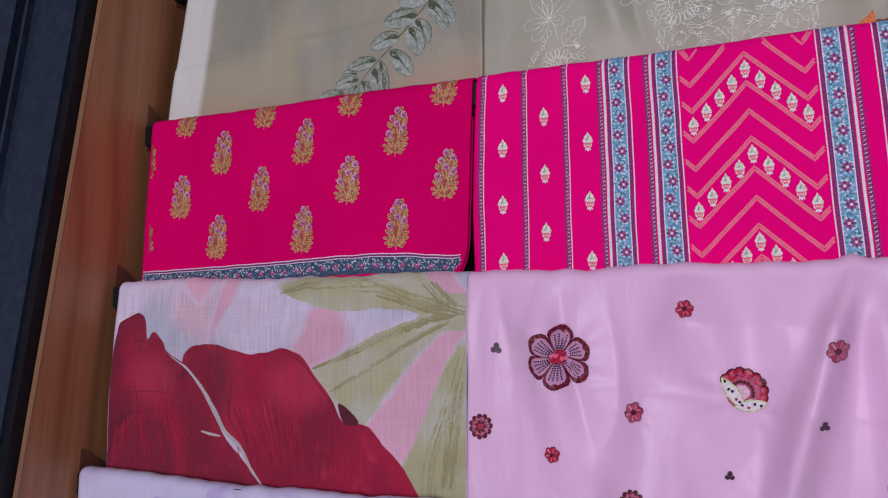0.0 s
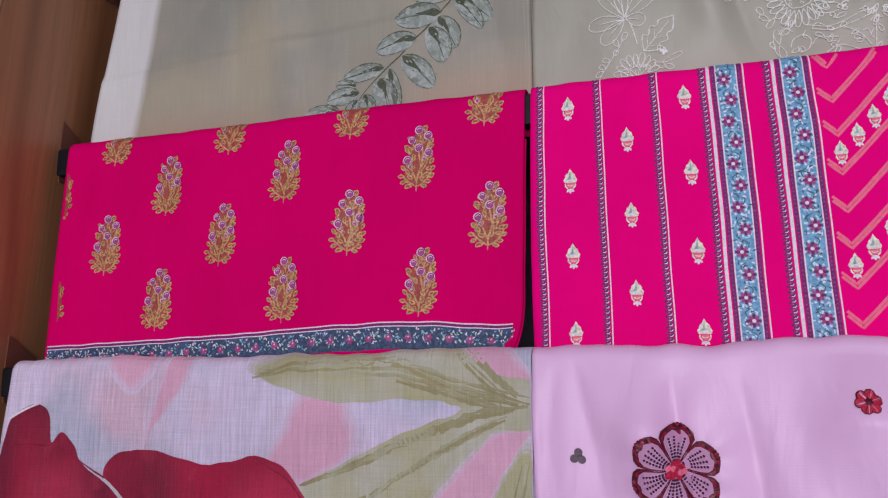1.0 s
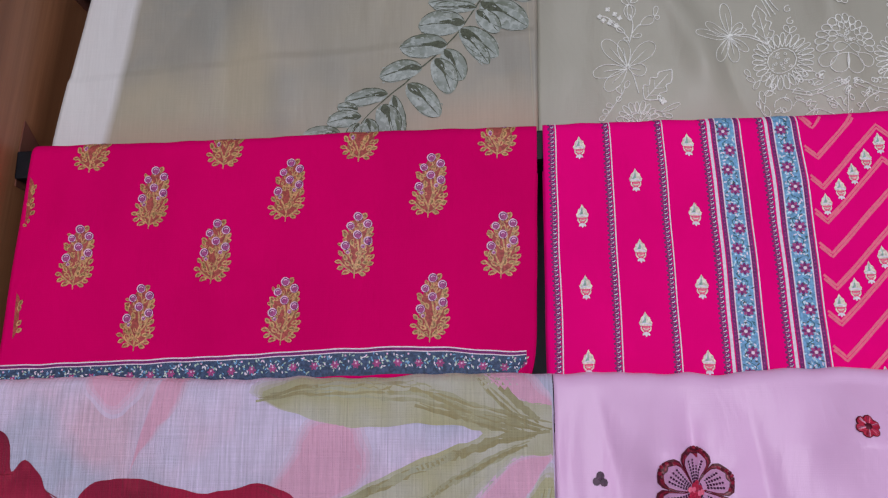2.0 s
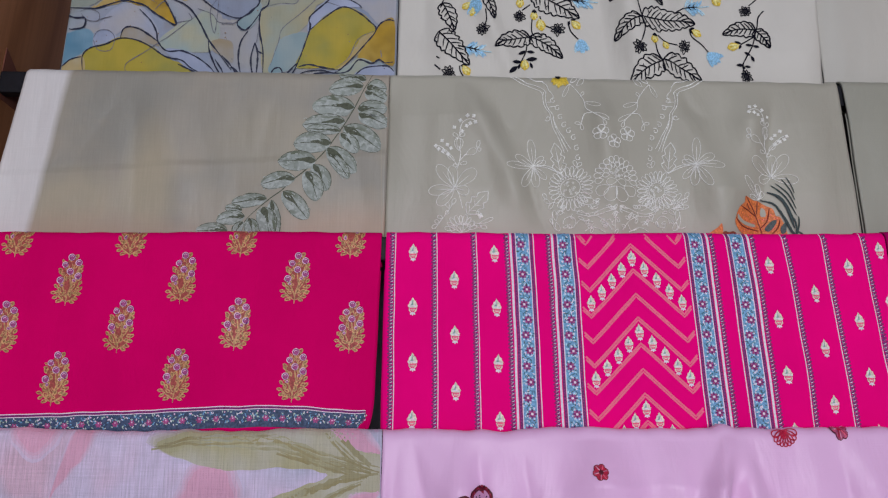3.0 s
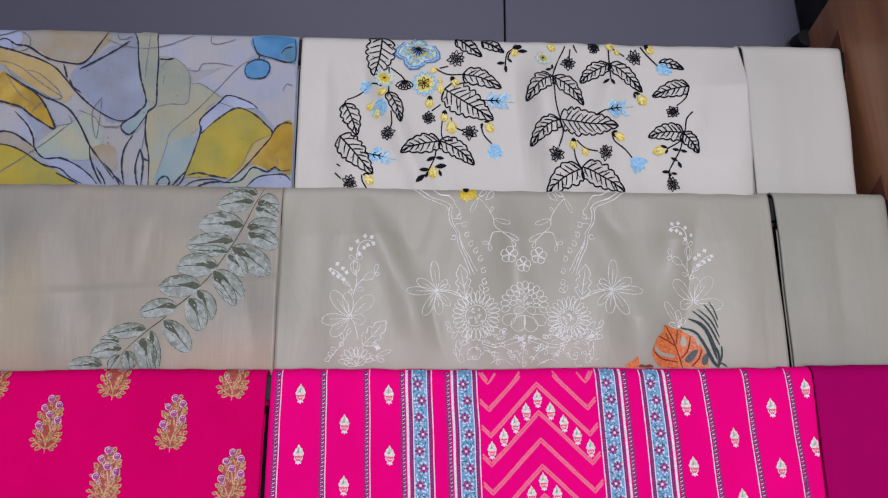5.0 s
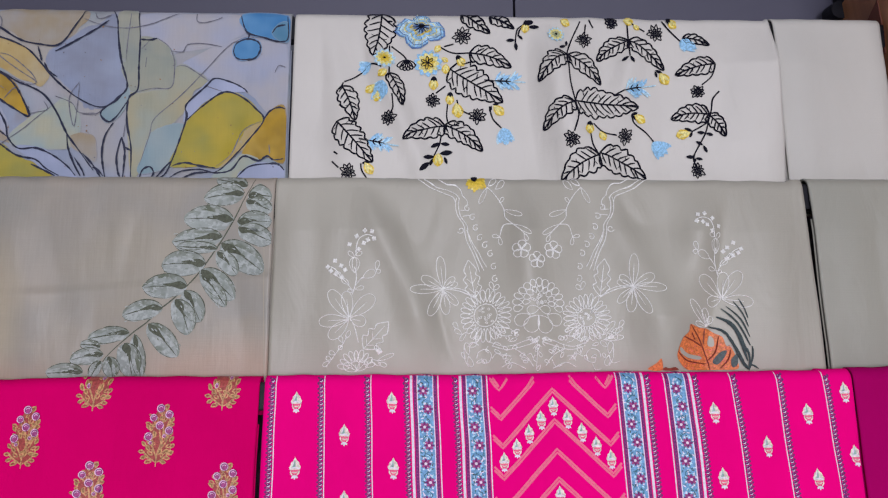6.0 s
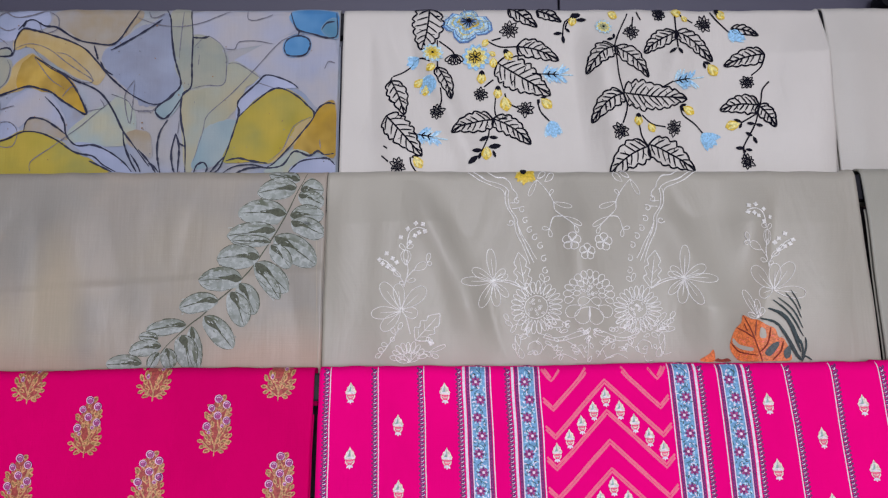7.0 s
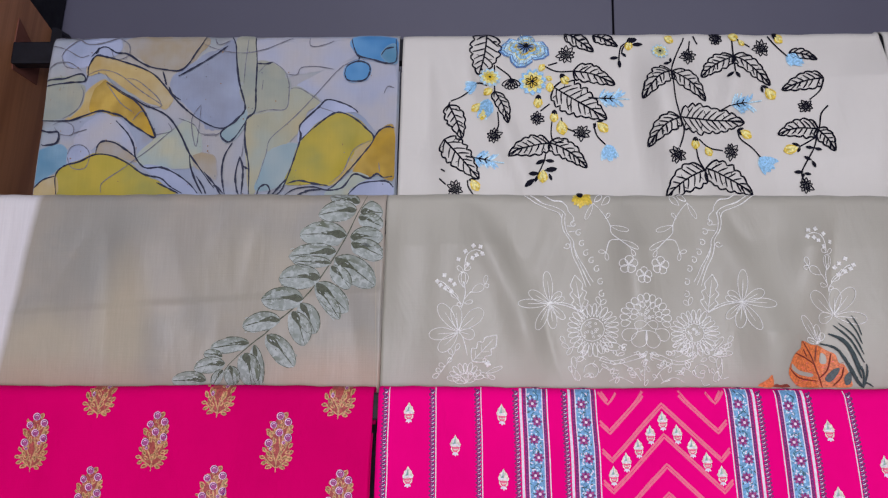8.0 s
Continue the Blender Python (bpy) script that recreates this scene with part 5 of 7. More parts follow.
def white_embroidery(c):
    s = Stamp(c, None, 0.0008)
    axis = (237, 1605)[0]

    def side(pts, right, up=0):
        return [(2 * axis - x, z + up) for x, z in pts] if right else pts

    def stitch(name, pts, width=0.8, right=False, up=0):
        apart(s, name, lambda: s.line(side(pts, right, up), width, WHITE_T, 1, False, 4, 0.3))

    def petal(base, tip, width, right=False, up=0, rib=True, name="petal"):
        (x, z), (x1, z1) = side([base, tip], right, up)
        a, n = math.atan2(z1 - z, x1 - x), math.hypot(x1 - x, z1 - z)

        def draw():
            s.loop(x, z, a, n, width, 0.7, WHITE_T)
            if rib:
                s.line([(x, z), (x + 0.7 * n * math.cos(a), z + 0.7 * n * math.sin(a))], 0.7, WHITE_T, 1, True, 0)
        apart(s, name, draw)

    def knot(p, r=2.0, right=False, up=0):
        (x, z), = side([p], right, up)

        def draw():
            for i in range(4):
                a = 1.57 * i + x
                s.petal(x, z, a, r, r * 0.9, WHITE_T, 1 + i % 2)
        apart(s, "knot", draw)

    def curl(p, r, turn, right=False):
        (x, z), = side([p], right)
        turn = math.pi - turn if right else turn
        w = -1 if right else 1
        apart(s, "scroll", lambda: s.line([(x + r * (1 - 0.09 * k) * math.cos(turn + w * 0.75 * k), z + r * (1 - 0.09 * k) * math.sin(turn + w * 0.75 * k)) for k in range(9)], 0.9, WHITE_T, 1, False, 2))

    def lobed(base, tip, width, right=False, up=0):
        """A leaf with a lobed outline, midrib and two short veins a side."""
        (x, z), (x1, z1) = side([base, tip], right, up)
        n = math.hypot(x1 - x, z1 - z)
        cs, sn = (x1 - x) / n, (z1 - z) / n

        def q(u, v):
            return (x + u * n * cs - v * width / 2 * sn, z + u * n * sn + v * width / 2 * cs)

        def draw():
            for e in (1, -1):
                s.line([q(u, e * v) for u, v in ((0, 0), (0.1, 0.5), (0.25, 0.95), (0.34, 0.6), (0.5, 0.95), (0.6, 0.55), (0.75, 0.7), (1, 0))], 1.0, WHITE_T, 1, False, 4, 0.3)
                for u in (0.12, 0.36):
                    s.line([q(u, 0), q(u + 0.16, e * 0.55)], 0.7, WHITE_T, 1, True, 0)
            s.line([q(0, 0), q(0.85, 0)], 0.9, WHITE_T, 1, True, 0)
        apart(s, "leaf", draw)

    def daisy(p, r0, r1, n, squash=1.0, start=0.0, sweep=6.283):
        x, z = p

        def draw():
            for i in range(n):
                a = start + sweep * i / n
                w = (r0 + r1) / 2 * sweep / n * 0.95
                s.loop(x + r0 * math.cos(a), z + r0 * squash * math.sin(a), math.atan2(squash * math.sin(a), math.cos(a)), (r1 - r0) * (0.92 + 0.16 * s.rng.random()), w * (0.85 + 0.3 * s.rng.random()), 0.8, WHITE_T)
                if i % 2:
                    s.line([(x + r0 * 1.2 * math.cos(a), z + r0 * 1.2 * squash * math.sin(a)), (x + r1 * 0.75 * math.cos(a), z + r1 * 0.75 * squash * math.sin(a))], 0.6, WHITE_T, 1, True, 0)
        apart(s, "flower", draw)

    for r in (False, True):  # the neckline, alike on both sides
        for pts in ([(121, 1680), (132, 1674), (146, 1668), (155, 1664), (158, 1658)], [(127, 1680), (139, 1674), (150, 1671), (159, 1666), (162, 1661)], [(141, 1680), (149, 1676), (158, 1675), (163, 1671), (165, 1665)],
                    [(159, 1663), (158, 1655), (160, 1645), (166, 1635), (167, 1627), (169, 1618), (174, 1608), (178, 1598), (181, 1588)], [(162, 1663), (161, 1655), (163, 1644), (169, 1635), (170, 1627), (172, 1619), (177, 1608), (181, 1598), (185, 1589)],
                    [(169, 1630), (174, 1618), (180, 1608), (184, 1599), (188, 1592)], [(165, 1665), (170, 1659), (169, 1653)], [(163, 1650), (170, 1650)], [(165, 1644), (172, 1645)],
                    [(190, 1673), (196, 1667), (203, 1657), (206, 1650), (207, 1642), (214, 1635), (220, 1629), (224, 1624)], [(214, 1635), (205, 1634), (201, 1622)]):
            stitch("stem", pts, 0.9, r)
        for p, q in (((170, 1652), 1.2), ((175, 1643), 1.0), ((178, 1632), 1.0), ((182, 1622), 1.0), ((187, 1614), 1.0), ((163, 1630), 3.6), ((192, 1605), 1.2), ((195, 1592), 1.2), ((196, 1580), 1.4)):
            curl(p, 3.8, q, r)
        for a, b, w in (((206, 1650), (223, 1644), 5.0), ((190, 1673), (182, 1657), 4.5), ((191, 1674), (199, 1679), 4.0), ((198, 1671), (207, 1678), 4.5), ((214, 1635), (231, 1624), 4.5), ((201, 1622), (194, 1623), 3.5), ((201, 1622), (202, 1614), 3.5), ((224, 1624), (227, 1617), 3.5), ((202, 1657), (206, 1663), 3.0)):
            petal(a, b, w, r, 0, False)
        for a, b, w in (((145, 1572), (142, 1604), 9.0), ((145, 1572), (124, 1583), 9.5), ((145, 1572), (113, 1570), 9.0), ((145, 1572), (131, 1545), 9.0), ((145, 1571), (148, 1547), 9.0), ((145, 1572), (156, 1583), 7.0), ((145, 1572), (159, 1577), 6.0), ((145, 1571), (159, 1556), 7.0)):
            petal(a, b, w, r)
        stitch("stem", [(145, 1572), (158, 1570), (169, 1566), (176, 1562)], 1.0, r)
        stitch("stem", [(145, 1573), (159, 1572), (170, 1568)], 0.8, r)
        lobed((176, 1563), (170, 1600), 17.3, r)
        for k, a in enumerate((0.2, 1.45, 2.7, 3.95, 5.2)):
            x, z = side([(221, 1609)], r)[0]
            apart(s, "petal", lambda: s.loop(x, z, a, 8.7, 7.6, 0.9, WHITE_T))
        for a, b, w in (((159, 1532), (155, 1539), 4.0), ((163, 1527), (156, 1532), 4.0), ((167, 1529), (161, 1521), 4.0), ((169, 1507), (167, 1519), 5.0), ((169, 1506), (172, 1496), 5.0), ((170, 1514), (177, 1519), 4.0), ((194, 1569), (191, 1577), 4.0), ((194, 1569), (199, 1574), 4.0)):
            petal(a, b, w, r, 0, False)
        for pts in ([(189, 1519), (202, 1515), (213, 1517), (224, 1521), (235, 1522)], [(192, 1515), (205, 1512), (219, 1515), (235, 1519)], [(165, 1517), (165, 1504), (169, 1496)], [(177, 1504), (179, 1510), (186, 1512), (191, 1507), (189, 1500), (183, 1499), (182, 1504)],
                    [(200, 1507), (210, 1506)], [(202, 1503), (208, 1503)], [(214, 1513), (224, 1506), (231, 1496)], [(201, 1495), (211, 1500), (224, 1494)], [(193, 1529), (202, 1525), (211, 1526)], [(195, 1532), (206, 1533), (212, 1530)]):
            stitch("stem", pts, 0.8, r)
        for k in range(7):
            x, z = side([(205, 1527)], r)[0]
            curl((x + s.rng.uniform(-12, 12), z + s.rng.uniform(-5, 4)), 2.6, s.rng.uniform(0, 6), False)
    for k in range(5):
        a = 0.3 + 1.257 * k
        x, z = (236, 1598)
        apart(s, "petal", lambda: s.loop(x, z, a, 8.1, 7.1, 0.9, WHITE_T))
    daisy((186, 1545), 12.2, 24.9, 26, 1.05)
    daisy((284, 1542), 9.7, 23.4, 24, 1.0)
    daisy((237, 1556), 15.8, 24.9, 13, 0.95, -0.25, 3.9)
    daisy((237, 1558), 8.7, 15.8, 9, 0.9, -0.2, 3.8)
    for p, rr in (((186, 1545), 11.2), ((284, 1542), 9.2)):
        apart(s, "ring", lambda: s.ring(*p, rr, 0.9, WHITE_T))
        for i in range(16):
            a, q = s.rng.uniform(0, 6.28), rr * s.rng.uniform(0.1, 0.8)
            s.loop(p[0] + q * math.cos(a), p[1] + q * math.sin(a), a + 1.2, 2.6, 1.6, 0.6, WHITE_T)
    for a, b, w in (((236, 1544), (225, 1530), 15.0), ((236, 1544), (247, 1529), 15.0), ((228, 1545), (214, 1538), 12.0), ((245, 1545), (259, 1538), 12.0), ((237, 1551), (225, 1549), 8.0), ((237, 1551), (248, 1549), 8.0)):
        petal(a, b, w, False, 0, False)
    stitch("stem", [(236, 1544), (236, 1531)], 1.0)
    stitch("stem", [(235, 1519), (234, 1493)], 0.6)
    for i in range(14):
        x, z = (237, 1559)
        s.loop(x + s.rng.uniform(-7, 7), z + s.rng.uniform(-4, 5), s.rng.uniform(0, 6), 3.0, 2.0, 0.6, WHITE_T)

    for k in range(64):  # the lace below the flowers: small leaves and tendrils
        (x0, z0), (x1, z1) = (165, 1496), (305, 1525)
        x, z = s.rng.uniform(x0, x1), s.rng.uniform(z0, z1)
        a = s.rng.choice((0.4, 1.2, 2.0, 2.7, 4.2, 5.2))
        n = s.rng.uniform(4, 8)
        if k % 3:
            petal((x, z), (x + n * math.cos(a), z + n * math.sin(a)), 2.8, False, 0, False, "lace_leaf")
        else:
            stitch("tendril", [(x, z), (x + n * math.cos(a), z + n * math.sin(a)), (x + 1.5 * n * math.cos(a + 0.6), z + 1.5 * n * math.sin(a + 0.6))], 0.7)

    for r, up in ((False, 0), (True, 18)):  # the side branches
        for pts in ([(57, 1565), (60, 1575), (61, 1583), (59, 1592)], [(60, 1603), (61, 1613), (64, 1620), (71, 1623), (78, 1621)], [(57, 1569), (52, 1576), (46, 1582), (41, 1589), (36, 1592)], [(60, 1574), (65, 1580), (68, 1582)]):
            stitch("stem", pts, 1.0, r, up)
        for a, b, w in (((59, 1586), (59, 1601), 10.0), ((59, 1586), (59, 1601), 4.5), ((59, 1601), (53, 1607), 4.0), ((60, 1603), (66, 1606), 4.0), ((54, 1575), (47, 1580), 4.5), ((47, 1580), (42, 1587), 4.0), ((67, 1581), (79, 1588), 7.5), ((80, 1589), (82, 1598), 4.0), ((80, 1589), (84, 1587), 4.0), ((60, 1570), (68, 1572), 4.0), ((57, 1567), (53, 1570), 3.0)):
            petal(a, b, w, r, up, False)
        for p in ((69, 1627), (76, 1626), (61, 1622), (54, 1614), (63, 1609), (68, 1615), (72, 1618), (78, 1619), (40, 1598), (33, 1592), (36, 1588), (41, 1585), (46, 1593), (50, 1589), (47, 1582)):
            knot(p, 2.6, r, up)
        for a, b, w in (((54, 1542), (35, 1569), 13.0), ((54, 1543), (51, 1568), 11.0), ((55, 1543), (78, 1564), 14.0), ((55, 1542), (70, 1538), 11.0), ((54, 1541), (25, 1539), 12.0)):
            petal(a, b, w, r, up)
        if not r:
            petal((54, 1541), (35, 1523), 12.0)
            stitch("stem", [(55, 1541), (59, 1535), (63, 1519)])
            lobed((68, 1513), (92, 1539), 18.9)
            for p, w in (((59, 1501), 8.0), ((49, 1498), 8.0), ((71, 1501), 8.0)):
                petal((62, 1492), p, w)
            daisy((62, 1493), 7.8, 18.9, 9, 1.0, 0.35, 2.9)
            stitch("stem", [(32, 1496), (41, 1508), (49, 1519), (52, 1525)])
            for a, b in (((35, 1501), (29, 1497)), ((37, 1503), (32, 1505)), ((41, 1508), (35, 1510)), ((44, 1512), (47, 1516)), ((48, 1519), (45, 1525)), ((51, 1523), (55, 1530)), ((81, 1502), (97, 1508)), ((82, 1500), (90, 1497)), ((83, 1511), (79, 1516)), ((75, 1503), (84, 1498))):
                petal(a, b, 4.0, False, 0, False)
            knot((83, 1511), 3.4)
    for a, b, w in (((403, 1533), (385, 1559), 8.0), ((404, 1534), (400, 1551), 7.0), ((405, 1535), (408, 1543), 6.0), ((402, 1533), (390, 1537), 5.0), ((299, 1525), (311, 1538), 5.0), ((300, 1521), (319, 1523), 5.0), ((304, 1522), (315, 1531), 5.0)):
        petal(a, b, w)
    orange = [(384, 1535), (382, 1528), (375, 1522), (370, 1512), (369, 1503), (376, 1494), (384, 1491), (404, 1491), (430, 1491), (431, 1500), (426, 1512), (421, 1514), (418, 1522), (411, 1526), (403, 1531), (394, 1532)]
    apart(s, "orange_leaf", lambda: s.blob(orange, ORANGE_T, 0))
    apart(s, "patch", lambda: s.blob([(372, 1513), (380, 1507), (395, 1504), (393, 1501), (380, 1503), (372, 1508)], GREIGE, 3))
    apart(s, "patch", lambda: s.blob([(405, 1524), (409, 1521), (409, 1514), (404, 1514), (403, 1518)], GREIGE, 3))
    apart(s, "patch", lambda: s.blob([(407, 1499), (414, 1507), (421, 1509), (419, 1503), (412, 1496)], SLATE_T, 3))
    apart(s, "patch", lambda: s.blob([(425, 1500), (431, 1506), (431, 1496), (426, 1493)], SLATE_T, 3))
    for pts in ([(384, 1535), (392, 1524), (397, 1514), (402, 1500), (404, 1491)], [(376, 1523), (387, 1519), (396, 1514)], [(369, 1509), (380, 1500), (401, 1497)], [(400, 1531), (398, 1516)], [(414, 1523), (410, 1508), (402, 1500)], [(425, 1510), (422, 1500), (414, 1492)], [(385, 1527), (389, 1520)]):
        apart(s, "vein", lambda: s.line(pts, 1.3, RUST_T, 5))
    rng = s.rng
    for k in range(150):  # rows of satin stitches over the orange leaf
        x, z = rng.uniform(*sorted((orange[3][0] + 4, orange[10][0] - 2))), rng.uniform(orange[7][1], orange[1][1] - 12)
        apart_ok = z < orange[1][1] - 14 or orange[1][0] < x < orange[12][0]
        if apart_ok:
            s.line([(x, z), (x + 2.2, z + 0.5)], 0.4, RUST_T if k % 3 == 0 else CORAL_T, 2, True, 0)
    for pts, w in (([(435, 1560), (440, 1551), (443, 1541)], 1.1), ([(430, 1557), (438, 1546), (443, 1533)], 1.3), ([(423, 1552), (436, 1540), (444, 1523)], 1.5), ([(418, 1550), (433, 1536), (444, 1515)], 1.8), ([(413, 1542), (429, 1533), (441, 1508)], 3.2), ([(415, 1541), (430, 1530), (441, 1500)], 2.6), ([(404, 1533), (422, 1525), (437, 1495)], 2.6), ([(422, 1524), (431, 1510), (439, 1493)], 3.0), ([(431, 1506), (438, 1496), (442, 1492)], 2.6), ([(446, 1514), (446, 1504), (442, 1492)], 1.6), ([(451, 1492), (445, 1496), (442, 1492)], 1.6), ([(441, 1512), (443, 1502), (442, 1491)], 2.0)):
        apart(s, "fern_frond", lambda: s.line(pts, w, SLATE_T, 4))
    apart(s, "orange_petal", lambda: s.blob([(341, 1492), (349, 1498), (353, 1502), (354, 1491)], ORANGE_T, 1))
    apart(s, "orange_petal", lambda: s.blob([(355, 1491), (357, 1494), (361, 1493), (367, 1494), (370, 1491)], RUST_T, 1))
    x, z = (180, 1680)
    apart(s, "blossom", lambda: s.tuft(x, z, -1.57, 11, YELLOW_T, LEMON_T, 11, 2.9))
    apart(s, "blossom_cap", lambda: s.disc(x - 3, z - 0.5, 3.4, BLACK_T, 8, 10, 0.8))
    tagged(s.put("stitch_dots", "small white and orange stitches"), kind="stuff")


def leaf_spray(c):
    s = Stamp(c)
    for base, tip, w in (((-48, 1676), (-77, 1680), 34), ((-51, 1669), (-87, 1664), 62), ((-47, 1666), (-26, 1665), 60), ((-49, 1661), (-26, 1651), 52), ((-61, 1642), (-105, 1643), 76), ((-57, 1639), (-26, 1639), 62), ((-56, 1633), (-25, 1620), 60),
                         ((-72, 1625), (-116, 1620), 62), ((-76, 1613), (-113, 1615), 36), ((-73, 1618), (-34, 1592), 78), ((-76, 1610), (-58, 1589), 50), ((-87, 1599), (-126, 1597), 74), ((-91, 1592), (-61, 1566), 66), ((-91, 1590), (-68, 1559), 44),
                         ((-103, 1577), (-142, 1574), 70), ((-106, 1572), (-91, 1544), 62), ((-113, 1563), (-101, 1533), 66), ((-126, 1556), (-161, 1548), 56), ((-139, 1539), (-113, 1511), 62), ((-157, 1531), (-192, 1526), 46), ((-181, 1511), (-209, 1506), 46),
                         ((-184, 1518), (-201, 1520), 30), ((-152, 1529), (-145, 1491), 40), ((-161, 1521), (-153, 1491), 66), ((-176, 1508), (-171, 1490), 46), ((-199, 1495), (-230, 1493), 50), ((-183, 1504), (-191, 1490), 32)):
        x, z, x1, z1 = *base, *tip
        a, n = math.atan2(z1 - z, x1 - x), math.hypot(x1 - x, z1 - z)
        apart(s, "leaf", lambda: s.broad(x, z, a, 1.1 * n, 1.18 * w * 0.3, LEAF_INK, VEIN_INK))
    apart(s, "stem", lambda: s.line([(-41, 1681), (-50, 1665), (-59, 1645), (-70, 1625), (-79, 1610), (-91, 1592), (-103, 1577), (-117, 1563), (-130, 1552), (-141, 1540), (-153, 1531), (-168, 1518), (-180, 1505), (-186, 1490)], 1.3, VEIN_INK, 0))
    apart(s, "selvage", lambda: s.line([(-30, 1617), (-29, 1573), (-28, 1518), (-27, 1491)], 0.8, HAZES[3], 1, False))


def poppy_print(c):
    s = Stamp(c)
    apart(s, "painted_shape", lambda: s.wash([(-244, 1264), (-198, 1275), (-118, 1279), (-73, 1274), (-49, 1258), (-23, 1252), (-23, 1221), (-53, 1216), (-85, 1190), (-109, 1161), (-143, 1131), (-182, 1157), (-200, 1177), (-152, 1203), (-110, 1219), (-75, 1233), (-110, 1241), (-188, 1243)], KHAKIS))
    apart(s, "painted_shape", lambda: s.wash([(-24, 1202), (-23, 1130), (-23, 1046), (-68, 1042), (-92, 1074), (-69, 1124), (-49, 1174)], KHAKIS))
    apart(s, "painted_shape", lambda: s.wash([(-233, 1187), (-215, 1215), (-202, 1241), (-179, 1242), (-170, 1230), (-167, 1206), (-201, 1183)], ROSES, 0, 3.0))
    apart(s, "painted_shape", lambda: s.wash([(-382, 1274), (-363, 1276), (-344, 1275), (-354, 1261), (-365, 1255)], ROSES, 0, 3.0))
    apart(s, "painted_shape", lambda: s.wash([(-324, 1274), (-308, 1275), (-315, 1254), (-337, 1222), (-342, 1214)], ROSES, 0, 3.0))
    apart(s, "painted_shape", lambda: s.wash([(-69, 1274), (-45, 1274), (-30, 1261), (-23, 1254), (-45, 1258)], ROSES, 0, 3.0))
    apart(s, "painted_shape", lambda: s.wash([(-134, 1114), (-109, 1147), (-85, 1176), (-53, 1209), (-26, 1216), (-49, 1181), (-69, 1131), (-96, 1084)], ROSES, 0, 3.0))
    apart(s, "painted_shape", lambda: s.blob([(-385, 1179), (-371, 1197), (-342, 1202), (-316, 1198), (-281, 1193), (-243, 1199), (-219, 1190), (-196, 1166), (-178, 1146), (-164, 1123), (-138, 1121), (-117, 1100), (-96, 1081), (-74, 1048), (-74, 1031), (-193, 1017), (-267, 1013), (-278, 1060), (-313, 1100), (-340, 1130), (-361, 1157)], CRIMSON2, 2.2, 1.0))
    apart(s, "painted_shape", lambda: s.blob([(-506, 1038), (-505, 1101), (-496, 1166), (-489, 1204), (-481, 1230), (-458, 1239), (-444, 1230), (-439, 1206), (-429, 1215), (-416, 1203), (-408, 1189), (-383, 1173), (-356, 1149), (-334, 1118), (-318, 1095), (-288, 1070), (-265, 1047), (-257, 1014), (-387, 995), (-505, 988)], CRIMSON, 2.5, 0.6))
    apart(s, "painted_shape", lambda: s.wash([(-484, 1039), (-483, 1086), (-453, 1112), (-413, 1106), (-396, 1071), (-405, 1030), (-466, 1016)], DARKS[:2], 3.0, 6.0))
    apart(s, "painted_shape", lambda: s.blob([(-170, 1143), (-151, 1131), (-146, 1122), (-163, 1122)], MAROON, 6))
    s.line([(-384, 1176), (-356, 1153), (-335, 1126), (-321, 1105), (-298, 1089), (-283, 1067), (-265, 1047)], 5, SILVER, 6)
    s.line([(-354, 1102), (-341, 1100), (-326, 1098)], 3, SILVER, 6)
    s.line([(-487, 1226), (-473, 1234), (-456, 1239)], 2, CHALK_T, 6)
    s.line([(-411, 1191), (-378, 1173), (-351, 1145), (-326, 1111)], 1.4, VEIN_RED, 5)
    s.line([(-489, 1206), (-463, 1205), (-437, 1204)], 1.4, VEIN_RED, 5)
    s.line([(-484, 1166), (-488, 1123), (-489, 1073)], 1.4, VEIN_RED, 5)
    s.line([(-456, 1058), (-469, 1091), (-464, 1116)], 1.4, VEIN_RED, 5)
    s.line([(-243, 1197), (-214, 1180), (-187, 1151), (-166, 1123)], 1.4, VEIN_RED, 5)
    s.line([(-489, 1138), (-449, 1144), (-404, 1143)], 1.4, VEIN_RED, 5)
    s.line([(-310, 1155), (-314, 1123), (-298, 1101)], 1.4, VEIN_RED, 5)
    for k in range(5):
        s.line([(x + 3.0 * k - 6 + s.rng.uniform(-2, 2), z + 1.5 * k - 3 + s.rng.uniform(-2, 2)) for x, z in [(-244, 1262), (-188, 1268), (-127, 1265), (-77, 1251), (-26, 1237)]], s.rng.uniform(1.5, 4.5), BROWN_WASH if k % 2 else KHAKI, 1.8 + 0.08 * k, True, 4, 0.6)
    for k in range(5):
        s.line([(x + 3.0 * k - 6 + s.rng.uniform(-2, 2), z + 1.5 * k - 3 + s.rng.uniform(-2, 2)) for x, z in [(-196, 1181), (-152, 1198), (-110, 1213), (-69, 1226), (-30, 1233)]], s.rng.uniform(1.5, 4.5), BROWN_WASH if k % 2 else KHAKI, 1.8 + 0.08 * k, True, 4, 0.6)
    for k in range(5):
        s.line([(x + 3.0 * k - 6 + s.rng.uniform(-2, 2), z + 1.5 * k - 3 + s.rng.uniform(-2, 2)) for x, z in [(-178, 1157), (-126, 1182), (-85, 1206), (-45, 1224)]], s.rng.uniform(1.5, 4.5), BROWN_WASH if k % 2 else KHAKI, 1.8 + 0.08 * k, True, 4, 0.6)
    for k in range(5):
        s.line([(x + 3.0 * k - 6 + s.rng.uniform(-2, 2), z + 1.5 * k - 3 + s.rng.uniform(-2, 2)) for x, z in [(-73, 1273), (-53, 1254), (-37, 1240)]], s.rng.uniform(1.5, 4.5), BROWN_WASH if k % 2 else KHAKI, 1.8 + 0.08 * k, True, 4, 0.6)
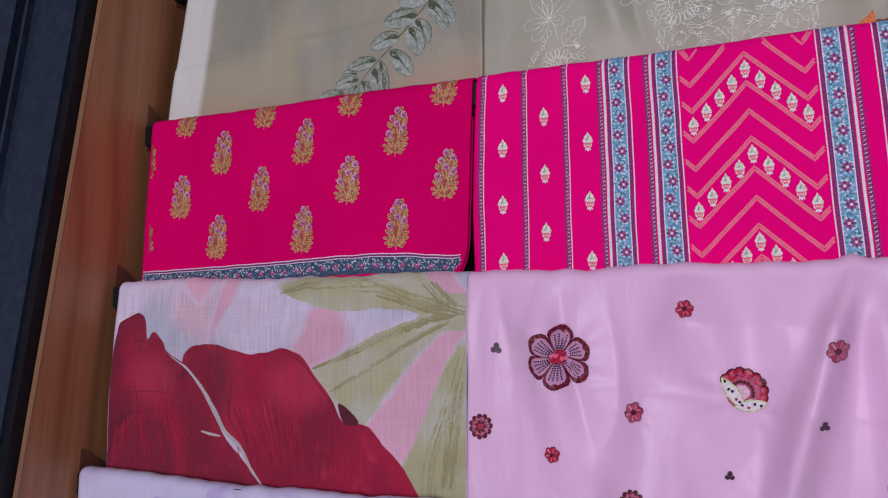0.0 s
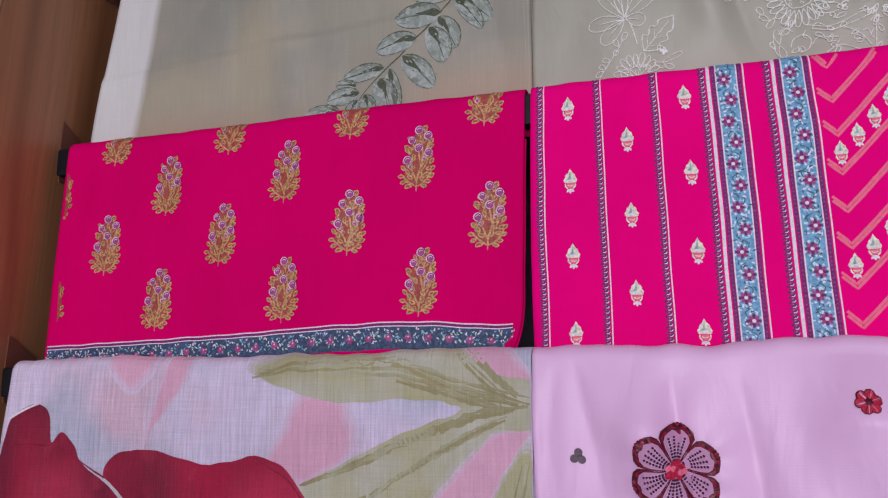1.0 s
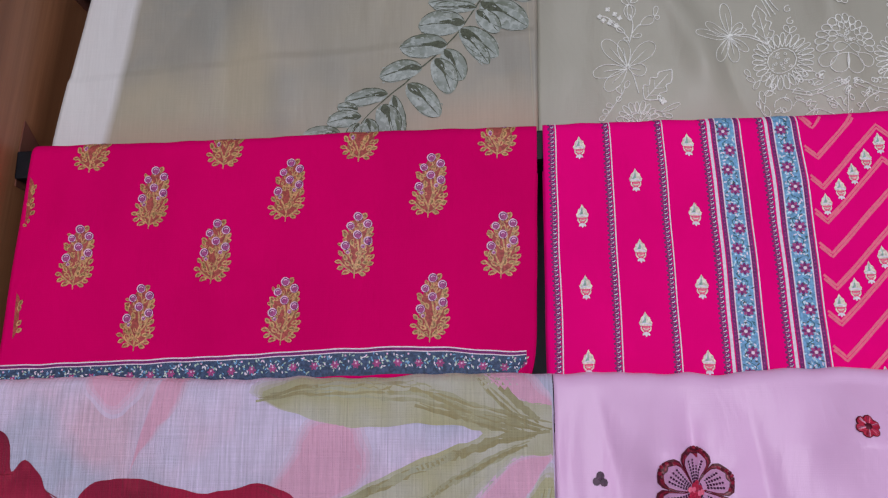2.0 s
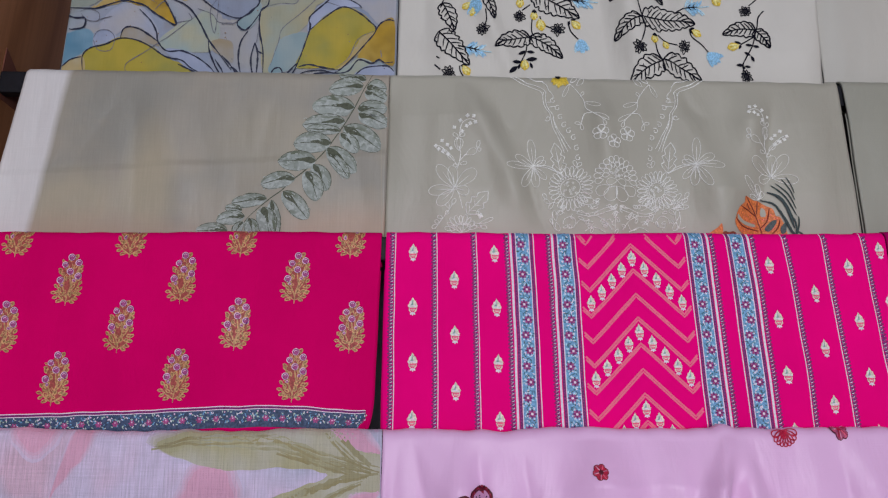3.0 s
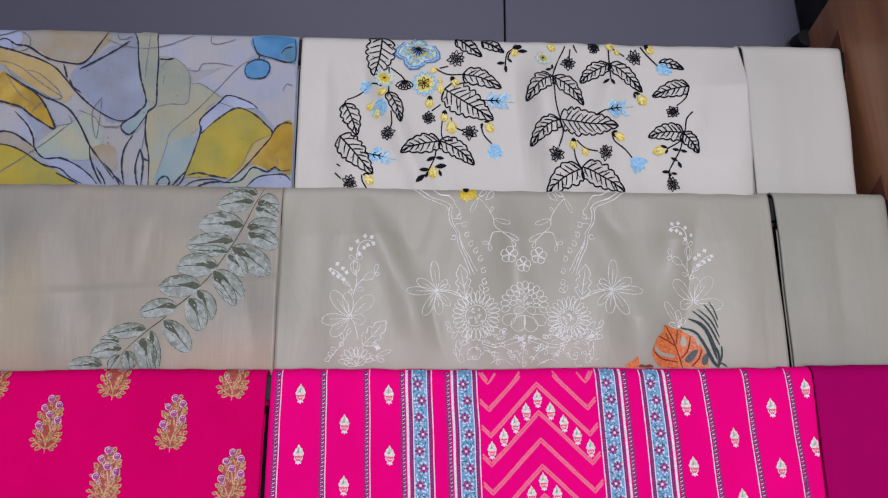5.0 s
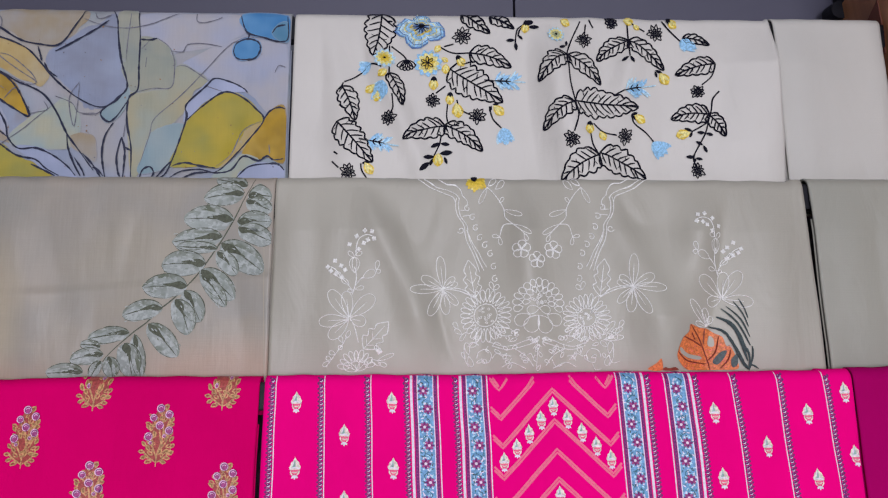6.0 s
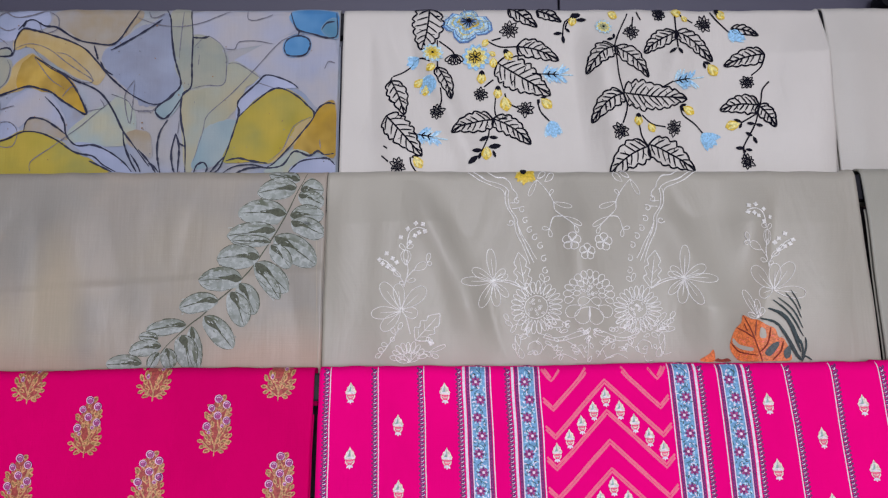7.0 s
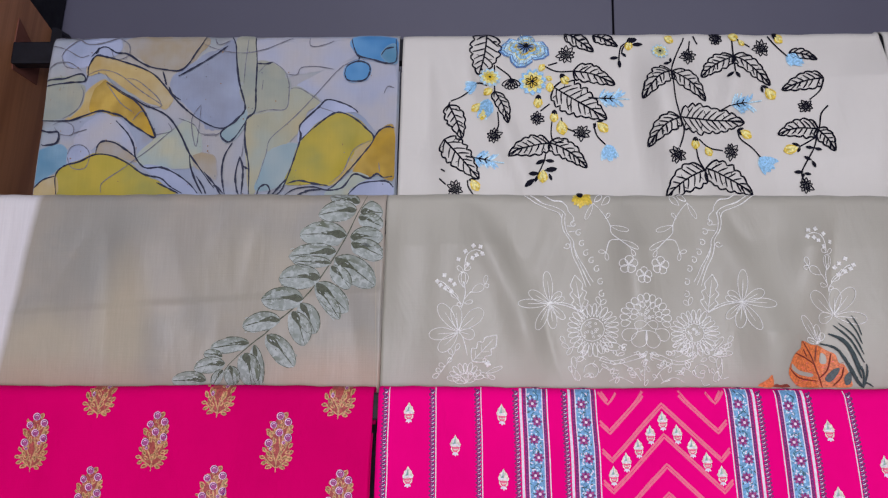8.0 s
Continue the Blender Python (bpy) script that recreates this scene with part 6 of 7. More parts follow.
    for k in range(5):
        s.line([(x + 3.0 * k - 6 + s.rng.uniform(-2, 2), z + 1.5 * k - 3 + s.rng.uniform(-2, 2)) for x, z in [(-26, 1195), (-41, 1143), (-61, 1087), (-64, 1046)]], s.rng.uniform(1.5, 4.5), BROWN_WASH if k % 2 else KHAKI, 1.8 + 0.08 * k, True, 4, 0.6)
    for k in range(5):
        s.line([(x + 3.0 * k - 6 + s.rng.uniform(-2, 2), z + 1.5 * k - 3 + s.rng.uniform(-2, 2)) for x, z in [(-30, 1167), (-37, 1116), (-45, 1061)]], s.rng.uniform(1.5, 4.5), BROWN_WASH if k % 2 else KHAKI, 1.8 + 0.08 * k, True, 4, 0.6)
    for k in range(5):
        s.line([(x + 3.0 * k - 6 + s.rng.uniform(-2, 2), z + 1.5 * k - 3 + s.rng.uniform(-2, 2)) for x, z in [(-118, 1259), (-77, 1244), (-37, 1233)]], s.rng.uniform(1.5, 4.5), BROWN_WASH if k % 2 else KHAKI, 1.8 + 0.08 * k, True, 4, 0.6)
    for i in range(70):  # fine veins in the petals
        u = s.rng.random()
        x0, z0 = -500 + 150 * u + s.rng.uniform(-8, 8), 1052 + s.rng.uniform(0, 60)
        x1, z1 = x0 - 12 + 45 * (0.5 - u), z0 + s.rng.uniform(25, 70)
        if z1 < 1205 - 150 * max(0, (x1 + 420) / 200):
            s.line([(x0, z0), ((x0 + x1) / 2 + 2, (z0 + z1) / 2), (x1, z1)], s.rng.uniform(0.4, 1.0), VEIN_RED if i % 2 else RED_T, 5)
    for i in range(90):
        u = s.rng.random()
        x0, z0 = -300 + 170 * u + s.rng.uniform(-8, 8), 1050 + s.rng.uniform(0, 50)
        x1, z1 = x0 - 10 - 30 * (0.5 - u), z0 + s.rng.uniform(20, 75)
        if z1 < 1185 - 130 * max(0, (x1 + 230) / 110) and x1 > -345 + 0.5 * (1180 - z1):
            s.line([(x0, z0), ((x0 + x1) / 2 + 2, (z0 + z1) / 2), (x1, z1)], s.rng.uniform(0.4, 0.9), VEIN_RED if i % 2 else RED_T, 5)
    s.put("poppy_print", "large crimson poppy petals with olive stems")


def flower_embroidery(c):
    s = Stamp(c, None, 0.0006)

    def blossom(x, z, reach, r, m):
        """Six stitched petals with a dark edge and pale strands."""
        for i in range(6):
            a = i * 1.047 + 0.2
            px, pz = x + reach * math.cos(a), z + reach * math.sin(a)
            s.disc(px, pz, r * 1.1, WINE_T, 1 + i % 2, 9)
            s.disc(px, pz, r * 0.92, m, 3 + i % 2, 9)
            for d in (-0.5, -0.15, 0.2, 0.55):
                s.line([(x + 0.45 * reach * math.cos(a + d * 0.4), z + 0.45 * reach * math.sin(a + d * 0.4)), (px + r * 0.8 * math.cos(a + d), pz + r * 0.8 * math.sin(a + d))], 0.6, (CORAL_T, BLUSH_T, PINK_T, RED_T)[(i + int(d * 10)) % 4], 6, True, 0)
    def round_petal(x, z, a, size, width, m, layer):
        prof = ((0.02, 0.06), (0.3, 0.42), (0.55, 0.8), (0.72, 0.98), (0.86, 0.9), (0.95, 0.62), (1.01, 0.36), (0.97, 0.1))
        pts = list(prof) + [(u, -v) for u, v in reversed(prof)]
        s.fill([(x + u * size * math.cos(a) - v * width / 2 * math.sin(a), z + u * size * math.sin(a) + v * width / 2 * math.cos(a)) for u, v in pts], m, layer)
    def big_flower(x, z, size):
        for i in range(6):
            a = 6.283 * i / 6 + 0.44
            for q, m, wd, lay in ((1.0, WINE_T, 0.80, 2), (0.95, GARNET_T, 0.70, 4), (0.91, WINE_T, 0.64, 5), (0.87, PETAL, 0.58, 7)):
                round_petal(x, z, a, size * q, size * wd, m, lay + 0.3 * (i % 2))
            for j in range(9):  # scalloped rim
                b = a + (j - 4) * 0.078
                r = size * (1.0 - 0.011 * (j - 4) ** 2)
                s.disc(x + r * math.cos(b), z + r * math.sin(b), size * 0.05, WINE_T if j % 2 else GARNET_T, 5, 7)
            for d in (-0.3, -0.2, -0.1, 0.0, 0.1, 0.2, 0.3):
                end = 0.8 - 0.9 * d * d
                s.line([(x + size * t * math.cos(a + d), z + size * t * math.sin(a + d)) for t in (0.25, end)], 0.5, STITCH, 9, True, 0)
            for d in (-0.25, -0.085, 0.085, 0.25):
                for j in range(8):
                    r = size * (0.22 + 0.072 * j) * (1 - 0.1 * abs(d))
                    s.disc(x + r * math.cos(a + d), z + r * math.sin(a + d), 0.85, GRAPE_T, 10, 6)
        for i in range(14):
            r = size * 0.21 * math.sqrt(i / 14)
            s.disc(x + r * math.cos(i * 2.4), z + r * math.sin(i * 2.4), size * 0.07, (RED_T, CORAL_T, RED_T, RED_T)[i % 4], 11 + i % 2, 8)
    apart(s, "six_petalled_flower", lambda: big_flower(75, 1194, 29.4))
    apart(s, "small_flower", lambda: blossom(192, 1235, 4.8, 3.1, RED_T))
    apart(s, "knot", lambda: s.disc(192, 1235, 2.3, WINE_T, 3))
    apart(s, "small_flower", lambda: blossom(66, 1104, 4.8, 3.1, RED_T))
    apart(s, "knot", lambda: s.disc(66, 1104, 2.3, WINE_T, 3))
    apart(s, "small_flower", lambda: blossom(311, 1201, 5.5, 3.5, PINK_T))
    apart(s, "knot", lambda: s.disc(311, 1201, 2.6, WINE_T, 3))
    apart(s, "small_flower", lambda: blossom(144, 1144, 5.6, 3.6, PINK_T))
    apart(s, "knot", lambda: s.disc(144, 1144, 2.7, WINE_T, 3))
    apart(s, "small_flower", lambda: blossom(443, 1275, 5.4, 3.5, PINK_T))
    apart(s, "knot", lambda: s.disc(443, 1275, 2.6, RED_T, 3))
    apart(s, "small_flower", lambda: [s.disc(10 + 3.0 * math.cos(i * 2.09 + 1.5), 1200 + 3.0 * math.sin(i * 2.09 + 1.5), 3.0, GRAPE_T, 1 + i) for i in range(3)])
    apart(s, "small_flower", lambda: [s.disc(299 + 2.1 * math.cos(i * 2.09 + 1.5), 1141 + 2.1 * math.sin(i * 2.09 + 1.5), 2.1, GRAPE_T, 1 + i) for i in range(3)])
    apart(s, "small_flower", lambda: [s.disc(223 + 2.2 * math.cos(i * 2.09 + 1.5), 1094 + 2.2 * math.sin(i * 2.09 + 1.5), 2.2, GRAPE_T, 1 + i) for i in range(3)])
    apart(s, "rosette", lambda: [s.disc(-7 + 12.4 * q * math.cos(i * 6.283 / n), 1125 + 12.4 * q * math.sin(i * 6.283 / n), 12.4 * (0.1 + q * 0.16), m, 1 + int(5 * (1 - q))) for n, q, m in ((11, 0.8, WINE_T), (9, 0.58, PINK_T), (7, 0.36, WINE_T), (5, 0.15, RED_T)) for i in range(n)])
    apart(s, "rosette", lambda: [s.disc(142 + 11.1 * q * math.cos(i * 6.283 / n), 1067 + 11.1 * q * math.sin(i * 6.283 / n), 11.1 * (0.1 + q * 0.16), m, 1 + int(5 * (1 - q))) for n, q, m in ((11, 0.8, WINE_T), (9, 0.58, PINK_T), (7, 0.36, WINE_T), (5, 0.15, RED_T)) for i in range(n)])
    apart(s, "rosette", lambda: [s.disc(347 + 5.0 * q * math.cos(i * 6.283 / n), 1093 + 5.0 * q * math.sin(i * 6.283 / n), 5.0 * (0.1 + q * 0.16), m, 1 + int(5 * (1 - q))) for n, q, m in ((11, 0.8, WINE_T), (9, 0.58, PINK_T), (7, 0.36, WINE_T), (5, 0.15, RED_T)) for i in range(n)])
    def fan(r, lo, hi, n, size, m, layer):
        for i in range(n):
            a = lo + (hi - lo) * i / (n - 1)
            s.disc(236 + r * math.cos(a), 1166 + r * math.sin(a), size, m, layer)
    apart(s, "scalloped_rim", lambda: fan(16.6, -0.3, 2.4, 8, 5.1, WINE_T, 1))
    apart(s, "scalloped_rim", lambda: fan(15.8, -0.3, 2.4, 8, 4.3, RED_T, 2))
    apart(s, "scalloped_rim", lambda: fan(15.8, -0.3, 2.4, 8, 1.9, PINK_T, 3))
    apart(s, "scalloped_rim", lambda: fan(11.1, -0.3, 2.6, 12, 3.6, PINK_T, 2))
    apart(s, "scalloped_rim", lambda: fan(8.9, -0.3, 2.6, 10, 1.5, WINE_T, 4))
    apart(s, "scalloped_rim", lambda: fan(2.1, 0, 6.0, 7, 4.3, BLUSH_T, 4))
    apart(s, "knot", lambda: s.disc(237.3, 1164.9, 14.1, PINK_T, 1, 14))
    apart(s, "twig_leaf", lambda: s.petal(238.1, 1150.0, 2.12, 34.1, 11.1, LIME_T, 7))
    apart(s, "twig_leaf", lambda: s.petal(237.3, 1151.3, 2.12, 30.7, 8.5, CHALK_T, 9))
    apart(s, "small_flower", lambda: [s.disc(238.1 + (7.5 + i * 5.3) * -0.522, 1150.0 + (7.5 + i * 5.3) * 0.853 + 1.2 * (-1) ** i, 1.3, RED_T if i == 1 else GRAPE_T, 13, 7) for i in range(5)])
    apart(s, "twig_leaf", lambda: s.petal(228.5, 1152.8, 0.15, 27.7, 11.1, LIME_T, 7))
    apart(s, "twig_leaf", lambda: s.petal(230.0, 1153.0, 0.15, 24.9, 8.5, CHALK_T, 9))
    apart(s, "small_flower", lambda: [s.disc(228.5 + (7.5 + i * 5.0) * 0.989, 1152.8 + (7.5 + i * 5.0) * 0.149 + 1.2 * (-1) ** i, 1.3, RED_T if i == 1 else GRAPE_T, 13, 7) for i in range(4)])
    apart(s, "small_flower", lambda: [s.loop(385, 1273, -0.2 - 2.75 * i / 8, 13, 5, 1.2, RED_T) for i in range(9)])
    apart(s, "knot", lambda: s.disc(385, 1271, 3, CORAL_T, 2))
    apart(s, "six_petalled_flower", lambda: big_flower(509, 1203, 18))


def sprig(s, x, z, k=1.0):
    """A flowering sprig in antique gold with six purple and blush blossoms, 60 mm high."""
    top = TOPS[s.c.r] * 1000 - 1.0
    lo, hi = s.c.x0 * 1000 + 1, s.c.x1 * 1000 - 1

    def ok(px, pz, r=2.0):
        return pz + r < top and lo + r < px < hi - r

    def leaf(dx, dz, deg, ln=6.4):
        a = math.radians(deg)
        if ok(x + dx, z + dz, 4):
            dx, dz = dx * 0.82, dz * 0.93
            s.petal(x + dx, z + dz, a, ln, ln * 0.62, GOLD_T, 2 + s.count % 3)
            s.petal(x + dx + 1.6 * math.cos(a), z + dz + 1.6 * math.sin(a), a, ln * 0.55, ln * 0.24, RUSTY if s.count % 2 else OCHRE_T, 5.2)
            s.count += 1
    s.count = 0
    body = [(-1, -27), (-9, -23), (-14, -15), (-10, -8), (-9, 4), (-5, 16), (2, 26), (8, 24), (14, 17), (15, 2), (15, -10), (10, -20), (4, -25)]
    body = [(x + a * 0.8, min(z + b * 0.92, top)) for a, b in body]
    s.fill([(min(max(a, lo), hi), b) for a, b in spline(body, True, 3)], RUSTY, 0)
    for pts in (((-1, -29), (0, -18), (4, -6), (5, 6), (3, 16)), ((0, -22), (-4, -12), (-8, -4)), ((1, -16), (7, -8), (11, 0)), ((3, -8), (2, 0), (1, 6)), ((4, -2), (9, 8), (11, 15)), ((0, -25), (8, -20), (14, -10)), ((-1, -25), (-8, -20), (-14, -14))):
        pts = [(x + a, z + b) for a, b in pts if ok(x + a, z + b, 1)]
        if len(pts) > 1:
            s.line(pts, 1.5, GOLD_T, 1)
    for dx, dz, deg in ((-12, -12, 130), (-13, -17, 175), (-11, -21, 200), (-7, -24, 215), (-8, -16, 120), (-4, -20, 150), (-8, -11, 70), (-5, -26, 180),
                        (3, -26, -15), (7, -23, -5), (11, -19, 15), (13, -14, 35), (13, -8, 50), (9, -13, 20), (6, -17, 5), (12, -3, 55), (8, -6, 80), (5, -12, 60), (2, -20, 70),
                        (5, 24, 35), (8, 22, 70), (2, 19, 95), (13, 10, 55), (11, 7, 20), (14, 5, 85), (-7, 8, 150), (-9, 4, 115), (-4, 9, 60), (-9, -10, 100), (6, 11, 60), (-2, -3, 110)):
        leaf(dx, dz, deg)
    for k in range(26):  # the smaller leaves between
        dz = s.rng.uniform(-26, 20)
        leaf(s.rng.uniform(-1, 1) * (13 - 0.2 * max(0, dz)), dz, s.rng.uniform(20, 160), 4.6)
    for dx, dz, r in ((2.4, 24.2, 4.0), (11.3, 18, 3.9), (-4.7, 15.4, 3.5), (1.9, 8, 3.9), (11.6, 2.8, 3.9), (-9.3, -2.2, 4.0), (7, -2, 1.8), (-7, -8, 1.6)):
        px, pz, r = x + dx * 0.88, z + dz * 0.95, r * 0.98
        if ok(px, pz, r):
            s.disc(px, pz, r, PURPLE_T, 6, 11)
            s.disc(px + 0.3, pz - 0.2, r * 0.7, MAUVE_T, 7, 9)
            for a0, a1, q, w in ((0.6, 4.9, 0.86, 0.95), (-1.2, 0.5, 0.84, 0.6), (0.4, 3.0, 0.42, 0.7)):
                s.line([(px + r * q * math.cos(a0 + (a1 - a0) * i / 6), pz + r * q * math.sin(a0 + (a1 - a0) * i / 6)) for i in range(7)], w * min(1, r / 3), BLUSH_T, 8, True, 2)


def sprig_scarf(c):
    s = Stamp(c)
    for x, z in ((-414, 1464), (-294, 1464), (-176, 1464), (-59, 1464), (-357, 1436), (-237, 1437), (-117, 1437), (-419, 1384), (-298, 1386), (-178, 1387), (-58, 1385), (-361, 1332), (-238, 1334), (-116, 1334), (-476, 1434), (-477, 1332)):
        if z == 1464:
            z = 1487  # the top row runs over the fold
        apart(s, "sprig", lambda: sprig(s, x, z))
    border = Stamp(c)

    def edge(x):
        return 1302 - 10 * max(0, (-134 - x) / 342) ** 1.2 - 6 * max(0, (x + 134) / 98) ** 1.5
    xs = [-478 + 6 * i for i in range(75) if -478 + 6 * i < -35]
    for a, b in zip(xs, xs[1:]):
        for lo, hi, m in ((0.0, -1.0, CHALK_T), (-1.2, -3.0, PLUM_T), (-3.2, -4.0, CHALK_T), (-4.0, -22, STEEL_T)):
            border.fill([(a, edge(a) + hi), (b, edge(b) + hi), (b, edge(b) + lo), (a, edge(a) + lo)], m, 0)
    for i in range(52):
        x = -474 + 8.5 * i
        if x > -38:
            break
        z = edge(x) - 9 + 3.0 * (-1) ** i
        for k in range(6 if i % 2 else 0):
            border.petal(x, z - 1, k * 1.047, 3.6, 2.0, MAUVE_T, 2)
        border.disc(x, z, 0.9, BLUSH_T, 3, 6)
        for k in range(11):
            border.petal(x + border.rng.uniform(-4.5, 4.5), edge(x) - border.rng.uniform(6, 17), border.rng.uniform(0, 6), 2.6, 1.2, (AQUA_T, SEAF_T, CHALK_T)[k % 3], 1)
    border.put("border", "slate blue woven-look floral border")


def bud(s, x, z, size=0.94):
    """A small printed bud: pointed seafoam cap over a coral cup, with a white bow below."""
    def shape(pts, m, layer):
        s.fill([(x + 0.84 * size * a, z + size * b) for a, b in pts], m, layer)
    shape([(0, 10.5), (2.2, 7), (4.4, 5.5), (5.0, 3), (6.6, 1), (5.2, -1.6), (-5.2, -1.6), (-6.6, 1), (-5.0, 3), (-4.2, 5.5), (-2.0, 7)], BUFF_T, 1)
    shape([(0.0, 8.6), (0.8, 4.0), (0.6, 0.2), (-1.5, -0.4), (-3.8, 0.2), (-2.8, 4.2)], SEAF_T, 2)
    shape([(-0.6, 6.4), (0.6, 2.4), (-0.6, 0.2), (-2.6, 1.0)], MOSS_T, 3)
    shape([(-0.6, 8.4), (-1.2, 3.6), (-3.8, 1.2), (-2.9, 4.6)], CHALK_T, 3)
    s.line([(x - 5 * size, z - 0.6 * size), (x, z + 0.6 * size), (x + 5 * size, z - 1.0 * size)], 1.2, CHALK_T, 4, True, 3)
    shape([(-3.2, -2.0), (3.4, -2.0), (2.6, -5.4), (0, -6.6), (-2.6, -5.4)], CORAL_T, 1)
    s.line([(x - 3.8 * size, z - 2 * size), (x - 3.6 * size, z - 4.6 * size), (x - 1.8 * size, z - 6.8 * size)], 1.1, BUFF_T, 4)
    s.line([(x + 3.9 * size, z - 2 * size), (x + 3.6 * size, z - 4.6 * size), (x + 1.8 * size, z - 6.8 * size)], 1.1, BUFF_T, 4)
    s.line([(x - 2.6 * size, z - 3.6 * size), (x + 0.4 * size, z - 4.4 * size), (x + 2.8 * size, z - 3.4 * size)], 0.8, BUFF_T, 3)
    for a in (3.9, 4.7, 5.5):
        s.petal(x, z - 6.6 * size, a, 4.2 * size, 2.2 * size, CHALK_T, 3)


def striped_shirt(c):
    zt, zb, xm = 1486, 1256, 247.0

    def lean(x, z):
        return x + (x / 450) * 0.085 * (1435 - z) + 0.8 * noise.noise((z * 0.02, x * 0.01, 3)), z
    s = Stamp(c, lean)

    def band(x0, x1, m, layer=0):
        a, b = min(x0, x1), max(x0, x1)
        s.fill([(a, zb), (b, zb), (b, zt), (a, zt)], m, layer, 5.0)

    def chain(x, side):
        for i in range(int((zt - zb) / 3.8)):
            z = zb + 2 + i * 3.8
            s.disc(x, z, 2.3, PLUM_T, 1, 8, 0.85)
            s.disc(x - side * 2.6, z + 1.9, 1.1, PLUM_T, 1, 6)
            s.line([(x - 1.2, z - 0.9), (x + 0.4, z - 1.1), (x + 1.4, z + 0.2)], 0.6, CHALK_T, 3, True, 2)
            s.line([(x - 1.3, z + 0.6), (x - 0.2, z + 1.3)], 0.5, BLUSH_T, 3, True, 0)

    def thin(x, side):
        chain(x, side)
        band(x + side * 2.6, x + side * 3.5, CHALK_T, 1)

    def wide(x, side):
        """A blue flowered band; x: the chain's line, side: which way the band lies."""
        chain(x, side)
        band(x + side * 3, x + side * 5.4, CHALK_T, 0)
        band(x + side * 6.3, x + side * 9.2, PLUM_T, 0)
        band(x + side * 9.4, x + side * 10.4, CHALK_T, 0)
        band(x + side * 10.4, x + side * 24.0, AQUA_T, 0)
        band(x + side * 24.0, x + side * 24.9, CHALK_T, 0)
        band(x + side * 25.1, x + side * 28.0, PLUM_T, 0)
        band(x + side * 28.8, x + side * 29.8, CHALK_T, 0)
        cx = x + side * 17.2
        rng = s.rng
        for i in range(int((zt - zb) / 3.0)):
            z = zb + 3.0 * i
            for q in (7.7, 26.5):
                s.disc(x + side * q, z, 0.55, MAUVE_T, 1, 5)
            for k in range(4):
                s.petal(cx + rng.uniform(-5.5, 5.5), z + rng.uniform(-1.5, 1.5), rng.uniform(0, 6.28), 3.2, 1.2, (TEALD_T, PALE_T, CHALK_T, SLATE_T)[k], 1)
        for i in range(int((zt - zb) / 16.4) + 1):
            z, dx = zb + 5 + 16.4 * i, 1.8 * (-1) ** i
            for k in range(8):
                a = k * 0.785
                s.petal(cx + dx, z, a, 5.0, 2.6, MAUVE_T if k % 2 else PLUM_T, 3)
                s.disc(cx + dx + 5.4 * math.cos(a + 0.39), z + 5.4 * math.sin(a + 0.39), 0.9, (CHALK_T, PALE_T)[k % 2], 2, 6)
            s.disc(cx + dx, z, 1.4, CHALK_T, 5, 7)
            s.line([(cx - dx, z + 2), (cx - dx * 1.8, z + 6), (cx + dx * 0.5, z + 9)], 0.8, TEALD_T, 2)

    for x in (-14.3, 31.0, 74.5):
        apart(s, "thin_stripe", lambda: thin(x, 1))
    for x in (420.0, 463.5, 508.0):
        apart(s, "thin_stripe", lambda: thin(x, -1))
    for x in (111.0, 156.8):
        apart(s, "flowered_stripe", lambda: wide(x, 1))
    for x in (2 * xm - 111.0, 2 * xm - 156.8):
        apart(s, "flowered_stripe", lambda: wide(x, -1))
    # chevrons: salmon double lines, with a row of buds in each wide gap
    for n in range(-2, 5):
        for off, buds in ((0, True), (-28, False), (-55, False)):
            v = 1422 - 80.5 * n + off
            pts = [(188.5, v + 9), (197, v), (xm, v + 50), (297, v), (305.5, v + 9)]
            for dz in (0.0, 3.1):
                poly = []
                for (xa, za), (xb, zb2) in zip(pts, pts[1:]):
                    steps = 6
                    poly += [(xa + (xb - xa) * i / steps, za + (zb2 - za) * i / steps + dz) for i in range(steps)]
                poly.append((pts[-1][0], pts[-1][1] + dz))
                runs, run = [], []
                for q in poly:
                    if zb < q[1] < zt - 1:
                        run.append(q)
                    elif run:
                        runs.append(run)
                        run = []
                if run:
                    runs.append(run)
                for run in runs:
                    if len(run) > 1:
                        apart(s, "chevron", lambda: s.line(run, 1.9, CORAL_T, 1, False, 0, 0.12))
            if buds:
                for i in range(-4, 5):
                    z = v + 37 - abs(i) * 12.3
                    if zb + 8 < z < zt - 8:
                        apart(s, "bud", lambda: bud(s, xm + i * 12.3, z, 0.86))
    for x, z0 in ((8, 1464), (97, 1464), (52.3, 1435), (397, 1452), (485, 1450), (442, 1421)):
        for k in range(-1, 4):
            z = z0 - 59 * k
            if zb + 10 < z < zt - 8:
                apart(s, "bud", lambda: bud(s, x, z))
    for z in (1470, 1412, 1352):
        apart(s, "bud", lambda: bud(s, 524, z))


def lavender_print(c):
    s = Stamp(c)
    for x, z, r in ((-300, 1035, 22), (-215, 1040, 26), (-120, 1030, 24), (-390, 1015, 22), (-60, 1025, 18), (-250, 1000, 24)):
        for k in range(6):
            a = k * 1.05 + x
            apart(s, "flower_wash", lambda: s.blob([(x + r * q * math.cos(a + d), z + 0.8 * r * q * math.sin(a + d)) for q, d in ((0.1, 0), (0.7, -0.5), (1.0, -0.15), (0.95, 0.2), (0.7, 0.5))], VIOLET, k % 2, 2.0))


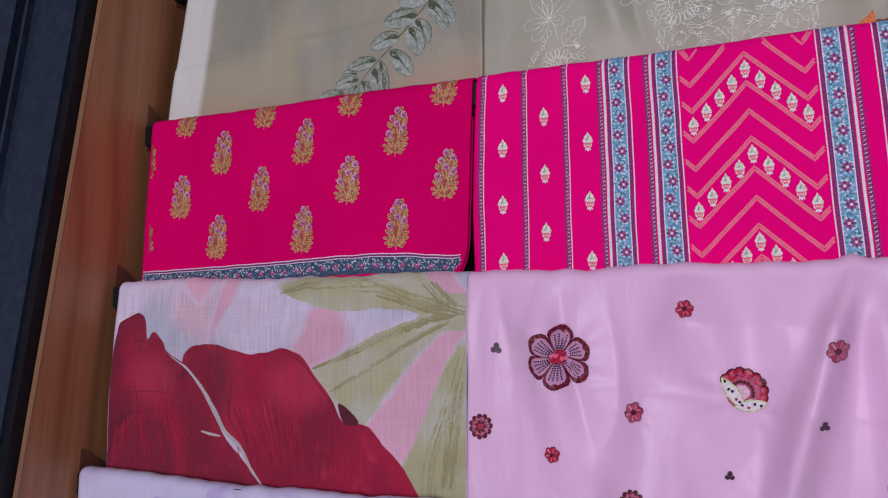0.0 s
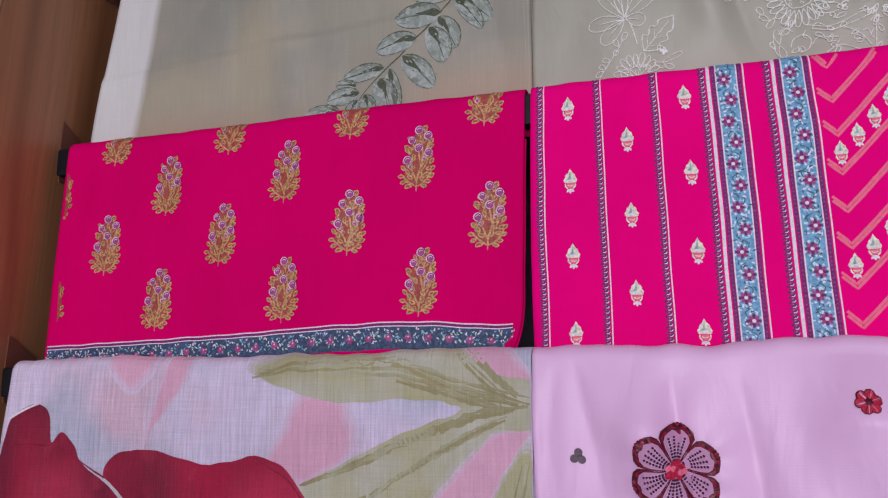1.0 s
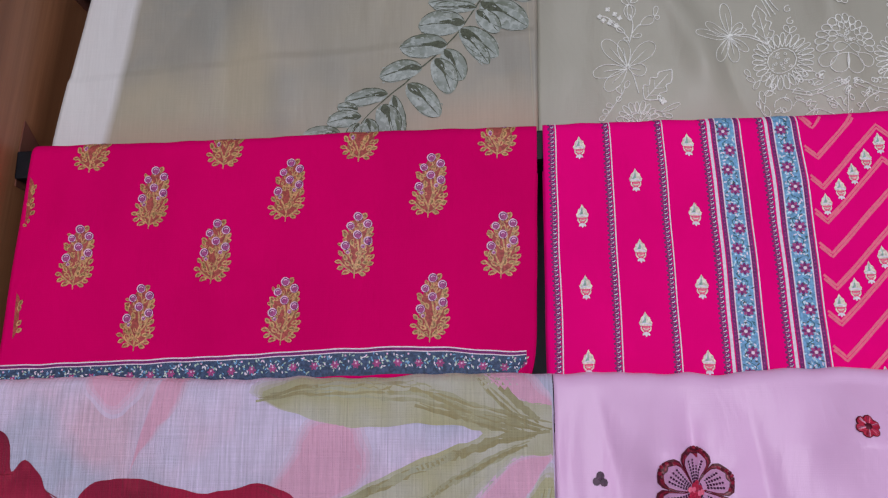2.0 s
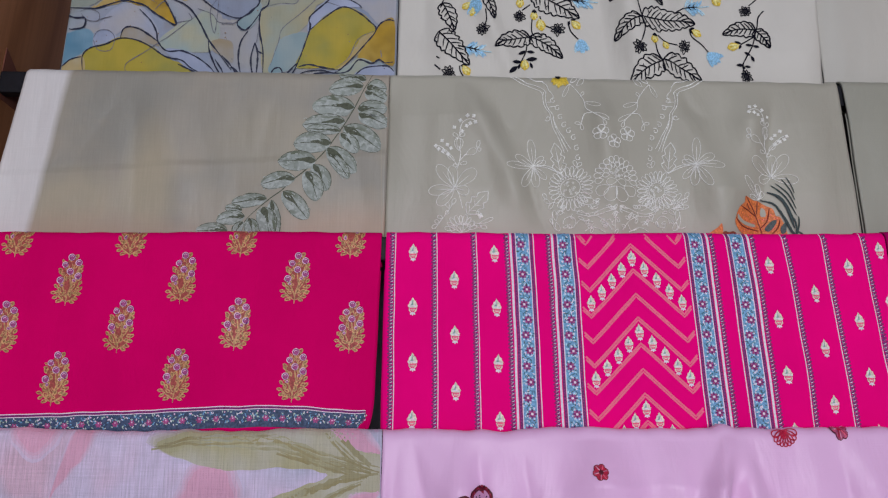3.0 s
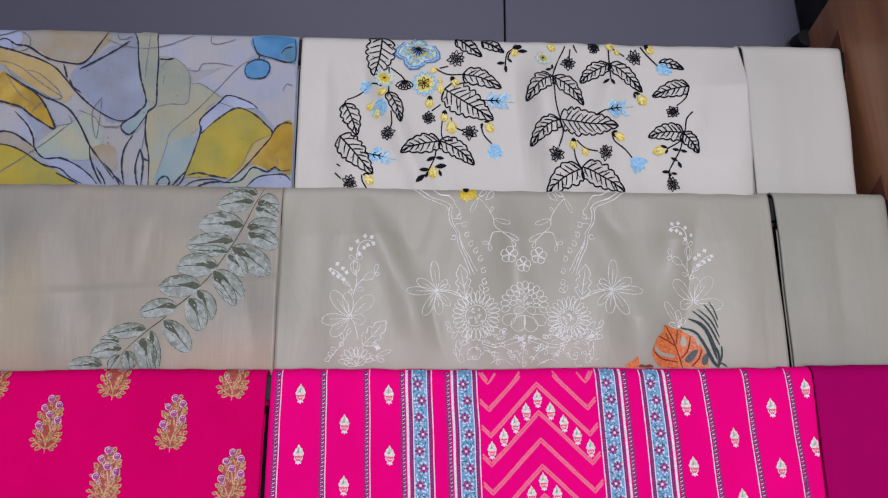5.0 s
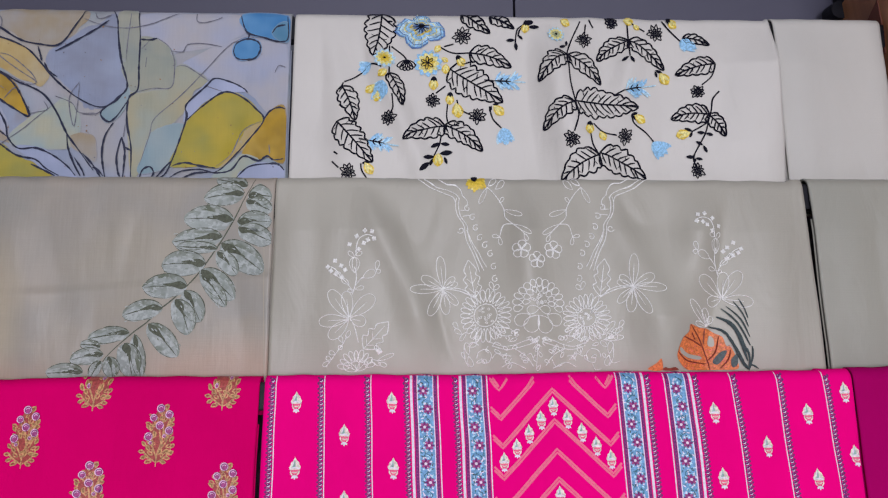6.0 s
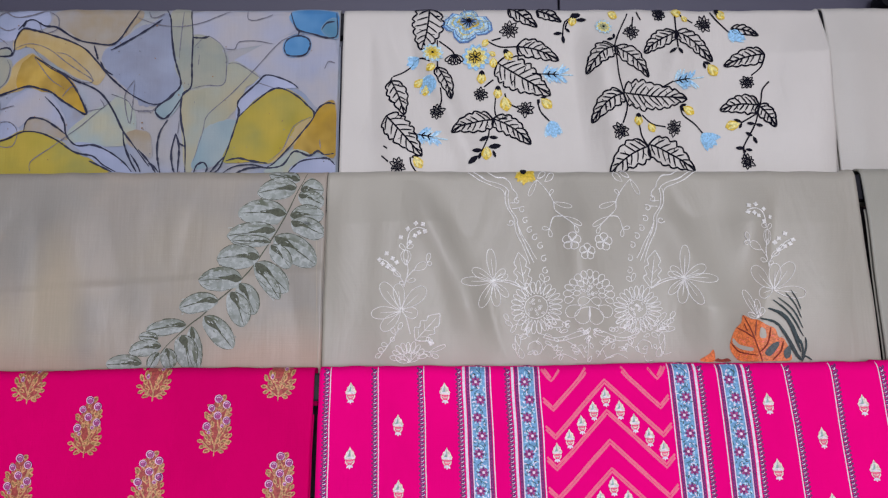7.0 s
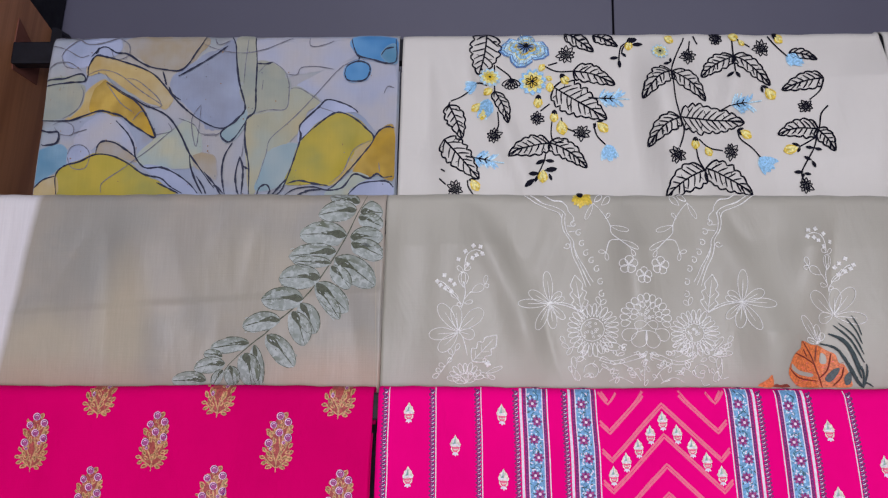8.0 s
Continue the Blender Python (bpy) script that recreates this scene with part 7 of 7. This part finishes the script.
painted_scarf(c1d)
leaf_embroidery(c1s)
leaf_spray(c2d)
white_embroidery(c2s)
sprig_scarf(c3d)
striped_shirt(c3s)
poppy_print(c4d)
flower_embroidery(c4s)
lavender_print(c5d)
